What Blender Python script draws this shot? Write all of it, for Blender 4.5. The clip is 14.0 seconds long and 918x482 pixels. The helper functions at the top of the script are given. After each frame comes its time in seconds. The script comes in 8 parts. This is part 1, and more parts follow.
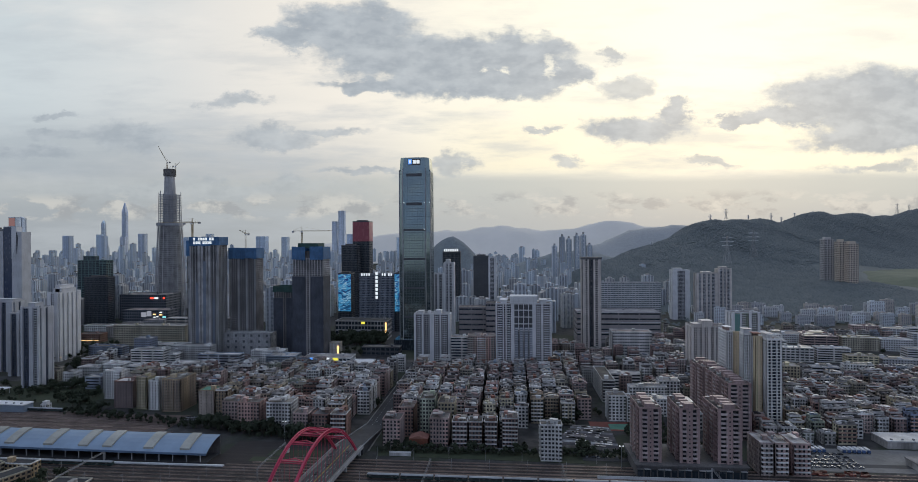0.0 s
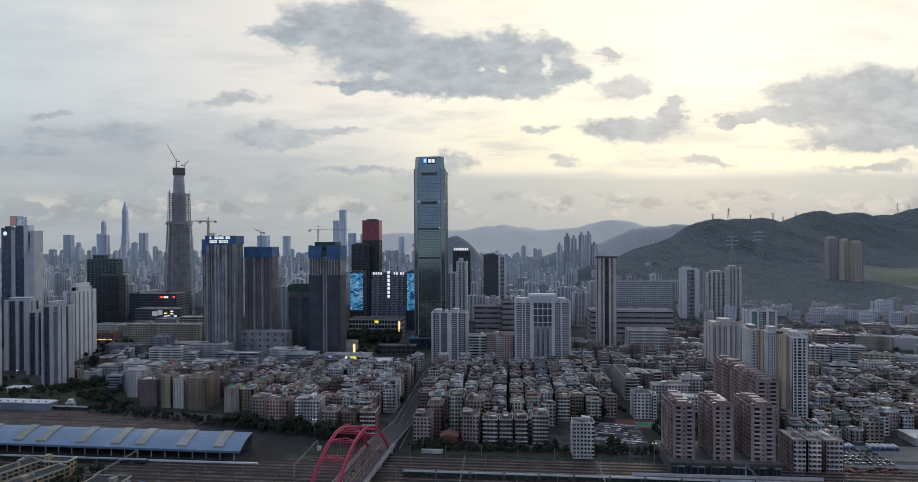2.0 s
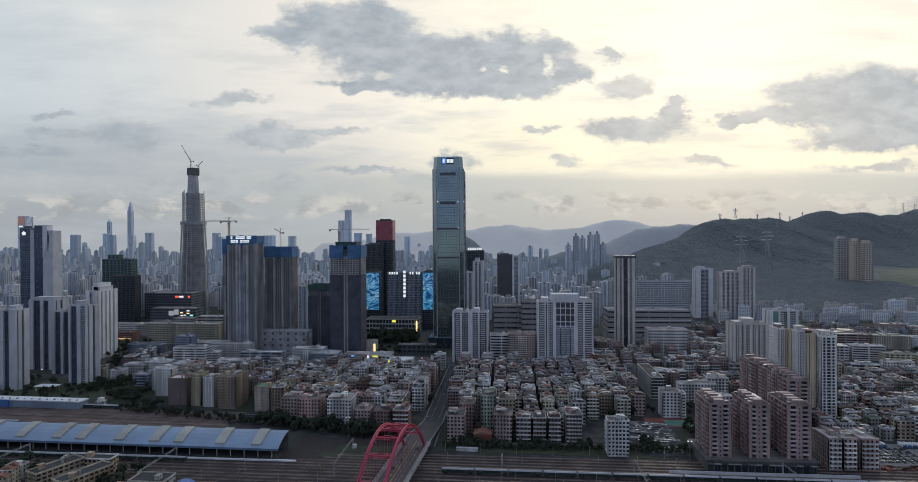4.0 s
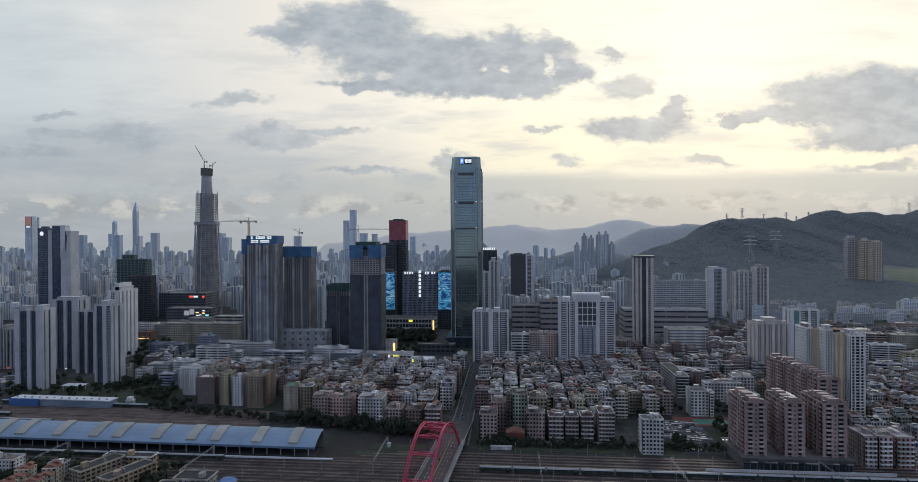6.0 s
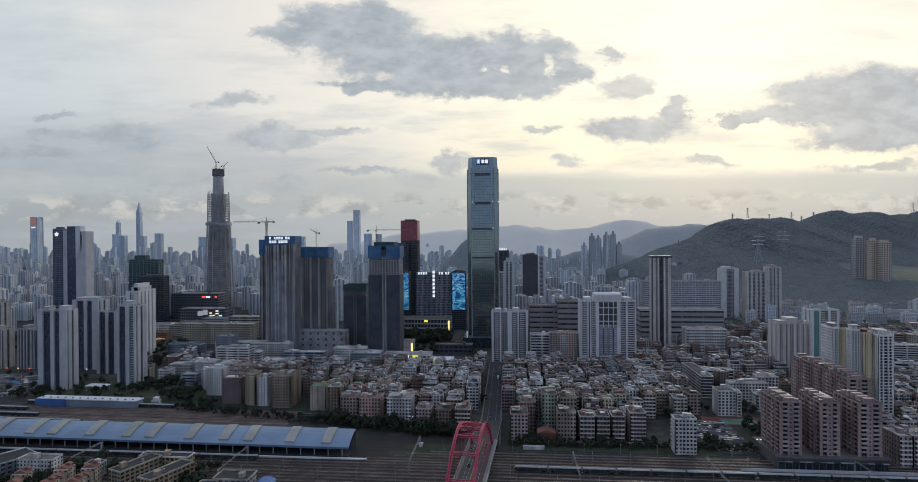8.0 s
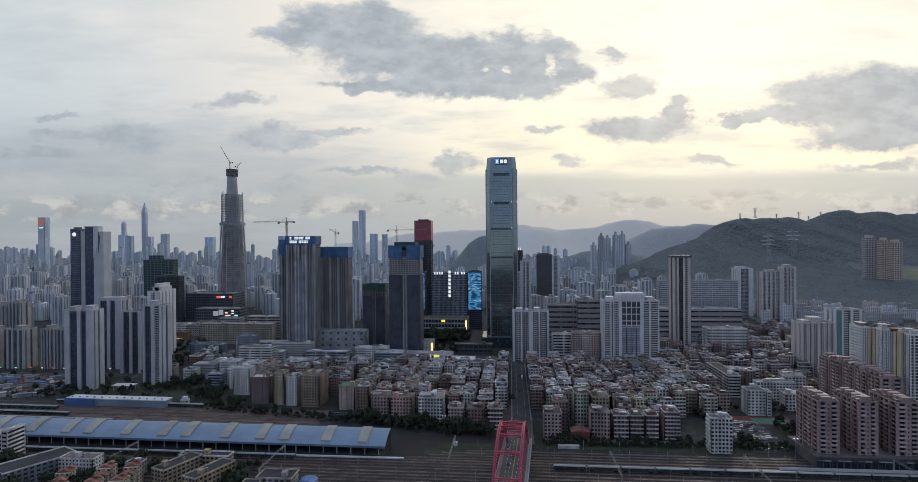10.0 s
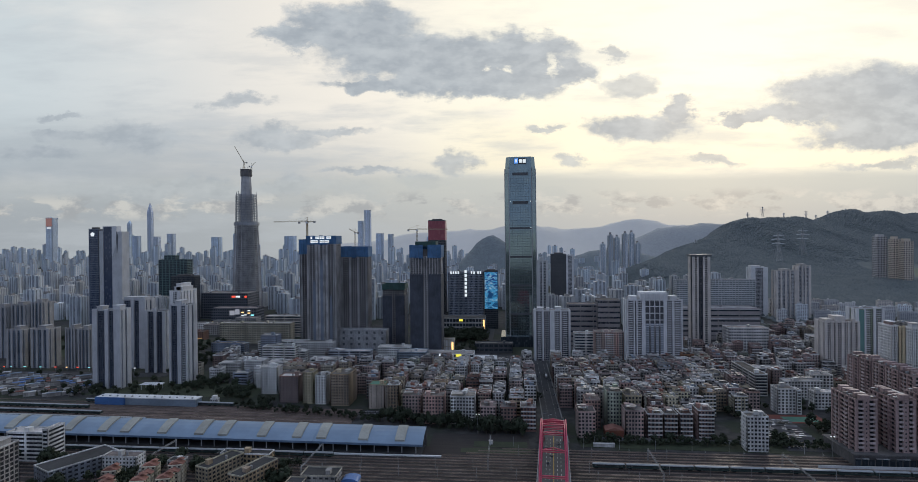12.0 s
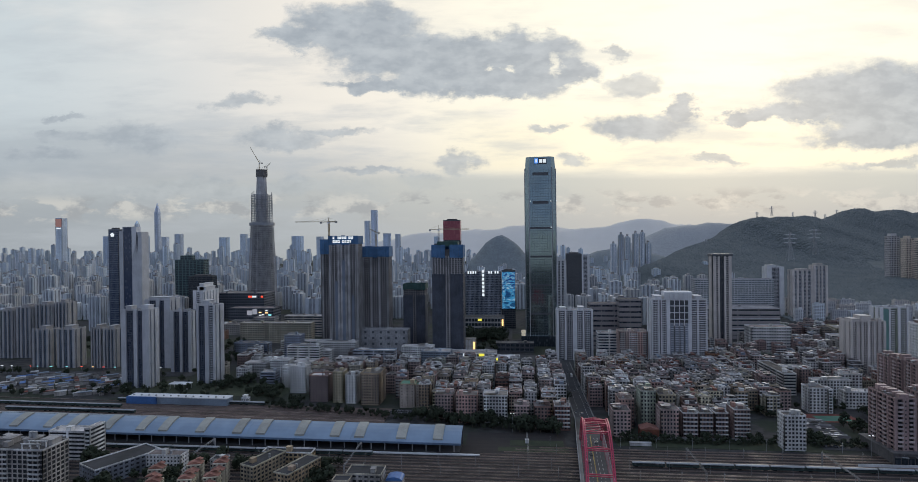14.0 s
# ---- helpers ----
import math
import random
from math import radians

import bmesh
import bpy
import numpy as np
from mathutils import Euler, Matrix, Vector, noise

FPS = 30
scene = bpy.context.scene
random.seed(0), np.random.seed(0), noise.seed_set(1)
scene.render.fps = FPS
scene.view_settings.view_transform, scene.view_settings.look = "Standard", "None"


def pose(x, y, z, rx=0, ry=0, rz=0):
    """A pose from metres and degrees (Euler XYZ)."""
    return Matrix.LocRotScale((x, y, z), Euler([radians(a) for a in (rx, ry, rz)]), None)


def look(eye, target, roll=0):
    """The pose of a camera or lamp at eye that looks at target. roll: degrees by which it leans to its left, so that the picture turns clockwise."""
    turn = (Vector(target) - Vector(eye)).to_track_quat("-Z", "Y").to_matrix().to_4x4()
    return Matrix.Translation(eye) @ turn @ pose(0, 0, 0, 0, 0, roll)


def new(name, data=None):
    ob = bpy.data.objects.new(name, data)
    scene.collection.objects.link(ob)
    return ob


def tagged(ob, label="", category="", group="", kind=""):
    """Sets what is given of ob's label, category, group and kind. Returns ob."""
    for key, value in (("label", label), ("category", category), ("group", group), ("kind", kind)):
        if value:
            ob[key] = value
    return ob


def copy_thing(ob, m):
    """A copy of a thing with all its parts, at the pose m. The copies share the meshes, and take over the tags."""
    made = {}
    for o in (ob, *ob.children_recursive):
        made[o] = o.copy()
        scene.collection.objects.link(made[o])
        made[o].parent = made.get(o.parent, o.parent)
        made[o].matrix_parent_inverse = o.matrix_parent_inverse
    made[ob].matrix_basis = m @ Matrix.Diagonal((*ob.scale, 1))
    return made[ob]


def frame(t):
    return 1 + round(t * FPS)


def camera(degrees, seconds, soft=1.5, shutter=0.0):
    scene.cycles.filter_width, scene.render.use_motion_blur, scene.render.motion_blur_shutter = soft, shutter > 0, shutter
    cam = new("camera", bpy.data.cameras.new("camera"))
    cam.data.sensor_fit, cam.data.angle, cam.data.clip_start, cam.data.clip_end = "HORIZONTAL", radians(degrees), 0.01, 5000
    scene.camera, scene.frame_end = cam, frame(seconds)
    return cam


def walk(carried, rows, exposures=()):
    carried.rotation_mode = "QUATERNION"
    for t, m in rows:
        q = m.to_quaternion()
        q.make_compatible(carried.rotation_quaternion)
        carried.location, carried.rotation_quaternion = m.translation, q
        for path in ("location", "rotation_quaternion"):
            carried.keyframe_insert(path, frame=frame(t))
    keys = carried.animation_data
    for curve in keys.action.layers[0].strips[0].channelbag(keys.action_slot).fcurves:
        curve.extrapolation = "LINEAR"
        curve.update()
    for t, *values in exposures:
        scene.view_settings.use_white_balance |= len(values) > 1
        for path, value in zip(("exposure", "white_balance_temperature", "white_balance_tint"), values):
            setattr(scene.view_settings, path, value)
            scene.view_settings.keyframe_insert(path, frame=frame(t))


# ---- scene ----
cam = camera(78.1, 14.0, soft=0.7)
METRES, EYE, TILT, LEAN, TURN = 202.2, 182.0, 0.0, 0.0, 5.0
ROWS = [
    (0.0, 0.0, 0.0, 0.0, -0.0, -0.17, 0.34),
    (0.5, -0.0355, -0.0021, -0.0006, -0.09, -0.2, 0.37),
    (1.0, -0.073, -0.004, -0.0009, -0.18, -0.2, 0.35),
    (1.5, -0.1093, -0.0066, -0.0018, -0.22, -0.23, 0.31),
    (2.0, -0.1438, -0.0101, -0.0025, -0.26, -0.24, 0.32),
    (2.5, -0.1797, -0.0138, -0.0025, -0.21, -0.24, 0.3),
    (3.0, -0.215, -0.0185, -0.0032, -0.18, -0.24, 0.3),
    (5.5, -0.3901, -0.0412, -0.0026, -0.02, -0.25, 0.36),
    (6.0, -0.4245, -0.0438, -0.0028, 0.0, -0.25, 0.37),
    (6.5, -0.4576, -0.046, -0.0025, 0.03, -0.24, 0.37),
    (7.0, -0.4935, -0.0474, -0.0022, 0.05, -0.24, 0.4),
    (7.5, -0.527, -0.048, -0.0019, -0.01, -0.23, 0.4),
    (8.0, -0.5617, -0.0488, -0.0019, 0.01, -0.22, 0.41),
    (10.5, -0.7415, -0.0591, -0.0024, 0.2, -0.21, 0.48),
    (11.0, -0.7785, -0.0626, -0.0022, 0.23, -0.24, 0.52),
    (11.5, -0.8133, -0.0658, -0.0023, 0.29, -0.24, 0.51),
    (12.0, -0.8504, -0.0683, -0.002, 0.32, -0.25, 0.53),
    (12.5, -0.8854, -0.0711, -0.0019, 0.37, -0.27, 0.55),
    (13.0, -0.9228, -0.0743, -0.0012, 0.42, -0.26, 0.57),
    (13.5, -0.9589, -0.078, -0.001, 0.51, -0.27, 0.59),
    (14.0, -0.9961, -0.0815, -0.0006, 0.6, -0.26, 0.61),
]
walk(cam, [(t, pose(0, 0, EYE, TILT, LEAN, TURN) @ pose(METRES * x, METRES * y, METRES * z, 90 + pitch, roll, yaw)) for t, x, y, z, yaw, pitch, roll in ROWS])

# ---- world and light ----
VIEW_TURN = 5.0                      # the way the view faces, degrees left of +y
SUN_SIDE, SUN_UP = 20.0, 17.0        # the veiled sun: degrees right of +y, degrees above the horizon
sun_way = Vector((math.sin(radians(SUN_SIDE)) * math.cos(radians(SUN_UP)), math.cos(radians(SUN_SIDE)) * math.cos(radians(SUN_UP)), math.sin(radians(SUN_UP))))


class Nodes:
    """Short hand for building a node tree."""

    def __init__(self, tree):
        self.tree = tree
        tree.nodes.clear()

    def put(self, kind, **values):
        node = self.tree.nodes.new(kind)
        for key, value in values.items():
            setattr(node, key, value)
        return node

    def wire(self, source, target):
        if isinstance(source, (int, float)):
            target.default_value = source
        elif isinstance(source, (tuple, list, Vector)):
            target.default_value = tuple(source)
        else:
            self.tree.links.new(source, target)

    def math(self, op, a, b=0.0, c=0.0):
        node = self.put("ShaderNodeMath", operation=op)
        for k, value in enumerate((a, b, c)):
            self.wire(value, node.inputs[k])
        return node.outputs[0]

    def vec(self, op, a, b=(0, 0, 0), c=(0, 0, 0)):
        node = self.put("ShaderNodeVectorMath", operation=op)
        self.wire(a, node.inputs[0])
        self.wire(b, node.inputs[1])
        if op == "MULTIPLY_ADD":
            self.wire(c, node.inputs[2])
        return node.outputs["Value"] if op in ("LENGTH", "DOT_PRODUCT") else node.outputs[0]

    def ramp(self, value, a, b, lo=0.0, hi=1.0, smooth=True):
        node = self.put("ShaderNodeMapRange", interpolation_type="SMOOTHSTEP" if smooth else "LINEAR")
        for k, v in enumerate((value, a, b, lo, hi)):
            self.wire(v, node.inputs[k])
        return node.outputs[0]

    def mix(self, fac, a, b, blend="MIX"):
        node = self.put("ShaderNodeMix", data_type="RGBA", blend_type=blend)
        self.wire(fac, node.inputs[0])
        for value, socket in ((a, node.inputs[6]), (b, node.inputs[7])):
            self.wire((*value, 1.0) if isinstance(value, tuple) and len(value) == 3 else value, socket)
        return node.outputs[2]

    def noise(self, vector, scale, detail=3.0, rough=0.55, colour=False):
        node = self.put("ShaderNodeTexNoise")
        if vector is not None:
            self.wire(vector, node.inputs["Vector"])
        node.inputs["Scale"].default_value, node.inputs["Detail"].default_value, node.inputs["Roughness"].default_value = scale, detail, rough
        return node.outputs["Color" if colour else "Fac"]


def build_sky():
    world = bpy.data.worlds.new("evening_sky")
    scene.world = world
    world.use_nodes = True
    n = Nodes(world.node_tree)
    way = n.put("ShaderNodeTexCoord").outputs["Generated"]
    turned = n.put("ShaderNodeVectorRotate", rotation_type="Z_AXIS")
    n.wire(way, turned.inputs["Vector"])
    turned.inputs["Angle"].default_value = radians(-VIEW_TURN)
    part_xyz = n.put("ShaderNodeSeparateXYZ")
    n.wire(turned.outputs[0], part_xyz.inputs[0])
    sx, sy, sz = part_xyz.outputs
    ahead = n.math("MAXIMUM", sy, 0.08)
    u, v = n.math("DIVIDE", sx, ahead), n.math("DIVIDE", sz, ahead)
    flat = n.put("ShaderNodeCombineXYZ")
    n.wire(u, flat.inputs[0]), n.wire(v, flat.inputs[1])
    uv = flat.outputs[0]
    # clear part of the evening: cool high sky, warm veil round the hidden sun, a pale band at the horizon
    near_sun = n.vec("DOT_PRODUCT", way, sun_way)
    cool = n.mix(n.ramp(sy, -0.5, 0.75), SKY_BEHIND, SKY_AHEAD)
    cool = n.mix(n.math("MULTIPLY", n.ramp(u, -0.30, -0.85), n.ramp(sy, 0.15, 0.45)), cool, SKY_LEFT)
    base = n.mix(n.ramp(near_sun, 0.62, 0.86), cool, SKY_ROSE)
    base = n.mix(n.ramp(near_sun, 0.80, 0.98), base, SKY_WARM)
    low = n.mix(n.ramp(u, -0.75, 0.25), HORIZON_COOL, HORIZON_WARM)
    base = n.mix(n.ramp(sz, 0.42, 0.75), base, SKY_TOP)
    reach = n.ramp(u, -0.6, 0.3, 0.28, 0.16)
    base = n.mix(n.ramp(n.math("DIVIDE", v, reach), 1.0, 0.15, 0.0, 0.96), base, low)
    # the yellow gap under the veiled sun
    glow = n.math("MULTIPLY", n.math("MULTIPLY", n.ramp(v, 0.10, 0.13), n.ramp(v, 0.30, 0.16)), n.math("MULTIPLY", n.ramp(u, -0.15, 0.1), n.ramp(sy, 0.1, 0.4)))
    base = n.mix(n.math("MULTIPLY", glow, 0.55), base, (1.02, 0.92, 0.66))
    # thin streaks of high cloud
    streak = n.noise(n.vec("MULTIPLY", uv, (2.2, 11.0, 1.0)), 1.6, 6.0, 0.6)
    base = n.mix(n.math("MULTIPLY", n.ramp(streak, 0.44, 0.66), n.ramp(v, 0.5, 0.05, 0.22, 0.6)), base, STREAK)
    bright = n.noise(n.vec("MULTIPLY", uv, (1.6, 5.0, 1.0)), 1.3, 5.0, 0.55)
    base = n.mix(n.math("MULTIPLY", n.ramp(bright, 0.5, 0.75), n.ramp(v, 0.02, 0.2, 0.0, 0.5)), base, (1.0, 0.95, 0.88))
    # long grey veils over the cool side
    veil = n.noise(n.vec("MULTIPLY", uv, (1.1, 9.5, 1.0)), 2.1, 7.0, 0.62)
    where = n.math("MULTIPLY", n.ramp(u, 0.05, -0.45), n.math("MULTIPLY", n.ramp(v, 0.30, 0.16), n.ramp(v, 0.0, 0.05)))
    base = n.mix(n.math("MULTIPLY", n.ramp(veil, 0.40, 0.66, 0.0, 0.42), where), base, VEIL)
    # the heaps of cloud: place across, place up, half width, half height
    warp = n.noise(n.vec("MULTIPLY", uv, (1.0, 1.6, 1.0)), 9.0, 7.0, 0.66, colour=True)
    bent = n.vec("MULTIPLY_ADD", n.vec("SUBTRACT", warp, (0.5, 0.5, 0.5)), (0.17, 0.085, 0.0), uv)

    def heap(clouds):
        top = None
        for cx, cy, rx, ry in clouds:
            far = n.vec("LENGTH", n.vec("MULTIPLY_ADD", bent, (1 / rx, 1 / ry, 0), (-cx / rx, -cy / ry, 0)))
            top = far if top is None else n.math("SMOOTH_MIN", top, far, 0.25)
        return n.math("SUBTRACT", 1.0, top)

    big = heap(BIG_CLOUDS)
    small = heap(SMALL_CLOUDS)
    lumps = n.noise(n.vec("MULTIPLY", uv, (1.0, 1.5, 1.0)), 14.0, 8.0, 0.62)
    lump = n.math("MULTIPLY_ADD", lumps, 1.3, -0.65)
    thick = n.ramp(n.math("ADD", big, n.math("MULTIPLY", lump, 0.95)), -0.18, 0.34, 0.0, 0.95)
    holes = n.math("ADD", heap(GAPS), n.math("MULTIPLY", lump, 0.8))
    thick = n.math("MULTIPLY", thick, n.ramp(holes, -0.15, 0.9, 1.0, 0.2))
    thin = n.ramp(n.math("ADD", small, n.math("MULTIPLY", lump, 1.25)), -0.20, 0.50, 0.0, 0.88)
    shade = n.mix(n.ramp(n.noise(n.vec("MULTIPLY", uv, (1.0, 2.0, 1.0)), 17.0, 6.0, 0.6), 0.35, 0.7), CLOUD_DARK, CLOUD_LIGHT)
    # edges turned to the light stand out against the bellies
    shifted = n.vec("ADD", n.vec("MULTIPLY", uv, (1.0, 1.5, 1.0)), (-0.006, 0.016, 0.0))
    relief = n.math("SUBTRACT", n.noise(n.vec("MULTIPLY", uv, (1.0, 1.5, 1.0)), 14.0, 3.0, 0.5), n.noise(shifted, 14.0, 3.0, 0.5))
    shade = n.mix(n.ramp(relief, -0.02, 0.10, 0.0, 0.26), shade, (0.60, 0.645, 0.68))
    rim = n.mix(n.ramp(near_sun, 0.80, 0.98, 0.0, 0.12), shade, (0.60, 0.62, 0.63))
    base = n.mix(thin, base, n.mix(0.15, shade, base))
    base = n.mix(thick, base, n.mix(0.25, shade, rim))
    # a low grey sheet with a ragged upper edge
    edge = n.math("ADD", v, n.math("MULTIPLY_ADD", n.noise(n.vec("MULTIPLY", uv, (1.4, 9.0, 1.0)), 2.4, 6.0, 0.6), 0.03, -0.015))
    sheet = n.math("MULTIPLY", n.ramp(edge, 0.124, 0.098), n.ramp(u, -0.35, 0.1, 0.35, 0.9))
    base = n.mix(sheet, base, n.mix(n.ramp(v, 0.10, 0.02), SHEET_HIGH, SHEET_LOW))
    # a row of far heaps low over the hills
    row = n.noise(n.vec("MULTIPLY", uv, (1.0, 2.4, 1.0)), 12.0, 7.0, 0.6)
    band = n.math("MULTIPLY", n.ramp(v, 0.03, 0.05), n.ramp(v, 0.09, 0.068))
    base = n.mix(n.math("MULTIPLY", n.math("MULTIPLY", band, n.ramp(row, 0.46, 0.56)), 0.8), base, n.mix(n.ramp(lumps, 0.42, 0.58), (0.38, 0.40, 0.42), (0.65, 0.645, 0.61)))
    sky = n.put("ShaderNodeTexSky", sky_type="NISHITA", sun_disc=False, sun_elevation=radians(SUN_UP), sun_rotation=radians(SUN_SIDE), air_density=1.0, dust_density=3.0)
    through_gaps = n.vec("SCALE", sky.outputs[0])
    through_gaps.node.inputs["Scale"].default_value = 0.05
    out = n.mix(0.94, through_gaps, base)
    # the ground side of the dome stays dull
    out = n.mix(n.ramp(sz, -0.02, -0.08), out, (0.10, 0.10, 0.11))
    back = n.put("ShaderNodeBackground")
    n.wire(out, back.inputs["Color"])
    back.inputs["Strength"].default_value = SKY_STRENGTH
    n.wire(back.outputs[0], n.put("ShaderNodeOutputWorld").inputs["Surface"])


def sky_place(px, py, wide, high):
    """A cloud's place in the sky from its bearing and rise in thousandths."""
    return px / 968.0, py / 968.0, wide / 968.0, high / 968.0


SKY_STRENGTH = 1.0
SKY_BEHIND, SKY_AHEAD, SKY_WARM = (0.30, 0.377, 0.565), (0.80, 0.79, 0.765), (1.10, 1.05, 0.88)
SKY_ROSE = (0.96, 0.905, 0.81)
SKY_LEFT, VEIL = (0.63, 0.70, 0.735), (0.405, 0.455, 0.50)
SKY_TOP = (0.345, 0.435, 0.63)
HORIZON_COOL, HORIZON_WARM = (0.315, 0.36, 0.41), (0.495, 0.52, 0.52)
SHEET_HIGH, SHEET_LOW = (0.55, 0.575, 0.555), (0.485, 0.51, 0.52)
STREAK = (0.49, 0.54, 0.59)
CLOUD_DARK, CLOUD_LIGHT = (0.36, 0.41, 0.465), (0.49, 0.54, 0.585)
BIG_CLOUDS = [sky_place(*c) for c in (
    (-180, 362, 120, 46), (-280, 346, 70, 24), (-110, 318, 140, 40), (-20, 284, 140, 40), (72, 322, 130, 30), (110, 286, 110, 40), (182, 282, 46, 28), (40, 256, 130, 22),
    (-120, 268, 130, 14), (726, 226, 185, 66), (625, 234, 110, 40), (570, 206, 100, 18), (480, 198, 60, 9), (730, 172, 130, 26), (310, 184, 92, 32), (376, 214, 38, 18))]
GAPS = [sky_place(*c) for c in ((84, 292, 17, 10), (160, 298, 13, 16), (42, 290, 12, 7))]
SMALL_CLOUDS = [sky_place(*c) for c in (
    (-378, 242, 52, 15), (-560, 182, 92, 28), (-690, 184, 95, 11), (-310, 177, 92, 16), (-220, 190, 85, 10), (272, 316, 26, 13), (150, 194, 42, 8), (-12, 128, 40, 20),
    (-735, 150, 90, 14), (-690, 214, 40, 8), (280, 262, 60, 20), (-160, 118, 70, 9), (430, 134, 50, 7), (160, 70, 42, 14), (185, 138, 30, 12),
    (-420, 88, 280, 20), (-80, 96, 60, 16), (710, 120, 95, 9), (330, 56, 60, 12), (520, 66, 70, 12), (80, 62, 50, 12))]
build_sky()

sun = new("sun", bpy.data.lights.new("sun", "SUN"))
sun.data.energy, sun.data.angle, sun.data.color = 0.5, radians(25), (1.0, 0.95, 0.85)
sun.matrix_world = look((0, 0, 900), Vector((0, 0, 900)) - sun_way)

# ---- materials ----
MATERIALS = {}


def surface(name, colour, rough=0.8, metal=0.0, spread=0.16, grain=0.5, stain=0.25, streaks=0.0, bump=0.0, tint=0.0):
    """Paint, tile, concrete and the like: its colour varies from thing to thing, in large stains and in fine grain."""
    m = bpy.data.materials.new(name)
    m.use_nodes = True
    n = Nodes(m.node_tree)
    place = n.put("ShaderNodeNewGeometry").outputs["Position"]
    luck = n.put("ShaderNodeObjectInfo").outputs["Random"]
    value = n.math("MULTIPLY_ADD", luck, 2 * spread, 1 - spread)
    large = n.ramp(n.noise(place, 0.06, 4.0), 0.3, 0.7, 1 - stain, 1 + 0.5 * stain)
    fine = n.ramp(n.noise(place, grain, 5.0, 0.65), 0.25, 0.75, 1 - 0.6 * stain, 1 + 0.4 * stain)
    value = n.math("MULTIPLY", n.math("MULTIPLY", value, large), fine)
    if streaks:
        run = n.noise(n.vec("MULTIPLY", place, (1.0, 1.0, 0.06)), 0.9, 4.0, 0.7)
        value = n.math("MULTIPLY", value, n.ramp(run, 0.42, 0.7, 1.0, 1 - streaks))
    paint = n.vec("SCALE", colour)
    n.wire(value, paint.node.inputs["Scale"])
    if tint:
        plots = n.noise(n.vec("MULTIPLY", place, (1.0, 1.0, 0.02)), 0.085, 2.0, 0.5)
        n.wire(n.math("MULTIPLY", value, n.ramp(plots, 0.30, 0.70, 0.66, 1.22)), paint.node.inputs["Scale"])
        hue = n.put("ShaderNodeHueSaturation")
        n.wire(paint, hue.inputs["Color"])
        n.wire(n.math("MULTIPLY_ADD", n.math("FRACT", n.math("MULTIPLY", luck, 7.31)), 2 * tint, 0.5 - tint), hue.inputs["Hue"])
        n.wire(n.math("MULTIPLY_ADD", n.math("FRACT", n.math("MULTIPLY", luck, 3.77)), 0.8, 0.55), hue.inputs["Saturation"])
        paint = hue.outputs[0]
    p = n.put("ShaderNodeBsdfPrincipled")
    n.wire(paint, p.inputs["Base Color"])
    p.inputs["Roughness"].default_value, p.inputs["Metallic"].default_value = rough, metal
    if bump:
        b = n.put("ShaderNodeBump")
        b.inputs["Strength"].default_value, b.inputs["Distance"].default_value = 0.8, bump
        n.wire(n.noise(place, 1.2 if bump < 0.3 else 0.25, 5.0, 0.7), b.inputs["Height"])
        n.wire(b.outputs[0], p.inputs["Normal"])
    n.wire(p.outputs[0], n.put("ShaderNodeOutputMaterial").inputs["Surface"])
    MATERIALS[name] = m
    return m


def window_glass(name, dark, pale, cell=(1.7, 1.7, 3.0), curtains=0.25, rough=0.12, lit=0.0, metal=0.0, spread=0.2):
    """Glazing seen from outside: every window a little different, some with pale curtains, a few with a lamp on."""
    m = bpy.data.materials.new(name)
    m.use_nodes = True
    n = Nodes(m.node_tree)
    place = n.put("ShaderNodeNewGeometry").outputs["Position"]
    snapped = n.vec("FLOOR", n.vec("DIVIDE", place, cell))
    white = n.put("ShaderNodeTexWhiteNoise", noise_dimensions="3D")
    n.wire(snapped, white.inputs["Vector"])
    luck = white.outputs["Value"]
    paint = n.mix(n.ramp(luck, 1 - curtains, 1.0), dark, pale)
    paint = n.mix(n.ramp(n.noise(place, 0.03, 3.0), 0.3, 0.7, 0.0, 0.35), paint, tuple(0.5 * c for c in dark))
    p = n.put("ShaderNodeBsdfPrincipled")
    n.wire(paint, p.inputs["Base Color"])
    n.wire(n.ramp(luck, 0.0, 1.0, rough, rough + spread), p.inputs["Roughness"])
    p.inputs["IOR"].default_value, p.inputs["Metallic"].default_value = 1.5, metal
    if lit:
        n.wire((1.0, 0.78, 0.5, 1.0), p.inputs["Emission Color"])
        other = n.put("ShaderNodeTexWhiteNoise", noise_dimensions="3D")
        n.wire(n.vec("ADD", snapped, (7.3, 1.9, 4.4)), other.inputs["Vector"])
        n.wire(n.math("MULTIPLY", n.math("GREATER_THAN", other.outputs["Value"], 1 - lit), 0.6), p.inputs["Emission Strength"])
    n.wire(p.outputs[0], n.put("ShaderNodeOutputMaterial").inputs["Surface"])
    MATERIALS[name] = m
    return m


def lamp_glow(name, colour, strength):
    m = bpy.data.materials.new(name)
    m.use_nodes = True
    n = Nodes(m.node_tree)
    e = n.put("ShaderNodeEmission")
    e.inputs["Color"].default_value, e.inputs["Strength"].default_value = (*colour, 1.0), strength
    n.wire(e.outputs[0], n.put("ShaderNodeOutputMaterial").inputs["Surface"])
    MATERIALS[name] = m
    return m


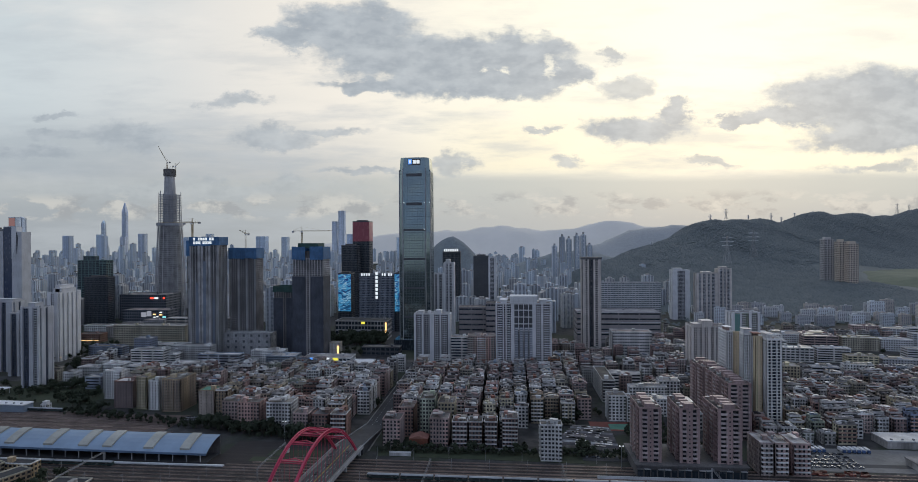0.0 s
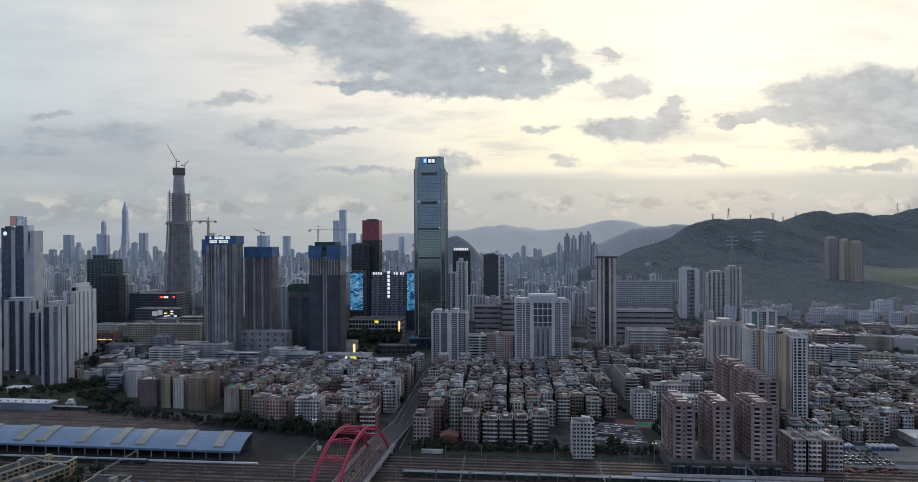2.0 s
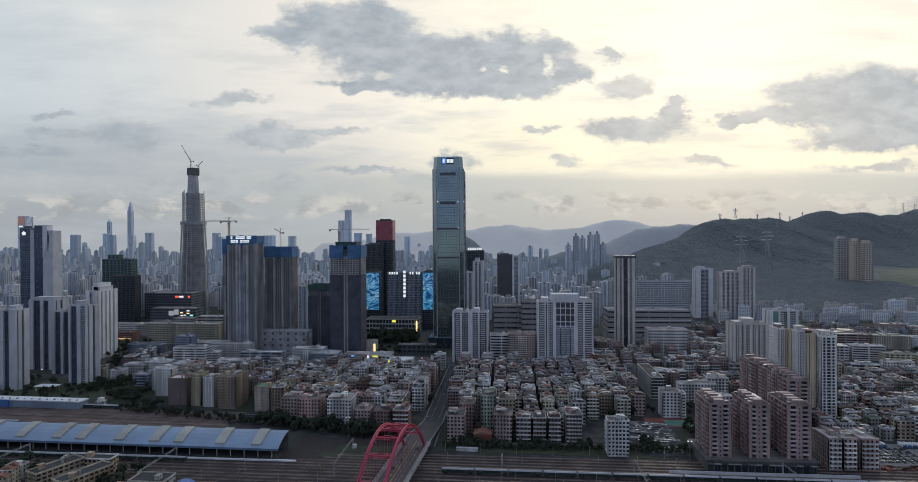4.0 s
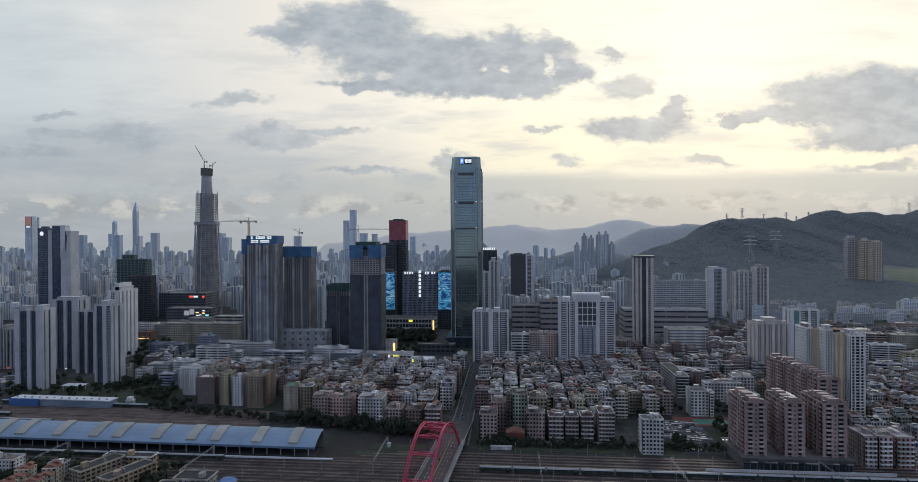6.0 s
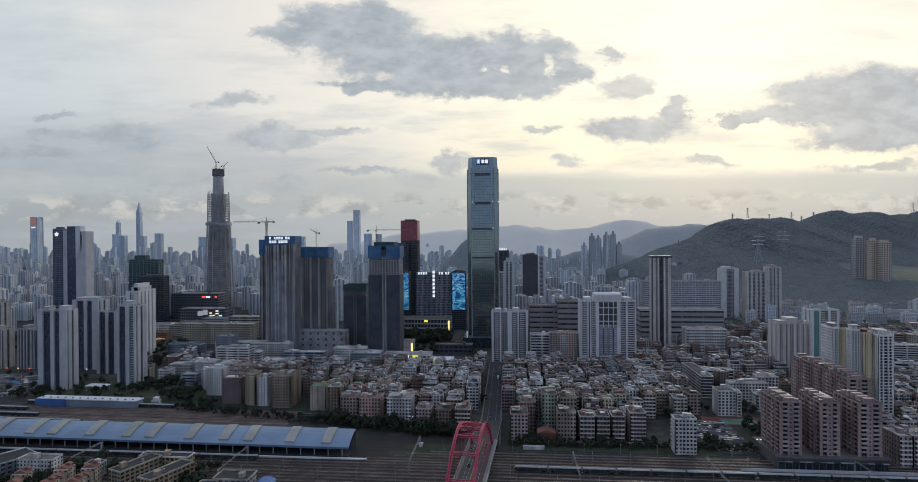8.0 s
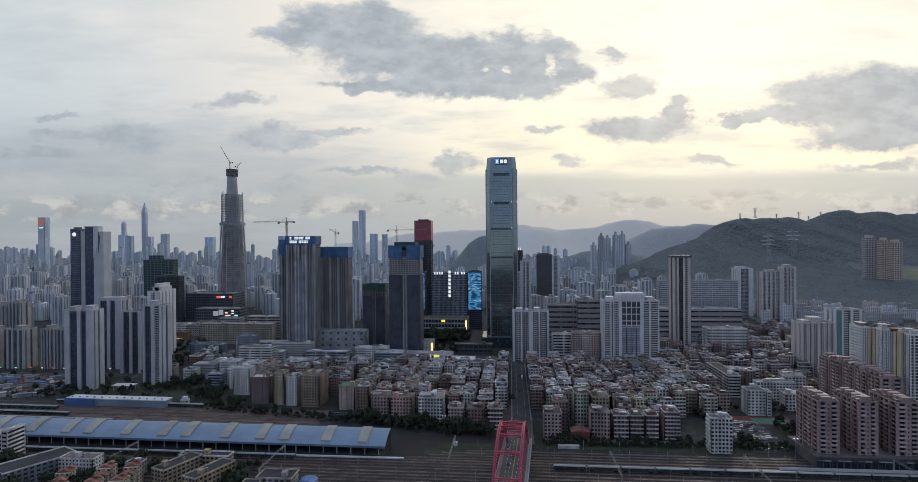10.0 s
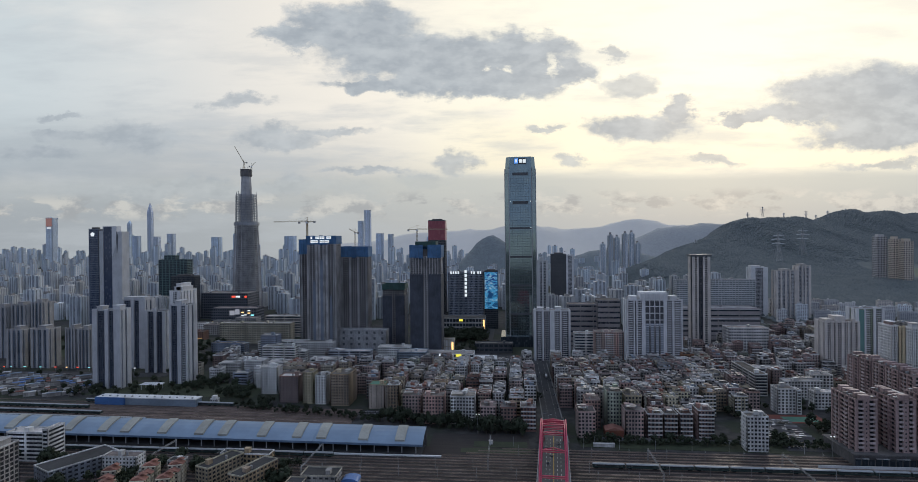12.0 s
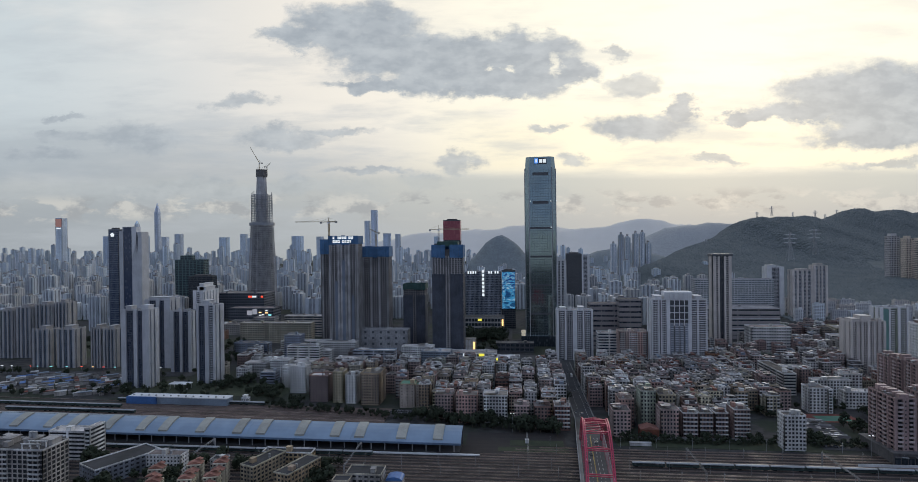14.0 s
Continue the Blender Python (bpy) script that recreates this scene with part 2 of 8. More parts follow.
def display_wall(name):
    """A facade hung with light strips that play a swirling blue picture."""
    m = bpy.data.materials.new(name)
    m.use_nodes = True
    n = Nodes(m.node_tree)
    place = n.put("ShaderNodeNewGeometry").outputs["Position"]
    up = n.put("ShaderNodeSeparateXYZ")
    n.wire(place, up.inputs[0])
    bend = n.vec("MULTIPLY_ADD", n.noise(n.vec("MULTIPLY", place, (0.03, 0.03, 0.03)), 1.0, 2.0, 0.5, colour=True), (55.0, 0.0, 40.0), place)
    sweep = n.noise(n.vec("MULTIPLY", bend, (0.045, 0.02, 0.13)), 1.0, 6.0, 0.66)
    crest = n.ramp(n.math("ABSOLUTE", n.math("SUBTRACT", sweep, 0.5)), 0.10, 0.0)
    c = n.mix(n.ramp(up.outputs[2], 55.0, 105.0), (0.02, 0.10, 0.26), (0.03, 0.07, 0.30))
    c = n.mix(crest, c, (0.09, 0.50, 0.95))
    c = n.mix(n.ramp(n.math("MULTIPLY", crest, n.noise(place, 0.16, 4.0)), 0.40, 0.62), c, (0.62, 0.86, 1.0))
    # the gaps between the light strips
    run = n.math("ABSOLUTE", n.math("SUBTRACT", n.math("FRACT", n.math("MULTIPLY", up.outputs[2], 0.25)), 0.5))
    c = n.mix(n.ramp(run, 0.36, 0.5, 0.0, 0.55), c, (0.004, 0.006, 0.012))
    e = n.put("ShaderNodeEmission")
    n.wire(c, e.inputs["Color"])
    e.inputs["Strength"].default_value = 0.5
    n.wire(e.outputs[0], n.put("ShaderNodeOutputMaterial").inputs["Surface"])
    MATERIALS[name] = m
    return m


def ground_material():
    m = bpy.data.materials.new("town_ground")
    m.use_nodes = True
    n = Nodes(m.node_tree)
    place = n.put("ShaderNodeNewGeometry").outputs["Position"]
    green = n.ramp(n.noise(place, 0.011, 5.0, 0.6), 0.47, 0.58)
    c = n.mix(n.ramp(n.noise(place, 0.08, 5.0), 0.35, 0.65), (0.022, 0.022, 0.023), (0.058, 0.057, 0.056))
    c = n.mix(green, c, n.mix(n.noise(place, 0.3, 4.0), (0.014, 0.02, 0.012), (0.04, 0.05, 0.028)))
    p = n.put("ShaderNodeBsdfPrincipled")
    n.wire(c, p.inputs["Base Color"])
    p.inputs["Roughness"].default_value = 0.95
    n.wire(p.outputs[0], n.put("ShaderNodeOutputMaterial").inputs["Surface"])
    MATERIALS["town_ground"] = m
    return m


def leafy(name, dark, light, scale=0.25, depth=0.6, flat=False):
    """Foliage. flat: woods seen across a valley, whose crowns hide the ground's fall, so that the pattern runs across and up alone."""
    m = bpy.data.materials.new(name)
    m.use_nodes = True
    n = Nodes(m.node_tree)
    place = n.put("ShaderNodeNewGeometry").outputs["Position"]
    luck = n.put("ShaderNodeObjectInfo").outputs["Random"]
    island = n.put("ShaderNodeNewGeometry").outputs["Random Per Island"]
    if flat:
        place = n.vec("MULTIPLY", place, (1.0, 0.12, 1.3))
    c = n.mix(n.ramp(n.noise(place, scale, 5.0, 0.7), 0.3, 0.7), dark, light)
    if flat:
        c = n.mix(n.ramp(n.noise(place, 0.13, 5.0, 0.75), 0.40, 0.60, 0.0, 0.6), c, tuple(0.62 * k for k in dark))
    c = n.mix(n.math("MULTIPLY", island, depth), c, tuple(0.5 * k for k in dark))
    c = n.mix(n.math("MULTIPLY", luck, 0.4), c, tuple(1.3 * k for k in light))
    p = n.put("ShaderNodeBsdfPrincipled")
    n.wire(c, p.inputs["Base Color"])
    p.inputs["Roughness"].default_value = 0.9
    n.wire(p.outputs[0], n.put("ShaderNodeOutputMaterial").inputs["Surface"])
    MATERIALS[name] = m
    return m


def ballast_material():
    m = bpy.data.materials.new("ballast")
    m.use_nodes = True
    n = Nodes(m.node_tree)
    place = n.put("ShaderNodeNewGeometry").outputs["Position"]
    long_runs = n.noise(n.vec("MULTIPLY", place, (0.012, 0.8, 1.0)), 1.0, 5.0, 0.7)
    c = n.mix(n.ramp(long_runs, 0.3, 0.7), (0.007, 0.006, 0.006), (0.038, 0.029, 0.026))
    c = n.mix(n.ramp(n.noise(place, 0.03, 5.0, 0.65), 0.55, 0.75, 0.0, 0.55), c, (0.04, 0.038, 0.036))
    c = n.mix(n.ramp(n.noise(place, 2.5, 3.0), 0.3, 0.7, 0.0, 0.5), c, (0.05, 0.046, 0.045))
    p = n.put("ShaderNodeBsdfPrincipled")
    n.wire(c, p.inputs["Base Color"])
    p.inputs["Roughness"].default_value = 0.95
    n.wire(p.outputs[0], n.put("ShaderNodeOutputMaterial").inputs["Surface"])
    MATERIALS["ballast"] = m
    return m


pink_tile = surface("pink_tile", (0.50, 0.36, 0.325), 0.6, stain=0.22, streaks=0.25, tint=0.012)
balcony_pale = surface("balcony_pale", (0.46, 0.39, 0.385), 0.7, spread=0.25, stain=0.2, streaks=0.2)
salmon_tile = surface("salmon_tile", (0.38, 0.275, 0.262), 0.6, stain=0.2, streaks=0.25)
gantry_steel = surface("gantry_steel", (0.36, 0.37, 0.38), 0.6, 0.3, spread=0.2, stain=0.2)
pale_pink = surface("pale_pink_tile", (0.50, 0.385, 0.365), 0.6, stain=0.2, streaks=0.2)
beige_tile = surface("beige_tile", (0.42, 0.34, 0.25), 0.65, stain=0.25, streaks=0.3, tint=0.015)
cream_tile = surface("cream_tile", (0.52, 0.47, 0.35), 0.65, stain=0.2, streaks=0.25, tint=0.015)
grey_render = surface("grey_render", (0.45, 0.43, 0.41), 0.85, stain=0.28, streaks=0.35, tint=0.01)
white_tile = surface("white_tile", (0.74, 0.74, 0.73), 0.6, stain=0.18, streaks=0.3, tint=0.01)
pale_green = surface("pale_green_tile", (0.36, 0.41, 0.32), 0.65, stain=0.2, streaks=0.3, tint=0.02)
brown_brick = surface("brown_brick", (0.30, 0.195, 0.17), 0.85, stain=0.25, streaks=0.2, tint=0.012)
blue_grey = surface("blue_grey_tile", (0.29, 0.34, 0.42), 0.65, stain=0.2, streaks=0.2, tint=0.015)
orange_render = surface("orange_render", (0.33, 0.17, 0.10), 0.8, stain=0.2, streaks=0.2)
red_brick = surface("red_brick", (0.22, 0.075, 0.045), 0.85, stain=0.3)
concrete = surface("concrete", (0.36, 0.365, 0.375), 0.9, stain=0.3, streaks=0.3)
dark_roof = surface("dark_bitumen_roof", (0.045, 0.047, 0.052), 0.9, spread=0.15, stain=0.35, grain=0.3)
podium_brown = surface("podium_brown", (0.31, 0.29, 0.295), 0.7, stain=0.12, streaks=0.12)
dark_concrete = surface("dark_concrete", (0.13, 0.125, 0.125), 0.9, stain=0.3, streaks=0.25)
roof_felt = surface("roof_felt", (0.20, 0.176, 0.162), 0.95, spread=0.6, stain=0.45, grain=0.35, tint=0.04)
roof_pale = surface("roof_pale", (0.44, 0.42, 0.405), 0.9, spread=0.45, stain=0.4, grain=0.35)
tin_pale = surface("pale_tin_sheet", (0.50, 0.51, 0.52), 0.5, spread=0.05, stain=0.25, streaks=0.2)
cage_metal = surface("window_cage_metal", (0.20, 0.195, 0.19), 0.6, 0.2, spread=0.4, stain=0.3)
tin_mix = surface("tin_sheet", (0.33, 0.33, 0.335), 0.5, spread=0.8, stain=0.3, tint=0.3)
tin_dark = surface("dark_tin_sheet", (0.075, 0.068, 0.07), 0.55, spread=0.5, stain=0.3, tint=0.1)
tin_pale_blue = surface("pale_blue_tin_sheet", (0.23, 0.29, 0.36), 0.5, spread=0.1, stain=0.2)
tin_blue = surface("blue_tin_sheet", (0.06, 0.15, 0.36), 0.45, spread=0.2, stain=0.2)
roof_blue = surface("pale_blue_roof", (0.22, 0.31, 0.42), 0.5, spread=0.02, stain=0.10, grain=0.05)
fascia_blue = surface("fascia_blue", (0.12, 0.19, 0.29), 0.5, spread=0.05, stain=0.2)
skylight_mat = surface("weathered_skylight", (0.36, 0.36, 0.32), 0.5, spread=0.1, stain=0.2)
clay_roof = surface("clay_roof", (0.27, 0.125, 0.095), 0.85, stain=0.25)
tower_white = surface("tower_white", (0.66, 0.67, 0.69), 0.7, spread=0.08, stain=0.10, streaks=0.12)
tower_grey = surface("tower_grey", (0.50, 0.51, 0.535), 0.7, spread=0.15, stain=0.12, streaks=0.15)
tower_beige = surface("tower_beige", (0.58, 0.54, 0.51), 0.7, spread=0.15, stain=0.12, streaks=0.15)
hill_beige = surface("hill_beige", (0.68, 0.585, 0.49), 0.8, spread=0.1, stain=0.12, streaks=0.15)
hill_grey = surface("hill_grey", (0.50, 0.485, 0.485), 0.8, spread=0.1, stain=0.12, streaks=0.15)
tower_dim = surface("tower_dim", (0.37, 0.365, 0.37), 0.75, spread=0.15, stain=0.15, streaks=0.15)
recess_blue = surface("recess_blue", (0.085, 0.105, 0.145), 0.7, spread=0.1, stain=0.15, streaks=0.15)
teal_frame = surface("teal_frame", (0.085, 0.165, 0.17), 0.5, spread=0.1, stain=0.15)
slate_blue = surface("slate_blue", (0.17, 0.205, 0.26), 0.6, spread=0.1, stain=0.15, streaks=0.15)
tower_yellow = surface("tower_yellow", (0.72, 0.60, 0.41), 0.7, spread=0.1, stain=0.12, streaks=0.15)
site_concrete = surface("site_concrete", (0.43, 0.43, 0.445), 0.9, stain=0.2, streaks=0.2)
frame_concrete = surface("frame_concrete", (0.40, 0.395, 0.40), 0.9, stain=0.3, streaks=0.3)
pale_steel = surface("pale_steel", (0.27, 0.285, 0.31), 0.55, 0.2, spread=0.15, stain=0.15)
raw_concrete = surface("raw_concrete", (0.29, 0.28, 0.285), 0.9, stain=0.3, streaks=0.25)
# shade of open storeys, given as a dark colour
open_storey_shade = surface("open_storey_shade", (0.05, 0.052, 0.06), 0.8, spread=0.1)
net_dark = surface("dark_netting", (0.075, 0.085, 0.11), 0.85, spread=0.1, stain=0.3, streaks=0.3)
tower_dark = surface("tower_dark", (0.075, 0.08, 0.09), 0.5, spread=0.15, stain=0.12)
mall_grey = surface("mall_grey", (0.115, 0.125, 0.15), 0.6, spread=0.15, stain=0.15)
cream_white = surface("cream_white", (0.80, 0.80, 0.79), 0.7, spread=0.06, stain=0.10, streaks=0.12)
teal_panel = surface("teal_panel", (0.15, 0.30, 0.28), 0.6, spread=0.08, stain=0.15, streaks=0.1)
# middle-distance walls, lightened and blued in colour for the thinner haze
mid_haze_white = surface("mid_haze_white", (0.66, 0.70, 0.74), 0.8, spread=0.15, stain=0.1)
mid_haze_grey = surface("mid_haze_grey", (0.52, 0.56, 0.61), 0.8, spread=0.15, stain=0.1)
mid_haze_beige = surface("mid_haze_beige", (0.62, 0.625, 0.63), 0.8, spread=0.15, stain=0.1)
# walls of the distant city: haze is put into these pale bluish colours
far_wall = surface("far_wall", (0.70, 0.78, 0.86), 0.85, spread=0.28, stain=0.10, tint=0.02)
hazed_wall_warm = surface("hazed_wall_warm", (0.74, 0.77, 0.80), 0.85, spread=0.25, stain=0.10, tint=0.02)
hazed_wall_blue = surface("hazed_wall_blue", (0.64, 0.73, 0.84), 0.7, spread=0.12, stain=0.10, tint=0.02)
glass_house = window_glass("house_window", (0.014, 0.016, 0.02), (0.12, 0.115, 0.11), (1.55, 1.55, 3.1), 0.22, 0.3)
glass_tower = window_glass("tower_window", (0.025, 0.033, 0.05), (0.15, 0.155, 0.17), (1.6, 1.6, 3.0), 0.25, 0.2)
# window colour raised so that middle-distance glass looks hazed
glass_mid_haze = window_glass("mid_haze_window", (0.20, 0.22, 0.255), (0.33, 0.345, 0.37), (2.4, 2.4, 3.0), 0.3, 0.3)
glass_teal = window_glass("teal_window", (0.13, 0.165, 0.175), (0.22, 0.25, 0.26), (3.0, 3.0, 3.6), 0.4, 0.25)
glass_office = window_glass("office_glass", (0.03, 0.04, 0.05), (0.07, 0.085, 0.1), (1.5, 1.5, 4.0), 0.4, 0.06)
glass_main = window_glass("blue_green_glass", (0.24, 0.318, 0.338), (0.26, 0.338, 0.358), (2.7, 2.7, 4.4), 0.3, 0.05, metal=0.92, spread=0.05)
glass_navy = window_glass("navy_glass", (0.05, 0.07, 0.12), (0.07, 0.09, 0.145), (1.5, 1.5, 4.0), 0.4, 0.08)
# distant windows, their glass colour lifted to carry the haze
glass_hazed = window_glass("hazed_window", (0.42, 0.49, 0.58), (0.56, 0.62, 0.70), (3, 3, 3), 0.4, 0.5)
asphalt = surface("asphalt", (0.055, 0.056, 0.06), 0.85, spread=0.05, stain=0.25, grain=0.3)
paving = surface("paving", (0.20, 0.197, 0.19), 0.9, spread=0.1, stain=0.25)
road_paint = surface("road_paint", (0.55, 0.55, 0.53), 0.7, spread=0.05)
yellow_paint = surface("yellow_paint", (0.5, 0.33, 0.03), 0.7, spread=0.05)
steel = surface("steel", (0.34, 0.35, 0.36), 0.5, 0.3, spread=0.15, stain=0.2)
frame_metal = surface("curtain_wall_metal", (0.15, 0.175, 0.19), 0.4, 0.6, spread=0.05, stain=0.1)
rail_steel = surface("rail_steel", (0.40, 0.33, 0.29), 0.40, 0.6, spread=0.2, stain=0.2)
red_paint = surface("red_bridge_paint", (0.50, 0.045, 0.10), 0.45, spread=0.03, stain=0.12)
white_paint = surface("white_paint", (0.72, 0.73, 0.74), 0.5, spread=0.08, stain=0.12)
dark_green_paint = surface("dark_green_paint", (0.03, 0.055, 0.05), 0.5, spread=0.2, stain=0.15)
train_grey = surface("train_roof_grey", (0.32, 0.34, 0.36), 0.5, spread=0.15, stain=0.2)
blue_net = surface("blue_mesh_screen", (0.07, 0.17, 0.33), 0.8, spread=0.1, stain=0.25, streaks=0.2)
green_net = surface("green_mesh_screen", (0.05, 0.11, 0.10), 0.85, spread=0.1, stain=0.3, streaks=0.2)
crane_paint = surface("crane_paint", (0.38, 0.31, 0.20), 0.6, spread=0.3)
car_paint = surface("car_paint", (0.20, 0.20, 0.21), 0.3, 0.2, spread=0.85, stain=0.05)
car_blue = surface("truck_blue", (0.05, 0.10, 0.22), 0.4, spread=0.3)
car_red = surface("stacked_red_steel", (0.17, 0.05, 0.035), 0.7, spread=0.5)
rubber = surface("rubber", (0.02, 0.02, 0.02), 0.9)
bark = surface("bark", (0.09, 0.07, 0.05), 0.95)
leaf_dark = leafy("leaf", (0.012, 0.019, 0.011), (0.040, 0.054, 0.028))
# woods of the knolls, with haze mixed into the leaf colour
hazed_knoll = leafy("hazed_knoll", (0.165, 0.195, 0.21), (0.21, 0.24, 0.25), 0.02, 0.0, flat=True)
# hill foliage, brightened and blued beyond leaf colour to include haze
hazed_leaf_slope = leafy("hazed_slope_forest", (0.092, 0.111, 0.114), (0.146, 0.166, 0.165), 0.02, 0.25)
hazed_leaf_hill = leafy("hill_forest", (0.078, 0.098, 0.101), (0.118, 0.138, 0.138), 0.02, 0.0, flat=True)
meadow_green = leafy("meadow_green", (0.06, 0.08, 0.058), (0.10, 0.125, 0.088), 0.03, 0.0)
grass_mat = leafy("grass", (0.020, 0.030, 0.015), (0.060, 0.074, 0.036), 0.09)
court_green = surface("court_green", (0.10, 0.24, 0.17), 0.9)
court_red = surface("court_red", (0.20, 0.06, 0.045), 0.9)
red_curtain_wall = window_glass("red_glass", (0.32, 0.075, 0.10), (0.42, 0.12, 0.14), (3, 3, 8), 0.5, 0.3)
town_ground = ground_material()
ballast = ballast_material()
track_bed = surface("track_bed", (0.150, 0.108, 0.092), 0.95, spread=0.38, stain=0.4, grain=0.2)
earth = surface("trodden_earth", (0.12, 0.088, 0.076), 0.95, spread=0.02, stain=0.35, grain=0.08)
sign_white = lamp_glow("sign_white", (0.85, 0.93, 1.0), 0.9)
sign_panel = lamp_glow("sign_panel", (0.62, 0.66, 0.80), 0.42)
sign_yellow = lamp_glow("sign_yellow", (0.85, 0.8, 0.1), 1.0)
sign_warm = lamp_glow("sign_warm", (1.0, 0.62, 0.25), 1.6)
sign_rose = lamp_glow("sign_rose", (0.70, 0.40, 0.40), 0.32)
sign_red = lamp_glow("sign_red", (1.0, 0.10, 0.06), 1.2)
sign_blue = lamp_glow("sign_blue", (0.12, 0.35, 0.95), 1.0)
sign_cyan = lamp_glow("sign_cyan", (0.3, 0.9, 0.95), 1.0)
led_wall = display_wall("blue_display")

# ---- mesh helpers ----
class Geo:
    """Plain lists of corners and faces, filled by simple shapes and made into one mesh."""

    def __init__(self):
        self.v, self.f = [], []

    def box(self, x0, x1, y0, y1, z0, z1, top=(0, 0)):
        k = len(self.v)
        a, b = top
        self.v += [(x0, y0, z0), (x1, y0, z0), (x1, y1, z0), (x0, y1, z0), (x0 + a, y0 + b, z1), (x1 - a, y0 + b, z1), (x1 - a, y1 - b, z1), (x0 + a, y1 - b, z1)]
        self.f += [(k, k + 3, k + 2, k + 1), (k + 4, k + 5, k + 6, k + 7), (k, k + 1, k + 5, k + 4), (k + 1, k + 2, k + 6, k + 5), (k + 2, k + 3, k + 7, k + 6), (k + 3, k, k + 4, k + 7)]
        return self

    def quad(self, a, b, c, d):
        k = len(self.v)
        self.v += [a, b, c, d]
        self.f.append((k, k + 1, k + 2, k + 3))
        return self

    def beam(self, a, b, wide, high=None):
        """A square bar from a to b."""
        a, b = Vector(a), Vector(b)
        way = (b - a).normalized()
        side = way.cross(Vector((0, 0, 1)))
        side = Vector((1, 0, 0)) if side.length < 0.01 else side.normalized()
        up = side.cross(way)
        s, q = side * wide / 2, up * (high or wide) / 2
        k = len(self.v)
        self.v += [tuple(p) for p in (a - s - q, a + s - q, a + s + q, a - s + q, b - s - q, b + s - q, b + s + q, b - s + q)]
        self.f += [(k, k + 1, k + 2, k + 3), (k + 7, k + 6, k + 5, k + 4), (k, k + 4, k + 5, k + 1), (k + 1, k + 5, k + 6, k + 2), (k + 2, k + 6, k + 7, k + 3), (k + 3, k + 7, k + 4, k)]
        return self

    def tube(self, x, y, z0, z1, r0, r1=None, sides=8):
        r1 = r0 if r1 is None else r1
        k = len(self.v)
        for z, r in ((z0, r0), (z1, r1)):
            for i in range(sides):
                a = 2 * math.pi * i / sides
                self.v.append((x + r * math.cos(a), y + r * math.sin(a), z))
        for i in range(sides):
            j = (i + 1) % sides
            self.f.append((k + i, k + j, k + sides + j, k + sides + i))
        self.f.append(tuple(k + sides + i for i in range(sides)))
        self.f.append(tuple(k + i for i in reversed(range(sides))))
        return self

    def prism(self, outline, y0, y1):
        """A shape drawn in x and z, drawn out along y."""
        k, c = len(self.v), len(outline)
        self.v += [(x, y0, z) for x, z in outline] + [(x, y1, z) for x, z in outline]
        self.f += [tuple(range(k, k + c)), tuple(range(k + 2 * c - 1, k + c - 1, -1))]
        self.f += [(k + i, k + c + i, k + c + (i + 1) % c, k + (i + 1) % c) for i in range(c)]
        return self

    def mesh(self, name):
        me = bpy.data.meshes.new(name)
        me.from_pydata(self.v, [], self.f)
        me.update()
        return me


def part(name, geo, material, parent, label="", kind=""):
    """One mesh object under a thing or under a part."""
    me = geo.mesh(name)
    me.materials.append(material)
    ob = new(name, me)
    ob.parent = parent
    return tagged(ob, label, kind=kind)


def thing(name, label, category, m=None, group="", kind=""):
    """An empty at the base of a thing, to which its parts are tied."""
    ob = new(name)
    ob.empty_display_size = 1.0
    if m is not None:
        ob.matrix_basis = m
    return tagged(ob, label, category, group, kind)


def solid(name, geo, material, label, category, m=None, group="", kind=""):
    """A thing that is one mesh."""
    me = geo.mesh(name)
    me.materials.append(material)
    ob = new(name, me)
    if m is not None:
        ob.matrix_basis = m
    return tagged(ob, label, category, group, kind)


def repaint(ob, name, material):
    """Another paint for one part of a copy."""
    for child in ob.children:
        if child.name.split(".")[0] == name:
            child.material_slots[0].link = "OBJECT"
            child.material_slots[0].material = material


class Crowd:
    """Things too many or too far off to be picked one by one: joined into ONE mesh with the paints that they have."""

    def __init__(self):
        self.v, self.f, self.m, self.paints, self.count = [], [], [], [], 0

    def add(self, model, m, paints=None):
        for child in model.children:
            kind = child.name.split(".")[0]
            paint = (paints or {}).get(kind) or child.material_slots[0].material
            if paint not in self.paints:
                self.paints.append(paint)
            k, index = len(self.v), self.paints.index(paint)
            self.v += [tuple(m @ q.co) for q in child.data.vertices]
            for face in child.data.polygons:
                self.f.append([k + i for i in face.vertices])
                self.m.append(index)
        self.count += 1

    def finish(self, name, label, category):
        if not self.f:
            return
        me = bpy.data.meshes.new(name)
        me.from_pydata(self.v, [], self.f)
        for paint in self.paints:
            me.materials.append(paint)
        me.polygons.foreach_set("material_index", self.m)
        me.update()
        tagged(new(name, me), label, category, kind="stuff")


TAKEN = []


def claim(x, y, w, d, gap=1.0):
    TAKEN.append((x - w / 2 - gap, x + w / 2 + gap, y - d / 2 - gap, y + d / 2 + gap))


def is_free(x, y, w, d):
    return not any(x + w / 2 > a and x - w / 2 < b and y + d / 2 > c and y - d / 2 < e for a, b, c, e in TAKEN)


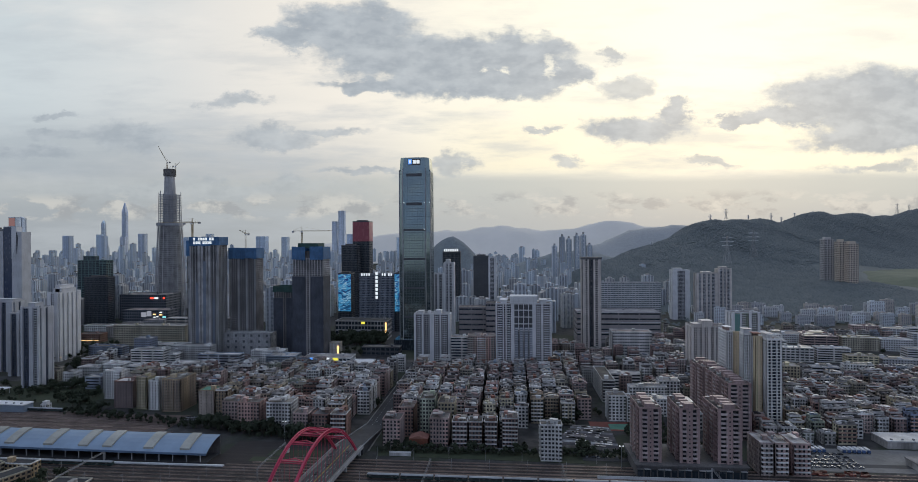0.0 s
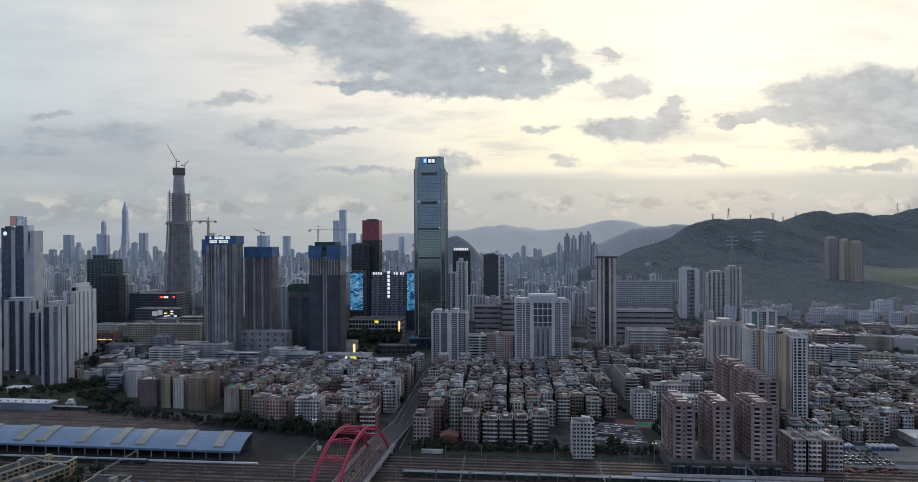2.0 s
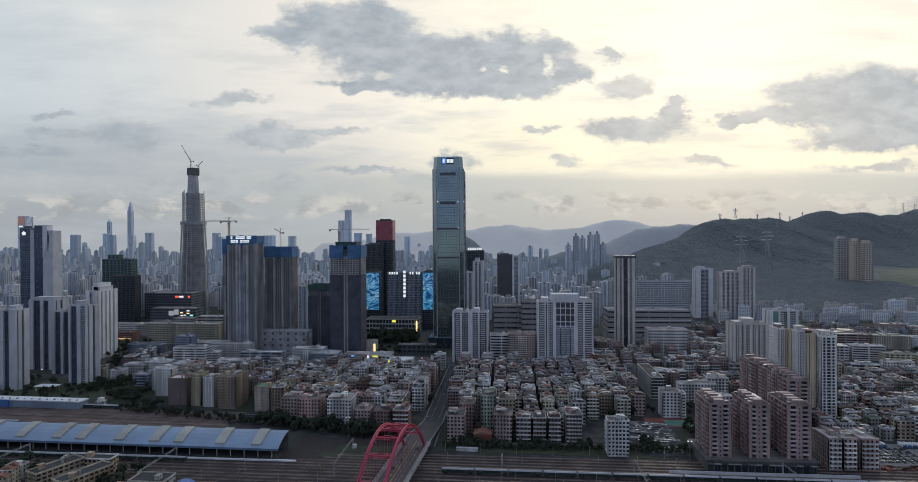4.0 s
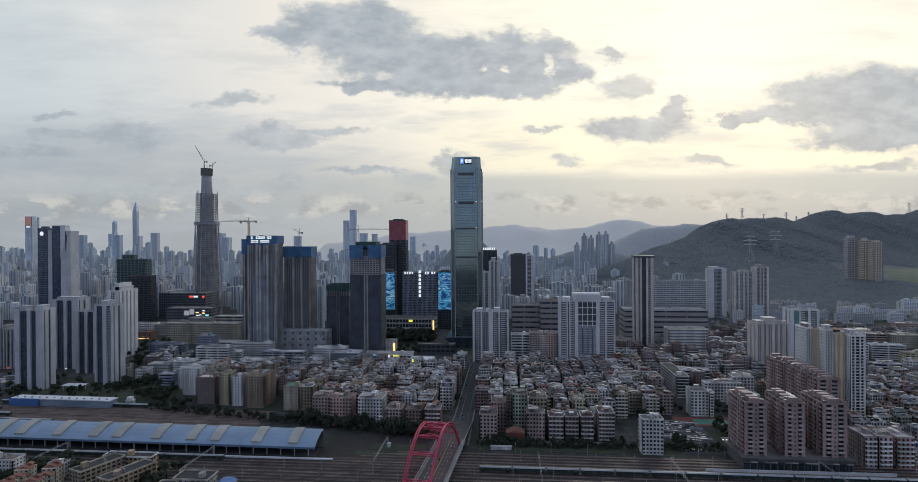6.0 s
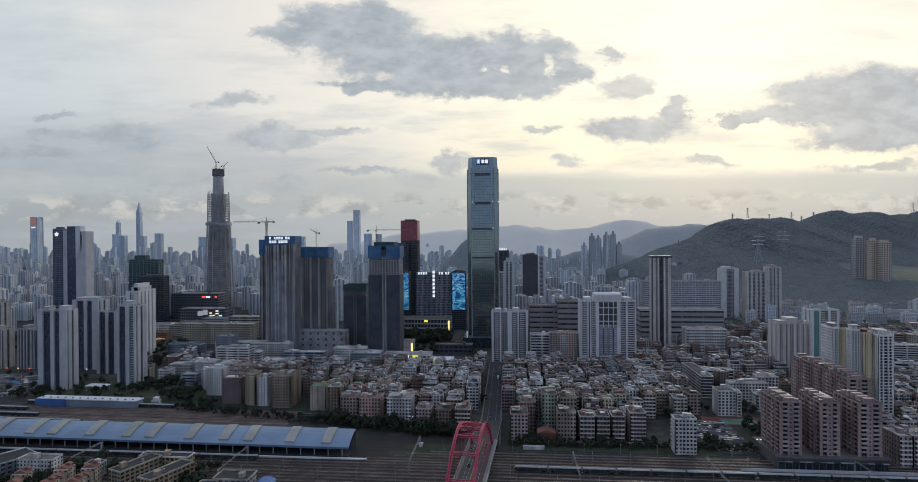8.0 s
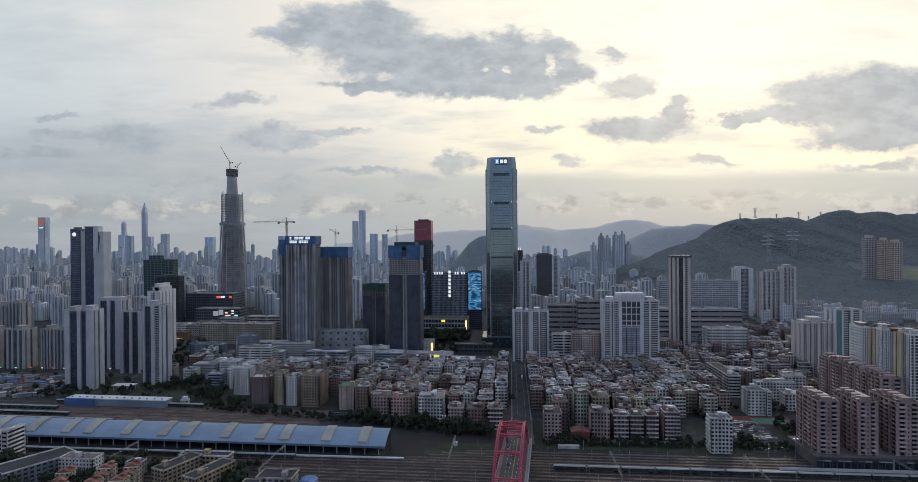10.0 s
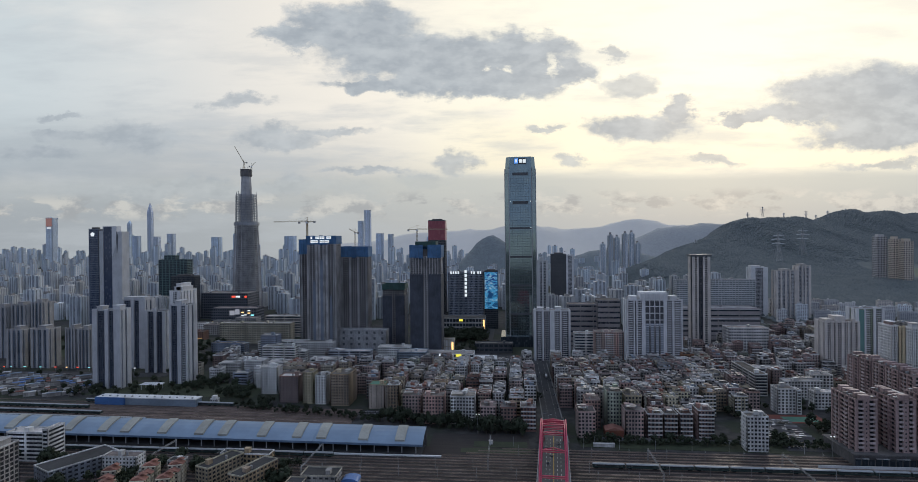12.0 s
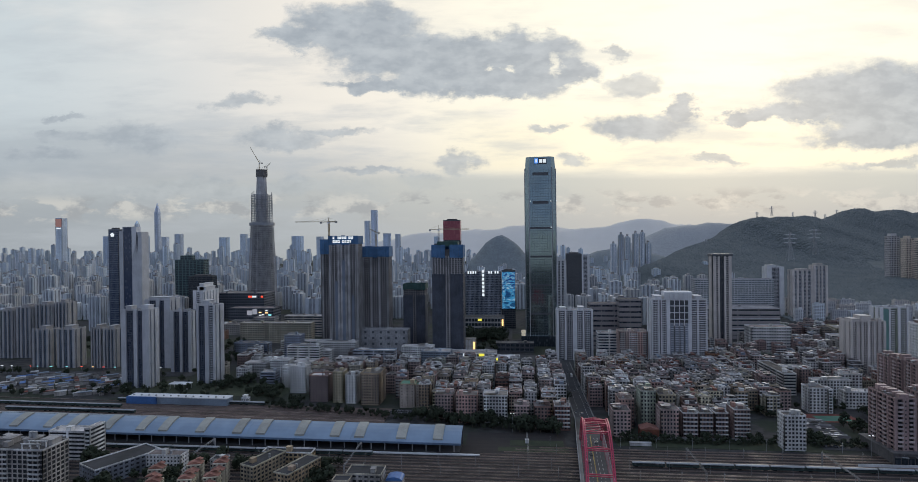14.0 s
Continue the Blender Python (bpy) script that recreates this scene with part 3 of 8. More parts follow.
# ---- building kit ----
def storeys(wall, glass, x0, x1, y0, y1, z0, z1, floor=3.0, bay=3.2, pier=0.5, sill=0.42, inset=0.35, sides="nswe"):
    """Walls as spandrel bands and piers that stand before a recessed core of glazing."""
    glass.box(x0 + inset, x1 - inset, y0 + inset, y1 - inset, z0, z1 - 0.2)
    count = max(1, round((z1 - z0) / floor))
    step = (z1 - z0) / count
    for i in range(count + 1):
        a = z0 + i * step - (0.25 * step * sill if i else 0)
        b = z1 if i == count else a + sill * step
        wall.box(x0, x1, y0, y1, min(a, z1 - 0.5), b)
    e = 0.06
    for lo, hi, axis in ((x0, x1, "x"), (y0, y1, "y")):
        n = max(1, round((hi - lo) / bay))
        s = (hi - lo) / n
        half = s * pier / 2
        for i in range(n + 1):
            c = lo + i * s
            a, b = max(lo - e, c - half), min(hi + e, c + half)
            if i == 0:
                a = lo - e
            if i == n:
                b = hi + e
            if axis == "x":
                if "s" in sides:
                    wall.box(a, b, y0 - e, y0 + inset + 0.1, z0, z1 + e)
                if "n" in sides:
                    wall.box(a, b, y1 - inset - 0.1, y1 + e, z0, z1 + e)
            else:
                if "w" in sides:
                    wall.box(x0 - e, x0 + inset + 0.1, a, b, z0, z1 + 0.5 * e)
                if "e" in sides:
                    wall.box(x1 - inset - 0.1, x1 + e, a, b, z0, z1 + 0.5 * e)


def parapet(geo, x0, x1, y0, y1, z, high=1.1, thick=0.3):
    geo.box(x0, x1, y0, y0 + thick, z, z + high)
    geo.box(x0, x1, y1 - thick, y1, z, z + high)
    geo.box(x0, x0 + thick, y0 + thick, y1 - thick, z, z + high - 0.02)
    geo.box(x1 - thick, x1, y0 + thick, y1 - thick, z, z + high - 0.02)


def balcony_stack(geo, x0, x1, y0, out, z0, z1, floor, face="s", rail=1.05):
    """Balconies one above another on one bay: slab and solid parapet."""
    count = max(1, round((z1 - z0) / floor))
    step = (z1 - z0) / count
    for i in range(1, count):
        z = z0 + i * step
        if face == "s":
            geo.box(x0, x1, y0 - out, y0, z - 0.15, z)
            geo.box(x0, x1, y0 - out, y0 - out + 0.15, z, z + rail)
            geo.box(x0, x0 + 0.15, y0 - out + 0.15, y0, z, z + rail)
            geo.box(x1 - 0.15, x1, y0 - out + 0.15, y0, z, z + rail)
        else:
            s = -1 if face == "w" else 1
            a, b = sorted((y0, y0 + s * out))
            geo.box(a, b, x0, x1, z - 0.15, z)
            geo.box(*sorted((y0 + s * out, y0 + s * (out - 0.15))), x0, x1, z, z + rail)


def roof_clutter(parent, rng, x0, x1, y0, y1, z, wall_material, heads=1, tanks=1, awnings=1):
    """A stair head, water tanks and tin awnings on a flat roof."""
    for _ in range(heads):
        w, d, h = rng.uniform(3, 4.6), rng.uniform(3, 5), rng.uniform(2.6, 3.8)
        x, y = rng.uniform(x0 + w / 2 + 0.6, max(x0 + w / 2 + 0.7, x1 - w / 2 - 0.6)), rng.uniform(y0 + d / 2 + 0.6, max(y0 + d / 2 + 0.7, y1 - d / 2 - 0.6))
        g = Geo().box(x - w / 2, x + w / 2, y - d / 2, y + d / 2, z, z + h)
        g.box(x - w / 2 - 0.3, x + w / 2 + 0.3, y - d / 2 - 0.3, y + d / 2 + 0.3, z + h, z + h + 0.2)
        part("stair_head", g, wall_material, parent)
    for _ in range(tanks):
        x, y = rng.uniform(x0 + 1.5, x1 - 1.5), rng.uniform(y0 + 1.5, y1 - 1.5)
        g = Geo().tube(x, y, z + 0.7, z + 2.6, 0.85).box(x - 0.7, x + 0.7, y - 0.7, y + 0.7, z, z + 0.7)
        part("water_tank", g, steel, parent, "small steel roof water tank")
    for _ in range(awnings):
        w, d = rng.uniform(3, max(3.2, 0.6 * (x1 - x0))), rng.uniform(3, max(3.2, 0.5 * (y1 - y0)))
        x, y, h = rng.uniform(x0, x1 - w), rng.uniform(y0, y1 - d), rng.uniform(2.2, 3.0)
        g = Geo().box(x, x + w, y, y + d, z + h, z + h + 0.12)
        for px in (x + 0.2, x + w - 0.3):
            for py in (y + 0.2, y + d - 0.3):
                g.box(px, px + 0.12, py, py + 0.12, z, z + h)
        part("awning", g, tin_mix, parent, "thin sheet-metal roof awning")


def finish_flat_roof(parent, x0, x1, y0, y1, z, roof_material, wall_material, high=1.0):
    g = Geo().box(x0 + 0.32, x1 - 0.32, y0 + 0.32, y1 - 0.32, z - 0.3, z + 0.08)
    part("roof", g, roof_material, parent)
    g = Geo()
    parapet(g, x0 - 0.1, x1 + 0.1, y0 - 0.1, y1 + 0.1, z + 0.065, high)
    part("parapet", g, wall_material, parent)


def block(name, label, category, x, y, w, d, h, wall_material, glass=None, floor=3.0, bay=3.2, pier=0.5, sill=0.42, turn=0.0, roof=None,
          wings=(), heads=1, tanks=1, awnings=0, balconies=(), group="", seed=1, claimed=True, base=0.0, cap=1.0, trim=None):
    """A flat-roofed building: y is the middle of its near face. wings: further boxes (x0, x1, y0, y1, height) round the same base."""
    rng = random.Random(seed)
    ob = thing(name, label, category, pose(x, y, base, 0, 0, turn), group)
    wall, panes = Geo(), Geo()
    boxes = [(-w / 2, w / 2, 0.0, d, h), *wings]
    for k, (x0, x1, y0, y1, top) in enumerate(boxes):
        storeys(wall, panes, x0, x1, y0, y1, 0.0, top + 0.013 * k, floor, bay, pier, sill)
    part("wall", wall, wall_material, ob)
    part("glazing", panes, glass or glass_house, ob, "dark recessed window glazing")
    for k, (x0, x1, y0, y1, top) in enumerate(boxes):
        finish_flat_roof(ob, x0, x1, y0, y1, top + 0.013 * k, roof or roof_felt, trim or wall_material, cap)
    roof_clutter(ob, rng, -w / 2 + 0.5, w / 2 - 0.5, 0.5, d - 0.5, h + 0.08, wall_material, heads, tanks, awnings)
    for bx0, bx1, out, face in balconies:
        g = Geo()
        balcony_stack(g, bx0, bx1, {"s": 0.0, "w": -w / 2, "e": w / 2}[face], out, 0.0, h, floor, face)
        part("balcony_stack", g, trim or white_tile, ob, "stack of balconies with solid parapets")
    if claimed:
        a = abs(math.sin(radians(turn)))
        claim(x, y + d / 2, w + a * d, d + a * w)
    return ob


def striped(label, x, y, w, d, h, strips, body=None, strip_paint=None, base=0.0, balconies=(), seed=1, name="apartment_tower", steps=(), out=1.3, glass=None, side_strips=2, group="", roof=None, crown=6.0):
    """An apartment tower whose window columns lie in shade between plain upright wall strips. strips: (start, end) as shares of its width."""
    rng = random.Random(seed)
    ob = thing(name, label, "apartment tower", pose(x, y, base), group)
    wall, panes = Geo(), Geo()
    storeys(wall, panes, -w / 2, w / 2, 0, d, 0, h, 3.0, 2.6, 0.22, 0.30, 0.5)
    part("wall", wall, body or tower_grey, ob)
    part("glazing", panes, glass or glass_tower, ob, "dark recessed window glazing")
    paint = strip_paint or tower_white
    for k, (a, b) in enumerate(strips):
        top = h + 1.0 + rng.uniform(0, 1.6)
        part("wall_strip", Geo().box(-w / 2 + a * w - 0.12, -w / 2 + b * w + 0.12, -out, 0.6, 0, top), paint, ob)
        part("wall_strip", Geo().box(-w / 2 + a * w - 0.12, -w / 2 + b * w + 0.12, d - 0.6, d + out, 0, top), paint, ob)
    for s in (-1, 1):
        for k in range(side_strips):
            c, half = d * (k + 0.5) / side_strips, d * 0.22 / side_strips * 1.4
            part("wall_strip", Geo().box(*sorted((s * (w / 2 - 0.5), s * (w / 2 + 0.9))), c - half, c + half, 0, h + 0.8), paint, ob)
    for a, b in balconies:
        g = Geo()
        balcony_stack(g, -w / 2 + a * w, -w / 2 + b * w, 0.0, 1.1, 0, h, 3.0)
        part("balcony_stack", g, paint, ob, "stack of balconies with solid parapets")
    finish_flat_roof(ob, -w / 2, w / 2, 0, d, h, roof or roof_felt, paint, 1.6)
    for a, b, up in steps:
        g = Geo().box(-w / 2 + a * w, -w / 2 + b * w, d * 0.2, d * 0.85, h + 0.08, h + up)
        g.box(-w / 2 + a * w - 0.6, -w / 2 + b * w + 0.6, d * 0.2 - 0.6, d * 0.85 + 0.6, h + up, h + up + 0.6)
        part("roof_house", g, paint, ob)
    roof_clutter(ob, rng, -w / 2 + 1, w / 2 - 1, 1, d - 1, h + 0.08, paint, 1, 1, 0)
    claim(x, y + d / 2, w, d)
    return ob

# ---- ground, roads, railway land ----
g = Geo()
g.quad((-6500, -1500, -0.02), (6500, -1500, -0.02), (6500, 6500, -0.02), (-6500, 6500, -0.02))
solid("ground", g, town_ground, "dull town ground of asphalt, earth and planting", "ground", kind="structure")


def strip(name, material, label, category, x0, x1, y0, y1, z, skew=0.0, thick=0.3):
    """A flat slab of ground that may run askew: skew is how far its far right lies beyond its far left."""
    g = Geo()
    g.v = [(x0, y0, z - thick), (x1, y0 + skew, z - thick), (x1, y1 + skew, z - thick), (x0, y1, z - thick), (x0, y0, z), (x1, y0 + skew, z), (x1, y1 + skew, z), (x0, y1, z)]
    g.f = [(0, 3, 2, 1), (4, 5, 6, 7), (0, 1, 5, 4), (1, 2, 6, 5), (2, 3, 7, 6), (3, 0, 4, 7)]
    return solid(name, g, material, label, category, kind="structure")


strip("railway_bed", ballast, "rust-brown ballast of a wide railway yard", "ground", -1300, 700, 290, 473, 0.1, -22)
strip("railway_bed", earth, "brown earth and ballast of sidings behind the shed", "ground", -1300, -330, 470, 572, 0.12, -10)
strip("railway_bed", ballast, "brown ballast and cinders beside the shed", "ground", -244, -156, 455, 494, 0.11)
strip("road", asphalt, "dark asphalt avenue with lane marks", "road", -140, -121, 476, 800, 0.15)
strip("road", asphalt, "wide asphalt junction before the tall tower", "road", -260, -60, 800, 850, 0.16, -8)
strip("road", asphalt, "asphalt avenue past the tall tower", "road", -230, -205, 850, 1400, 0.15)
strip("road", asphalt, "asphalt avenue between old factories", "road", -660, -636, 690, 1000, 0.15)
strip("road", asphalt, "asphalt side street along the railway", "road", -100, 560, 470, 477, 0.14, 2)
strip("road", asphalt, "broad asphalt highway beyond the workshops", "road", 330, 1500, 1115, 1160, 0.15, -190)
strip("road", asphalt, "asphalt avenue beside apartment towers", "road", -1300, -640, 690, 712, 0.18, -4)
for px in (-141.2, -122.0):
    strip("pavement", paving, "pale paved footway beside the avenue", "pavement", px, px + 1.3, 478, 800, 0.3)
marks = Geo()
for k in range(40):
    for lx in (-134.5, -126.5):
        marks.box(lx - 0.12, lx + 0.12, 480 + 8 * k, 484 + 8 * k, 0.15, 0.16)
solid("lane_marks", marks, road_paint, "broken white lane marks on the avenue", "road marks", kind="structure")
strip("verge", grass_mat, "rough grass strip beside the tracks", "grass", -112, 60, 468, 486, 0.2, -4)
strip("verge", grass_mat, "rough grass between sidings", "grass", -215, -155, 449, 459, 0.18, 0)
strip("parking", paving, "paved yard with parked vehicles", "ground", 205, 420, 462, 512, 0.13)
strip("playing_court", court_red, "red school running track", "court", 78, 134, 545, 571, 0.14)
strip("playing_court", court_green, "green school ball court", "court", 96, 128, 549, 565, 0.16)
wall_run = Geo().box(-92, 64, 486.2, 486.6, 0, 2.4)
solid("boundary_wall", wall_run, concrete, "pale concrete wall along the railway", "wall", kind="structure")
strip("park_lawn", grass_mat, "lawn round the white apartment towers", "grass", -680, -470, 598, 660, 0.12)
strip("park_lawn", grass_mat, "dark planted park behind the tall towers", "grass", -1100, -760, 800, 960, 0.12)

strip("verge", grass_mat, "rough grass beside the bridge ramp", "grass", -205, -158, 462, 476, 0.2, 0)
hut = thing("track_hut", "small white signal hut beside the tracks", "hut", pose(-190, 470, 0))
part("wall", Geo().box(-1.6, 1.6, -1.4, 1.4, 0, 3.0), white_tile, hut)
part("roof", Geo().box(-1.9, 1.9, -1.7, 1.7, 3.02, 3.3), roof_pale, hut)
hut = thing("track_hut", "long low white hut beside the tracks", "hut", pose(-92, 470, 0))
part("wall", Geo().box(-9, 9, -1.4, 1.4, 0, 2.8), white_tile, hut)
part("roof", Geo().box(-9.3, 9.3, -1.7, 1.7, 2.82, 3.1), tin_pale, hut)
# tracks: two rails each, over the whole yard
track = 0
for y0, x0, x1, slope in [(y, -1300.0, 700.0, -0.011) for y in (304, 314, 324, 334, 344, 354, 364, 374, 381, 388, 394, 400, 406, 412, 419, 425, 431)] + [
        (436.5, -230.0, 700.0, -0.011), (442, -230.0, 700.0, -0.011), (448, -210.0, 700.0, -0.011), (454, -200.0, 700.0, -0.011), (460, -180.0, 700.0, -0.011),
        (490, -1300.0, -260.0, -0.03), (497, -1300.0, -280.0, -0.035), (504, -1300.0, -300.0, -0.04), (511, -1300.0, -320.0, -0.045), (519, -1300.0, -330.0, -0.05), (527, -1300.0, -340.0, -0.055),
        (536, -1300.0, -360.0, -0.06), (546, -1300.0, -380.0, -0.065), (557, -1300.0, -400.0, -0.07)]:
    g = Geo()
    pivot = -300.0
    for off in (-0.72, 0.72):
        a, b = (x0, y0 + off + slope * (x0 - pivot) * 0.6, 0.34), (x1, y0 + off + slope * (x1 - pivot) * 0.6, 0.34)
        g.beam(a, b, 0.16, 0.3)
    rail_pair = solid("track", g, rail_steel, "worn rusty railway track on brown ballast", "railway track", group="tracks of the yard", kind="structure")
    bed = Geo()
    bed.beam((x0, y0 + slope * (x0 - pivot) * 0.6, 0.12), (x1, y0 + slope * (x1 - pivot) * 0.6, 0.12), 2.7, 0.2)
    part("sleeper_bed", bed, track_bed, rail_pair)
    track += 1

# ---- freight shed ----
def freight_shed():
    x1, x0 = -246.0, -1010.0
    ob = thing("freight_shed", "long open freight shed with pale blue curved metal roof", "shed", pose(0, 0, 0))
    # the roof's section, across the tracks: height over depth
    section = [(440.0, 9.0), (444.0, 11.2), (448.5, 13.3), (453.0, 14.9), (458.0, 16.1), (463.0, 16.6)]
    span = 48.0
    bays = int((x1 - x0) / span)
    for k in range(bays):
        a, b = x1 - (k + 1) * span + 0.15, x1 - k * span
        da, db = (x1 - a) * 0.022, (x1 - b) * 0.022
        g = Geo()
        for (ya, za), (yb, zb) in zip(section, section[1:]):
            g.quad((a, ya + da, za), (b, ya + db, za), (b, yb + db, zb), (a, yb + da, zb))
            g.quad((a, ya + da, za - 0.5), (a, yb + da, zb - 0.5), (b, yb + db, zb - 0.5), (b, ya + db, za - 0.5))
        for (ya, za), (yb, zb) in zip(section, section[1:]):
            g.quad((b, ya + db, za), (b, ya + db, za - 0.5), (b, yb + db, zb - 0.5), (b, yb + db, zb))
        g.quad((a, 440 + da, 8.5), (b, 440 + db, 8.5), (b, 440 + db, 9), (a, 440 + da, 9))
        part("roof_sheet", g, roof_blue, ob, "pale blue ribbed sheet roofing")
        g = Geo().beam((a, 439.8 + da, 8.1), (b, 439.8 + db, 8.1), 0.5, 1.7)
        part("fascia", g, fascia_blue, ob, "blue sheet-metal eave fascia")
        for j in range(4):
            px = b - 6 - 12 * j
            dy = (x1 - px) * 0.022
            part("column", Geo().box(px - 0.35, px + 0.35, 441.2 + dy, 441.9 + dy, 0, 9.2), concrete, ob)
    for k, x in enumerate([-266, -298, -335, -357, -389, -425, -447, -482, -518, -540, -574, -610, -633, -668, -703, -727, -763, -800, -825, -860]):
        dy = (x1 - x) * 0.022
        g = Geo()
        pts = [(y, float(np.interp(y, [q[0] for q in section], [q[1] for q in section]))) for y in (442.2, 446, 450, 454, 458, 461.6)]
        for (ya, za), (yb, zb) in zip(pts, pts[1:]):
            for s0, s1 in ((-4.2, 4.2),):
                g.quad((x + s0, ya + dy, za + 1.5), (x + s1, ya + dy, za + 1.5), (x + s1, yb + dy, zb + 1.5), (x + s0, yb + dy, zb + 1.5))
                g.quad((x + s0, ya + dy, za), (x + s0, ya + dy, za + 1.5), (x + s0, yb + dy, zb + 1.5), (x + s0, yb + dy, zb))
                g.quad((x + s1, ya + dy, za), (x + s1, yb + dy, zb), (x + s1, yb + dy, zb + 1.5), (x + s1, ya + dy, za + 1.5))
        y, z = pts[0]
        g.quad((x - 4.2, y + dy, z), (x + 4.2, y + dy, z), (x + 4.2, y + dy, z + 1.5), (x - 4.2, y + dy, z + 1.5))
        part("roof_monitor", g, skylight_mat, ob, "raised grey roof light running up the slope")
    # wall added behind the roof to block light from the shed's inside
    part("back_wall", Geo().beam((x0, 462.8 + (x1 - x0) * 0.022, 8.0), (x1, 462.8, 8.0), 0.3, 16.0), dark_concrete, ob, "added unseen wall that keeps the shed dark inside")
    part("platform", Geo().box(-1000, -230, 436.4, 438.6, 0, 1.1), white_paint, ob, "pale platform edge")
    # loading floor coloured as dark asphalt to deepen the shade under the roof
    part("loading_floor", Geo().beam((x0, 451.8 + (x1 - x0) * 0.022, 0.5), (x1 - 1, 451.8, 0.5), 21.4, 1.0), asphalt, ob)
    claim(-620, 455, 800, 46)


freight_shed()


# ---- trains ----
def carriage(kind):
    if kind == "passenger":
        ob = thing("train_carriage", "dark green passenger carriage with pale grey roof", "train carriage", group="parked trains")
        body, roof = Geo().box(-12.4, 12.4, -1.5, 1.5, 1.2, 3.6), Geo().box(-12.4, 12.4, -1.5, 1.5, 3.6, 4.3, (0.2, 0.7))
        part("body", body, dark_green_paint, ob)
        part("roof", roof, train_grey, ob)
        g = Geo().box(-11.4, 11.4, -1.54, 1.54, 2.3, 3.1)
        part("window_band", g, glass_house, ob)
    elif kind == "blue":
        ob = thing("train_carriage", "white-roofed passenger carriage with blue sides", "train carriage", group="parked trains")
        part("body", Geo().box(-12.6, 12.6, -1.5, 1.5, 1.1, 3.6), tin_blue, ob)
        part("roof", Geo().box(-12.6, 12.6, -1.5, 1.5, 3.6, 4.4, (0.2, 0.6)), white_paint, ob)
        part("window_band", Geo().box(-11.6, 11.6, -1.54, 1.54, 2.2, 3.0), glass_house, ob)
    else:
        ob = thing("freight_wagon", "dark boxy freight wagon with dusty roof", "freight wagon", group="parked trains")
        part("body", Geo().box(-6.6, 6.6, -1.5, 1.5, 1.2, 3.7, (0, 0.05)), dark_green_paint, ob)
        part("roof", Geo().box(-6.65, 6.65, -1.55, 1.55, 3.7, 4.1, (0, 0.8)), train_grey, ob)
    long_half = 6.4 if kind == "wagon" else 12.0
    for s in (-1, 1):
        part("bogie", Geo().box(s * (long_half - 2.5) - 1.4, s * (long_half - 2.5) + 1.4, -1.1, 1.1, 0.45, 1.25), rubber, ob)
    return ob


def train(model, x0, count, pitch, y, slope):
    angle = math.degrees(math.atan(slope))
    for k in range(count):
        x = x0 + k * pitch
        copy_thing(model, pose(x, y + slope * (x + 300), 0.0, 0, 0, angle))


passenger, wagon = carriage("passenger"), carriage("wagon")
passenger.matrix_basis = pose(-640, 433.5, 0)
wagon.matrix_basis = pose(-700, 497, 0.0)
train(passenger, -96, 3, 26.0, 425, -0.0066)
train(passenger, -18, 15, 26.0, 425, -0.0066)
train(passenger, -614, 12, 25.6, 431, -0.0066)
train(passenger, -760, 15, 25.6, 490, -0.018)
train(wagon, -756, 16, 14.0, 504, -0.024)
train(passenger, -741.6, 6, 25.6, 519, -0.03)
train(wagon, -778, 11, 14.0, 536, -0.036)
train(passenger, -640, 7, 25.6, 557, -0.042)


# ---- overhead line ----
def portal(x, y0, y1, high=9.5):
    ob = thing("overhead_line_gantry", "grey lattice gantry spanning the railway tracks", "gantry", pose(x, 0, 0), "gantries over the tracks")
    for y in (y0, y1):
        g = Geo()
        for s in (-0.4, 0.4):
            g.box(s - 0.1, s + 0.1, y - 0.3, y + 0.3, 0, high + 0.9)
        for k in range(8):
            g.beam((-0.4, y, k * high / 8), (0.4, y, (k + 1) * high / 8), 0.12)
        part("post", g, gantry_steel, ob)
    g = Geo()
    for z in (high, high + 1.0):
        for s in (-0.4, 0.4):
            g.beam((s, y0, z), (s, y1, z), 0.11)
    n = int((y1 - y0) / 1.5)
    for k in range(n):
        a, b = y0 + k * (y1 - y0) / n, y0 + (k + 1) * (y1 - y0) / n
        g.beam((-0.4, a, high), (-0.4, b, high + 1.0), 0.07)
        g.beam((0.4, a, high + 1.0), (0.4, b, high), 0.07)
    part("lattice_beam", g, gantry_steel, ob)


for px, a, b in ((-190, 412, 466), (-62, 392, 440), (40, 388, 436), (150, 388, 436), (-330, 385, 434), (-460, 385, 434)):
    portal(px, a, b)

pole = thing("line_pole", "slim grey overhead-line pole beside the tracks", "pole", pose(-100, 470, 0), "overhead-line poles")
part("mast", Geo().tube(0, 0, 0, 9.0, 0.16, 0.11, 6), steel, pole)
part("arm", Geo().beam((0, 0, 7.2), (0, -2.6, 7.6), 0.1).beam((0, 0, 8.4), (0, -2.6, 7.6), 0.07), steel, pole)
for row, (y, n) in enumerate(((466, 12), (446, 20), (416, 24), (398, 24))):
    for k in range(n):
        x = (-170 if row < 2 else -420) + k * 30 + 4 * row
        if not -160 < x < -120:
            copy_thing(pole, pose(x, y - 0.006 * (x + 300), 0))


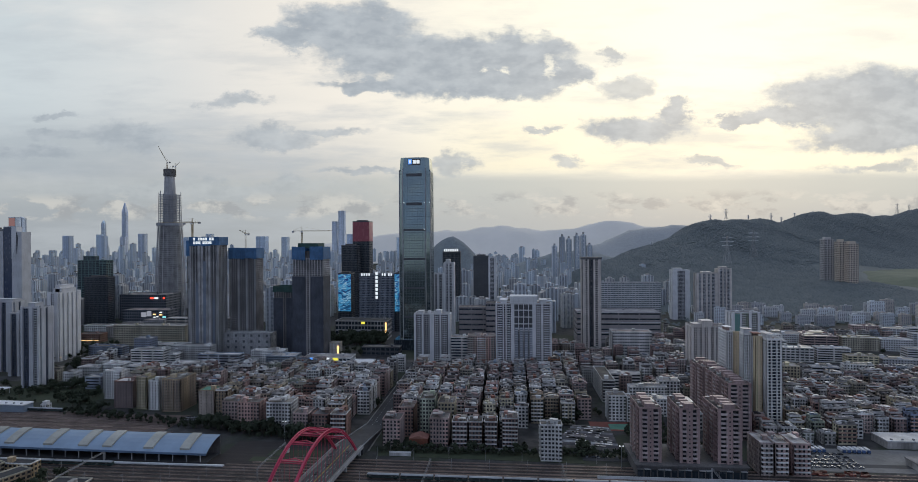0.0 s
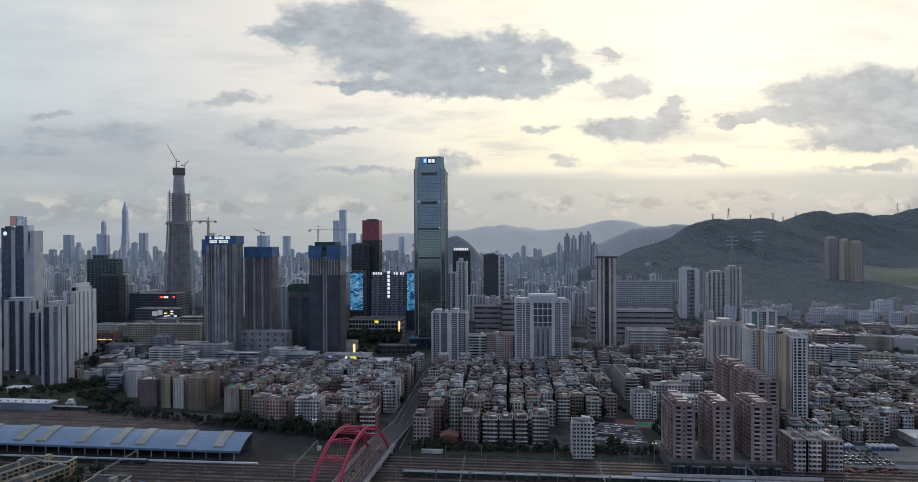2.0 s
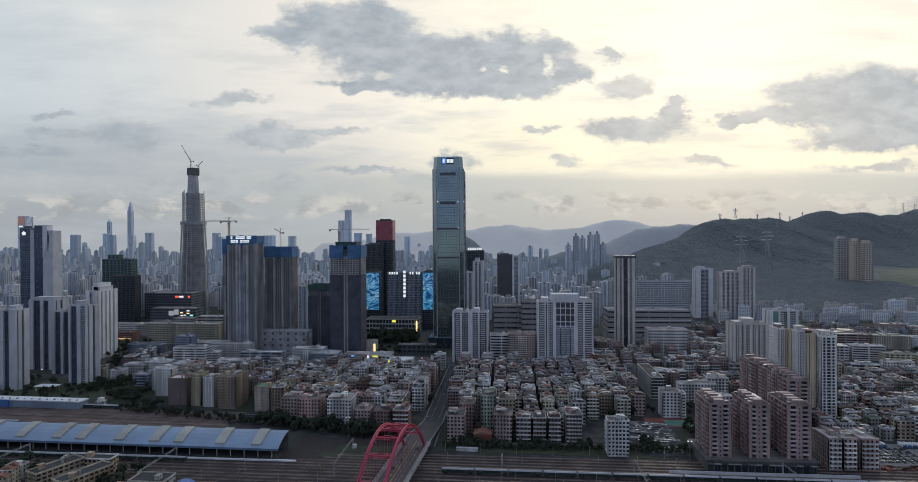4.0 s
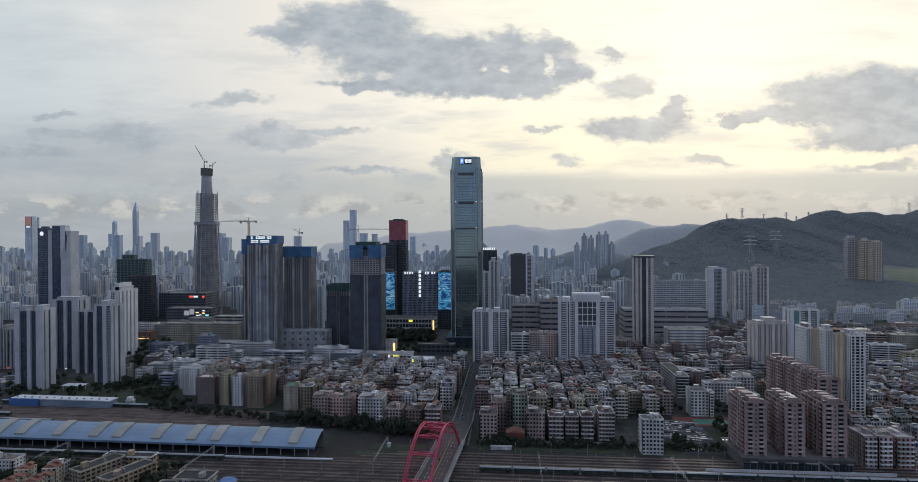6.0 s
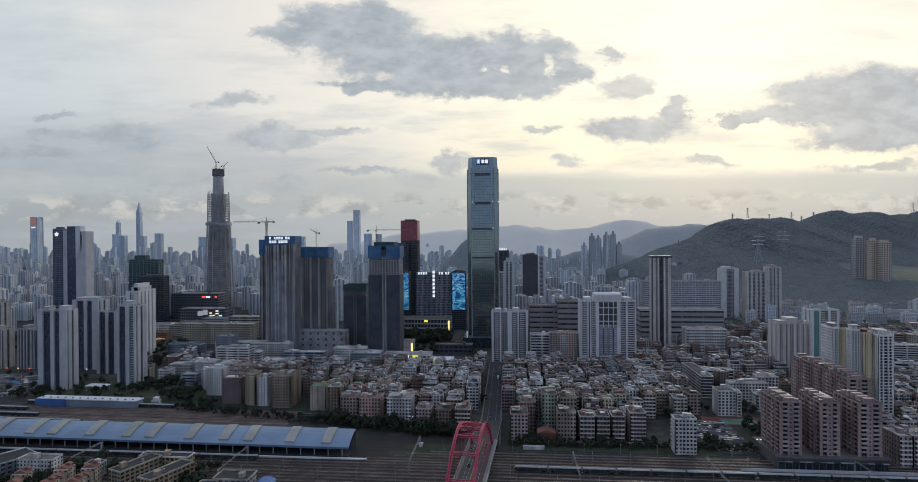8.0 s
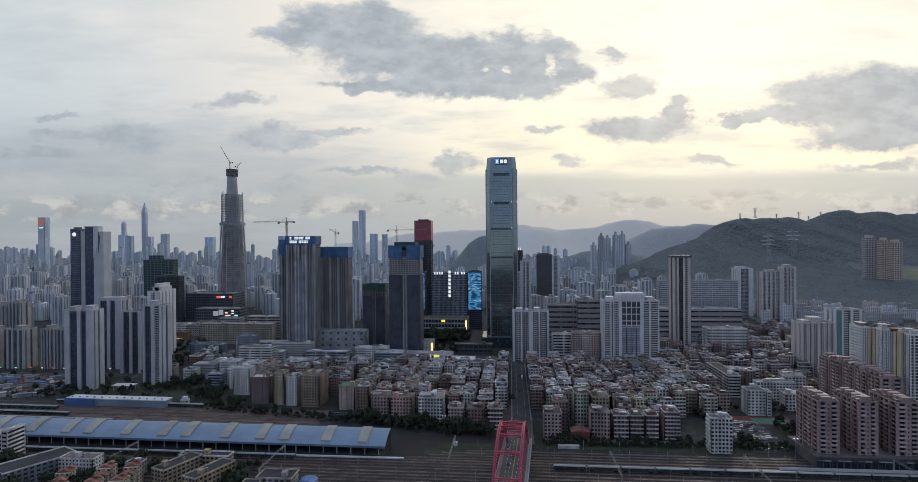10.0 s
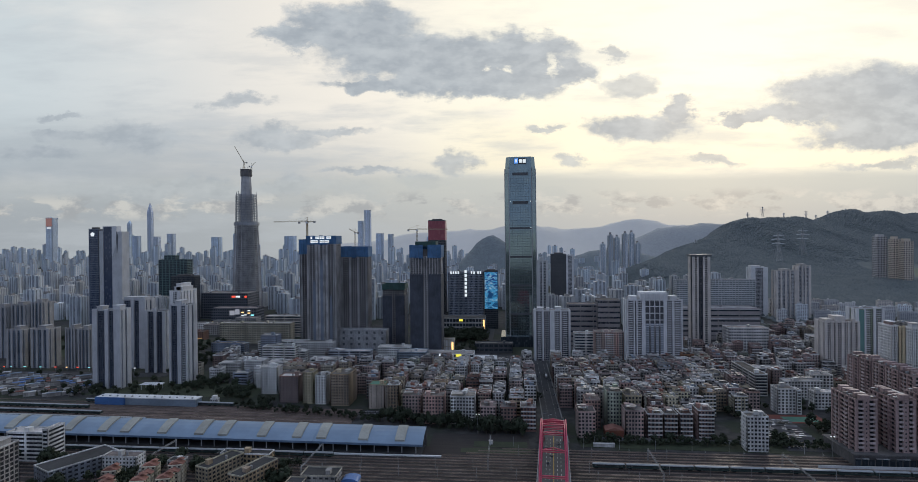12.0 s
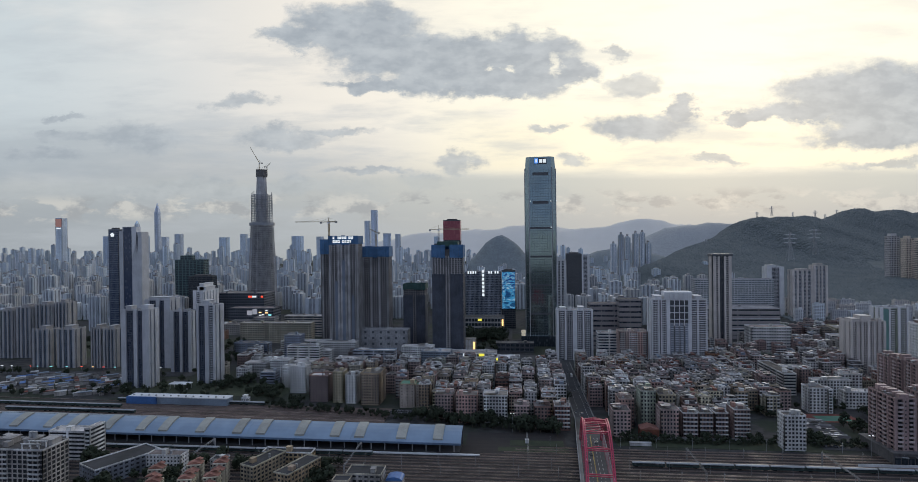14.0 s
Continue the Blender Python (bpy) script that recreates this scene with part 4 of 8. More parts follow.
# ---- red arch bridge ----
def arch_bridge():
    ob = thing("arch_bridge", "red steel twin-arch road bridge over the railway", "bridge", pose(-140.2, 400, 0, 0, 0, -4.17))
    y_mid, half, foot, crown, wide, rib = -7.5, 68.5, 7.0, 44.0, 11.6, 8.72
    y_near, y_far = -160, 70
    part("deck", Geo().box(-wide, wide, y_near, y_far, 6.2, 8.0), asphalt, ob, "dark asphalt bridge deck")
    inside = ob.matrix_basis.inverted()
    street = [inside @ Vector(p) for p in ((-120.5, 545, 0.0), (-140.5, 545, 0.0))]
    g = Geo()
    for low, high in ((-0.3, -0.3), (8.0, 0.22)):
        g.v += [(-wide, y_far, low), (wide, y_far, low), (street[0].x, street[0].y, high), (street[1].x, street[1].y, high)]
    g.f = [(0, 3, 2, 1), (4, 5, 6, 7), (0, 1, 5, 4), (1, 2, 6, 5), (2, 3, 7, 6), (3, 0, 4, 7)]
    part("ramp", g, asphalt, ob, "asphalt ramp down to the street")
    for s in (-1, 1):
        part("walkway", Geo().box(*sorted((s * wide, s * (wide + 0.5))), y_near, y_far, 6.0, 9.1), concrete, ob, "pale concrete parapet")
        part("footway", Geo().box(*sorted((s * (wide - 0.1), s * (wide - 2.3))), y_near, y_far, 8.0, 8.25), paving, ob)
        end = street[0] if s > 0 else street[1]
        part("walkway", Geo().beam((s * wide, y_far, 8.4), (end.x, end.y, 0.9), 0.4, 1.3), concrete, ob, "pale concrete parapet")
    n = 40

    def height(y):
        return foot + (crown - foot) * (1 - ((y - y_mid) / half) ** 2)

    ys = [y_mid - half + 2 * half * k / n for k in range(n + 1)]
    for lean in (1, -1):
        px = -lean * rib
        for off, up in ((-0.5 * lean, 0.6), (-0.5 * lean, -1.2), (0.7 * lean, -0.3)):
            g = Geo()
            for a, b in zip(ys, ys[1:]):
                g.beam((px + off, a, height(a) + up), (px + off, b, height(b) + up), 0.75, 0.75)
            part("arch_rib", g, red_paint, ob, "red tubular arch rib")
        g = Geo()
        for a, b in zip(ys, ys[1:]):
            z = height(a)
            g.beam((px - 0.5 * lean, a, z + 0.6), (px - 0.5 * lean, b, height(b) - 1.2), 0.3)
            g.beam((px - 0.5 * lean, a, z + 0.6), (px + 0.7 * lean, a, z - 0.3), 0.3)
        part("lacing", g, red_paint, ob)
        for k in range(3, n - 2, 2):
            y = ys[k]
            part("hanger", Geo().beam((px, y, 8.0), (px, y, height(y) - 1.0), 0.14), red_paint, ob, "thin red hanger")
    for k in (6, 11, 16, 20, 24, 29, 34):
        y, z = ys[k], height(ys[k]) - 0.4
        g = Geo().beam((-rib, y, z), (rib, y, z), 0.7).beam((-rib, y, z - 1.3), (rib, y, z - 1.3), 0.5)
        if 8 < k < 32:
            g.beam((-rib, y, z), (0, y + 5, z), 0.5).beam((rib, y, z), (0, y + 5, z), 0.5)
        part("cross_brace", g, red_paint, ob)
    g = Geo()
    for k in range(28):
        for lx in (-5.6, -2.8, 2.8, 5.6):
            g.box(lx - 0.1, lx + 0.1, y_near + 4 + 8 * k, y_near + 8 + 8 * k, 8.0, 8.02)
    part("lane_marks", g, road_paint, ob, "broken white lane marks", "stuff")
    part("centre_line", Geo().box(-0.3, -0.1, y_near, y_far, 8.0, 8.02).box(0.1, 0.3, y_near, y_far, 8.0, 8.02), yellow_paint, ob)
    for y in (-100, -55, -10, 35, 68):
        for px in (-9, 9):
            part("pier", Geo().box(px - 1, px + 1, y - 1, y + 1, 0, 6.2), concrete, ob)


arch_bridge()
claim(-132, 510, 26, 80, 0)
claim(-130.5, 640, 20, 330, 0)
claim(-160, 825, 210, 56, 0)
claim(-217, 1120, 27, 560, 0)
claim(-648, 845, 26, 320, 0)

# ---- the tall glass tower ----
def main_tower():
    x, y, w, d, h = -155.0, 925.0, 52.0, 53.0, 318.0
    ob = thing("glass_skyscraper", "tall blue-grey glass skyscraper with chamfered corners and rooftop sign", "skyscraper", pose(x, y, 0))
    a, b, c = w / 2, d, 7.0
    outline = [(-a + c, 0), (a - c, 0), (a, c), (a, b - c), (a - c, b), (-a + c, b), (-a, b - c), (-a, c)]
    floors, step = 66, 4.4
    shaft_top = floors * step

    def ring(geo, z0, z1, grow, top_grow=None):
        k = len(geo.v)
        for z, e in ((z0, grow), (z1, grow if top_grow is None else top_grow)):
            for px, py in outline:
                cx, cy = px, py - b / 2
                r = math.hypot(cx, cy)
                geo.v.append((cx * (1 + e / r), b / 2 + cy * (1 + e / r), z))
        n = len(outline)
        geo.f += [(k + i, k + (i + 1) % n, k + n + (i + 1) % n, k + n + i) for i in range(n)]
        geo.f += [tuple(k + n + i for i in range(n)), tuple(k + i for i in reversed(range(n)))]

    g = Geo()
    ring(g, 0, 296.0, 0)
    part("glass_shaft", g, glass_main, ob, "blue-grey reflective glazing")
    g = Geo()
    ring(g, 296.05, 318.0, -0.8, -2.8)
    part("glass_crown", g, glass_main, ob, "glazed tapering crown")
    g = Geo()
    for k in range(1, floors + 1):
        ring(g, k * step - 0.16, k * step + 0.16, 0.10)
    part("floor_bands", g, frame_metal, ob, "thin metal floor lines", "stuff")
    g = Geo()
    for (px, py), (qx, qy) in zip(outline, outline[1:] + outline[:1]):
        n = max(2, round(math.hypot(qx - px, qy - py) / 2.7))
        for i in range(n):
            fx, fy = px + (qx - px) * i / n, py + (qy - py) * i / n
            g.box(fx - 0.11, fx + 0.11, fy - 0.11, fy + 0.11, 0, 296)
    part("mullions", g, frame_metal, ob, "vertical metal mullions", "stuff")
    for cx in (-a + c, a - c):
        part("corner_fin", Geo().box(cx - 0.7, cx + 0.7, -1.3, 0.4, 0, 300), steel, ob, "pale metal corner fin")
    for cx in (-a, a):
        part("corner_fin", Geo().box(cx - 0.6, cx + 0.6, c - 0.7, c + 0.7, 0, 298), steel, ob, "pale metal corner fin")
    for z in (241.0, 289.0):
        part("refuge_louvre", Geo().box(-13.0, 13.0, -0.35, 0.1, z - 2.3, z + 2.3), tower_dark, ob, "dark louvred refuge floor")
    for z in (54, 102, 150, 198):
        part("refuge_louvre", Geo().box(-a + c + 1, a - c - 1, -0.3, 0.1, z - 1.6, z + 1.6), tower_dark, ob, "dark louvred refuge floor")
    for px, z in ((-17, 243), (17, 243), (a, 243), (17, 199)):
        part("beacon", Geo().box(px - 0.7, px + 0.7, -1.9, -0.6, z - 0.7, z + 0.7), sign_white, ob, "white warning light")
    board = part("rooftop_sign", Geo().box(-10.5, 10.5, 0.3, 0.9, 305.5, 315.5), tower_dark, ob, "lit rooftop sign")
    part("sign_mark", Geo().box(-9.6, -3.6, -0.2, 0.35, 306.5, 314.8), sign_blue, board, "blue lit square mark")
    part("sign_mark", Geo().box(-8.0, -5.2, -0.5, -0.1, 308.2, 313.2), sign_white, board, "white lit stroke")
    part("sign_mark", Geo().box(-1.6, 3.2, -0.2, 0.35, 307.6, 313.4), sign_white, board, "white lit stroke")
    part("sign_mark", Geo().box(4.4, 9.4, -0.2, 0.35, 307.6, 313.4), sign_white, board, "white lit stroke")
    part("podium", Geo().box(-a - 8, a + 6, -6, b + 8, 0, 17), glass_office, ob, "dark glazed podium")
    claim(x, y + b / 2, w + 18, d + 20)


main_tower()


# ---- supertall under construction ----
def cone_tower():
    x, y = -818.0, 1307.0
    ob = thing("unfinished_skyscraper", "tapering concrete skyscraper under construction with bare steel ring frames", "skyscraper", pose(x, y, 0))

    def radius(z):
        return 34.0 - 4.8 * z / 221.0 if z < 221 else 25.5 - 1.2 * (z - 221) / 70

    g = Geo().tube(0, 0, 0, 296, 17.5, 14.5, 14)
    part("core", g, site_concrete, ob, "bare grey concrete core")
    part("core_head", Geo().tube(0, 0, 296, 342, 13.2, 11.2, 12), site_concrete, ob, "narrow concrete core above the frame")
    part("climbing_form", Geo().tube(0, 0, 339, 356, 14.0, 14.0, 8), dark_concrete, ob, "dark climbing formwork collar")
    for k in range(7):
        part("form_mast", Geo().box(-13 + 4.2 * k, -12.6 + 4.2 * k, -2, -1.6, 356, 361 + (k % 3) * 2), pale_steel, ob)
    bands = Geo()
    for k in range(46):
        z = 6 + k * 4.7
        bands.tube(0, 0, z, z + 1.25, radius(z), radius(z + 1.25), 18)
    part("floor_ring", bands, site_concrete, ob, "stacked concrete floor edges", "stuff")
    inner = Geo().tube(0, 0, 0, 221, radius(0) - 3.0, radius(221) - 3.0, 18)
    part("dark_interior", inner, concrete, ob, "shaded bare storeys")
    for i in range(18):
        t = 2 * math.pi * (i + 0.5) / 18
        p = [(radius(z) * math.cos(t) * 1.01, radius(z) * math.sin(t) * 1.01, z) for z in (0, 110, 221)]
        part("column", Geo().beam(p[0], p[1], 1.2).beam(p[1], p[2], 1.2), site_concrete, ob)
    for i in range(9):
        t0, t1 = 2 * math.pi * i / 9, 2 * math.pi * (i + 1) / 9
        g = Geo()
        for z0, z1 in ((0, 55), (55, 0)):
            g.beam((radius(z0) * 1.02 * math.cos(t0), radius(z0) * 1.02 * math.sin(t0), z0), (radius(z1) * 1.02 * math.cos(t1), radius(z1) * 1.02 * math.sin(t1), z1), 1.1)
        part("brace", g, tower_white, ob, "pale diagonal steel brace")
    part("edge_platform", Geo().tube(0, 0, 219, 226, 30.0, 30.0, 18), pale_steel, ob, "grey working platform ring")
    for k in range(17):
        z = 228 + k * 4.1
        g = Geo()
        r = radius(z)
        for i in range(16):
            t0, t1 = 2 * math.pi * i / 16, 2 * math.pi * (i + 1) / 16
            g.beam((r * math.cos(t0), r * math.sin(t0), z), (r * math.cos(t1), r * math.sin(t1), z), 0.8)
            if i % 2:
                g.beam((r * math.cos(t0), r * math.sin(t0), z), (14 * math.cos(t0), 14 * math.sin(t0), z), 0.7)
        part("steel_ring", g, pale_steel, ob, "open steel ring beam")
    for i in range(16):
        t = 2 * math.pi * i / 16
        top = 294 + 4 * (i % 3)
        part("steel_post", Geo().beam((radius(226) * math.cos(t), radius(226) * math.sin(t), 226), (radius(290) * math.cos(t), radius(290) * math.sin(t), top), 0.9), pale_steel, ob)
    claim(x, y, 80, 80)


cone_tower()


def tower_crane(x, y, base, high, jib, back, turn, luff=0.0, label="yellow-brown lattice tower crane over a building site"):
    ob = thing("tower_crane", label, "crane", pose(x, y, base, 0, 0, turn), "tower cranes")
    s = 0.9
    g = Geo()
    for cx in (-s, s):
        for cy in (-s, s):
            g.beam((cx, cy, 0), (cx, cy, high), 0.35)
    n = max(3, int(high / 3))
    for k in range(n):
        a, b = high * k / n, high * (k + 1) / n
        g.beam((-s, -s, a), (s, -s, b), 0.22).beam((-s, s, b), (s, s, a), 0.22).beam((-s, -s, a), (-s, s, b), 0.22).beam((s, -s, b), (s, s, a), 0.22)
    part("mast", g, crane_paint, ob)
    part("cab", Geo().box(-1.4, 1.4, -2.6, 0.4, high, high + 2.6), white_paint, ob)
    up = math.tan(radians(luff))
    g = Geo()
    tip = (jib, 0, high + 2 + jib * up)
    g.beam((0, -0.7, high + 2), (tip[0], -0.4, tip[2]), 0.4).beam((0, 0.7, high + 2), (tip[0], 0.4, tip[2]), 0.4).beam((0, 0, high + 3.6), (tip[0], 0, tip[2] + 1), 0.4)
    m = int(jib / 2.5)
    for k in range(m):
        a, b = k / m, (k + 0.5) / m
        za, zb = high + 2 + jib * a * up, high + 3.4 + jib * b * up
        g.beam((jib * a, -0.6, za), (jib * b, 0, zb), 0.18).beam((jib * a, 0.6, za), (jib * b, 0, zb), 0.18)
    part("jib", g, crane_paint, ob)
    part("counter_jib", Geo().beam((0, 0, high + 2.4), (-back, 0, high + 2.4), 1.2, 0.8), crane_paint, ob)
    part("counterweight", Geo().box(-back, -back + 3, -1.1, 1.1, high - 0.2, high + 2.4), concrete, ob, "grey concrete counterweight")
    g = Geo().beam((0, 0, high), (0, 0, high + 9), 0.5)
    g.beam((0, 0, high + 9), (jib * 0.6, 0, high + 3.6 + jib * 0.6 * up), 0.14).beam((0, 0, high + 9), (-back + 1, 0, high + 2.8), 0.14)
    part("tie_head", g, crane_paint, ob)


tower_crane(-820, 1300, 356, 14, 25, 9, 172, 58)
tower_crane(-806, 1312, 340, 22, 9, 7, 20, 48)


# ---- concrete towers under construction ----
def raw_tower(x, y, w, d, h, screen, sheath, seed, label, netted=0.0, bay=4.2, sign=False, open_top=0, dark=True, ribs=()):
    rng = random.Random(seed)
    ob = thing("unfinished_tower", label, "tower block", pose(x, y, 0), "towers under construction")
    wall, hollow = Geo(), Geo()
    storeys(wall, hollow, -w / 2, w / 2, 0, d, 0, h - screen + 2, 3.1, bay, 0.28, 0.30, 0.9)
    part("concrete_frame", wall, raw_concrete if dark else frame_concrete, ob, "bare concrete floors and columns")
    # solid core painted dark, standing in for shade between the bare floors
    part("inner_core", hollow, open_storey_shade, ob, "core painted dark for the shade inside unglazed storeys")
    for f in ribs:
        a = -w / 2 + f * w
        part("wall_rib", Geo().box(a, a + 2.6, -1.0, 0.5, 0, h - screen + 1), frame_concrete if not dark else concrete, ob, "plain concrete wall rib")
    if netted:
        g = Geo()
        for k, (a, b) in enumerate(((-w / 2, -w * 0.08), (w * 0.1, w / 2))):
            g.box(a - 0.3, b + 0.3, -0.9, -0.6, 0, h * netted)
        g.box(w / 2 + 0.4, w / 2 + 0.7, -0.4, d + 0.3, 0, h * netted - 0.1)
        g.box(-w / 2 - 0.7, -w / 2 - 0.4, -0.4, d + 0.3, 0, h * netted - 0.1)
        part("safety_net", g, net_dark, ob, "dark protective netting over the facade")
    panels = max(3, int(w / 6))
    for k in range(panels):
        a, b = -w / 2 - 1 + k * (w + 2) / panels, -w / 2 - 1 + (k + 1) * (w + 2) / panels
        if open_top and abs((a + b) / 2) < w * 0.12:
            continue
        z0 = h - screen + rng.uniform(-1.5, 0.4)
        part("screen_panel", Geo().box(a, b - 0.15, -1.3, -1.1, z0, h + rng.uniform(-0.8, 0.8)), sheath, ob, "blue site screen panel")
    for s in (-1, 1):
        part("screen_panel", Geo().box(s * (w / 2 + 1.1) - 0.1, s * (w / 2 + 1.1) + 0.1, -1.0, d + 1, h - screen, h - 0.3), sheath, ob, "blue site screen panel")
    part("screen_panel", Geo().box(-w / 2 - 1, w / 2 + 1, d + 1.1, d + 1.3, h - screen, h - 0.2), sheath, ob, "blue site screen panel")
    part("top_slab", Geo().box(-w / 2 + 1, w / 2 - 1, 1, d - 1, h - screen + 1, h - screen * 0.35), dark_concrete, ob)
    if open_top:
        part("roof_net", Geo().box(-w * 0.34, w * 0.34, 2, d - 2, h - 2, h + 5.5), green_net, ob, "green netting over the topmost floor")
    if sign:
        for f0, f1, z1 in ((0.20, 0.29, 0.62), (0.42, 0.55, 0.80), (0.78, 0.86, 0.5)):
            part("safety_net", Geo().box(-w / 2 + f0 * w, -w / 2 + f1 * w, -0.55, -0.3, 8, h * z1), slate_blue, ob, "faded blue netting between the ribs")
        for row, z in enumerate((h - 9.0, h - 3.2)):
            k, px = 0, -w * 0.36
            while px < w * 0.36:
                wide = (3.4, 2.6, 3.6, 1.8)[(k + row) % 4]
                if (k + 2 * row) % 5 != 3:
                    bar = part("sign_stroke", Geo().box(px, px + wide, -1.9, -1.4, z - 2.0, z + 2.0), sign_white, ob, "lit white sign bar")
                    part("sign_gap", Geo().box(px + 0.5, px + wide - 0.5, -2.0, -1.88, z - 0.4, z + 0.3), tower_dark, bar)
                px += wide + 0.9
                k += 1
    claim(x, y + d / 2, w + 4, d + 4)
    return ob


raw_tower(-467.5, 835, 46.5, 26, 188, 13, blue_net, 3, "grey concrete tower under construction with blue screens and a lit sign", sign=True, dark=False, ribs=(0.0, 0.30, 0.40, 0.56, 0.66, 0.95))
raw_tower(-507, 872, 20, 18, 183, 24, blue_net, 4, "slim grey concrete tower under construction with blue screens", ribs=(0.1, 0.8))
raw_tower(-428, 880, 45, 26, 170, 17, blue_net, 5, "dark concrete tower under construction with blue screens", bay=3.4, ribs=(0.02, 0.32, 0.62, 0.93))
raw_tower(-302.5, 832, 47, 32, 172, 19, blue_net, 6, "dark netted tower under construction with blue screens on top", netted=0.74, open_top=1, dark=False)
raw_tower(-367, 900, 36, 26, 107, 9, green_net, 7, "dark half-built block wrapped in green netting", netted=0.82)
tower_crane(-496, 850, 181, 27, 12, 14, 0)
tower_crane(-496, 852, 181, 28, 60, 14, 172)
tower_crane(-430, 895, 165, 26, 10, 6, 200, 30)
tower_crane(-318, 850, 165, 29, 48, 15, 4)


# ---- offices ----
def glass_block(name, label, x, y, w, d, h, glass=None, frame_mat=None, floor=4.0, bay=3.0, seed=1, crown=None, category="office tower", turn=0.0, fins=0.16, claimed=True):
    ob = thing(name, label, category, pose(x, y, 0, 0, 0, turn))
    wall, panes = Geo(), Geo()
    storeys(wall, panes, -w / 2, w / 2, 0, d, 0, h, floor, bay, fins, 0.22, 0.18)
    part("frame", wall, frame_mat or tower_dark, ob, "thin metal curtain-wall frame")
    part("glazing", panes, glass or glass_office, ob, "dark reflective glazing")
    finish_flat_roof(ob, -w / 2, w / 2, 0, d, h, roof_felt, frame_mat or tower_dark, 2.0)
    part("plant_room", Geo().box(-w * 0.3, w * 0.3, d * 0.25, d * 0.75, h + 0.08, h + 5), dark_concrete, ob)
    if crown:
        part("crown_band", Geo().box(-w / 2 - 0.25, w / 2 + 0.25, -0.25, d + 0.25, h - crown[0], h - 0.4), crown[1], ob, crown[2])
    if claimed:
        claim(x, y + d / 2, w, d)
    return ob


glass_block("office_tower", "dark office tower with a red glazed crown", -350, 1322, 40, 34, 224.5, crown=(46, red_curtain_wall, "deep red glazed crown"))
glass_block("office_tower", "plain dark blue-grey office tower", -369, 1290, 38, 26, 168)
slab_hotel = block("hotel_slab", "white-framed slab building with tall lit roof letters", "apartment block", -263.5, 1114, 72, 24, 113, blue_grey, glass_tower, 3.4, 2.6, 0.30, 0.30, seed=3)
for k, z in enumerate(range(64, 116, 8)):
    part("sign_stroke", Geo().box(-2.4, 2.4, -0.9, -0.4, z, z + 5.6), sign_white, slab_hotel, "lit white sign bar")
for px in (-30, -25, -20, -15, 12, 17, 25, 30):
    part("sign_stroke", Geo().box(px - 1.4, px + 1.4, -0.9, -0.4, 110, 115), sign_white, slab_hotel, "lit white sign bar")
for px, w in ((-326, 27), (-212, 27)):
    ob = glass_block("display_building", "building with a full-height blue light-display facade", px, 1104, w, 24, 114, category="office block")
    g = Geo().box(-w / 2 + 0.6, w / 2 - 0.6, -0.9, -0.5, 40, 114)
    part("display_panel", g, led_wall, ob, "glowing blue swirling light display")
glass_block("office_tower", "dark office tower with lit rooftop letters", -132, 1300, 40, 26, 152)
ob = thing("rooftop_sign", "row of lit white bars on a dark tower roof", "sign", pose(-132, 1300.4, 152.07))
for k in range(8):
    part("sign_stroke", Geo().box(-16.5 + 4.2 * k, -13.6 + 4.2 * k, 0, 0.6, 2.1, 8), sign_white, ob)
part("sign_frame", Geo().box(-17, 17, 0.7, 1.0, 0, 7.6), steel, ob)
glass_block("office_tower", "windowless-looking dark slab tower with pale side strip", -63, 1288, 34, 24, 142, glass=tower_dark, floor=3.2, bay=2.2)
striped("grey apartment tower beside a dark slab", -37.3, 1288, 17, 24, 140, ((0.0, 0.2), (0.75, 1.0)), seed=5)
glass_block("office_tower", "dark blue office tower with a white pentagon mark", -979, 1000, 20, 14, 205, glass=glass_navy, frame_mat=slate_blue, floor=4.4, bay=2.4)
pent = thing("office_tower", "pale stone office tower with folded dark glass slots", "office tower", pose(-935, 988, 0))
part("stone_wall", Geo().box(-23, -15, 0, 21, 0, 203), tower_grey, pent, "pale ribbed stone wall")
part("stone_wall", Geo().box(3, 23, 0, 21, 0, 201), tower_grey, pent, "pale ribbed stone wall")
part("glass_slot", Geo().box(-15, 3, 1.5, 20.5, 0, 210), glass_navy, pent, "dark glass slot")
part("fold", Geo().prism([(3, 211), (13, 211), (13, 186), (9, 168), (3, 150)], -0.6, 12), tower_white, pent, "folded stone fin")
part("fold", Geo().prism([(13, 201.2), (16, 190), (13.5, 160), (12.4, 186)], -0.9, 2), tower_dark, pent, "narrow dark fold")
part("crown_wall", Geo().box(-23.2, 3.2, 10, 21, 203, 211.5), tower_grey, pent)
mark = thing("pentagon_mark", "white lit pentagon sign on a dark tower", "sign", pose(-981, 999.5, 196))
g = Geo()
g.prism([(4.4 * math.sin(2 * math.pi * k / 5), 4.4 * math.cos(2 * math.pi * k / 5)) for k in range(5)], 0, 0.6)
part("sign_face", g, sign_white, mark)
claim(-939, 1000, 60, 30)
dg = block("office_block", "dark green glass office block with stepped top", "office block", -968, 1240, 72, 22, 137, teal_frame, glass_office, 4.0, 9.0, 0.2, 0.25, wings=((-24, 4, 3, 18, 147), (20, 37, -3, 20, 130)), seed=9, tanks=0)
glass_block("office_block", "low dark office block", -889, 1150, 54, 22, 103)
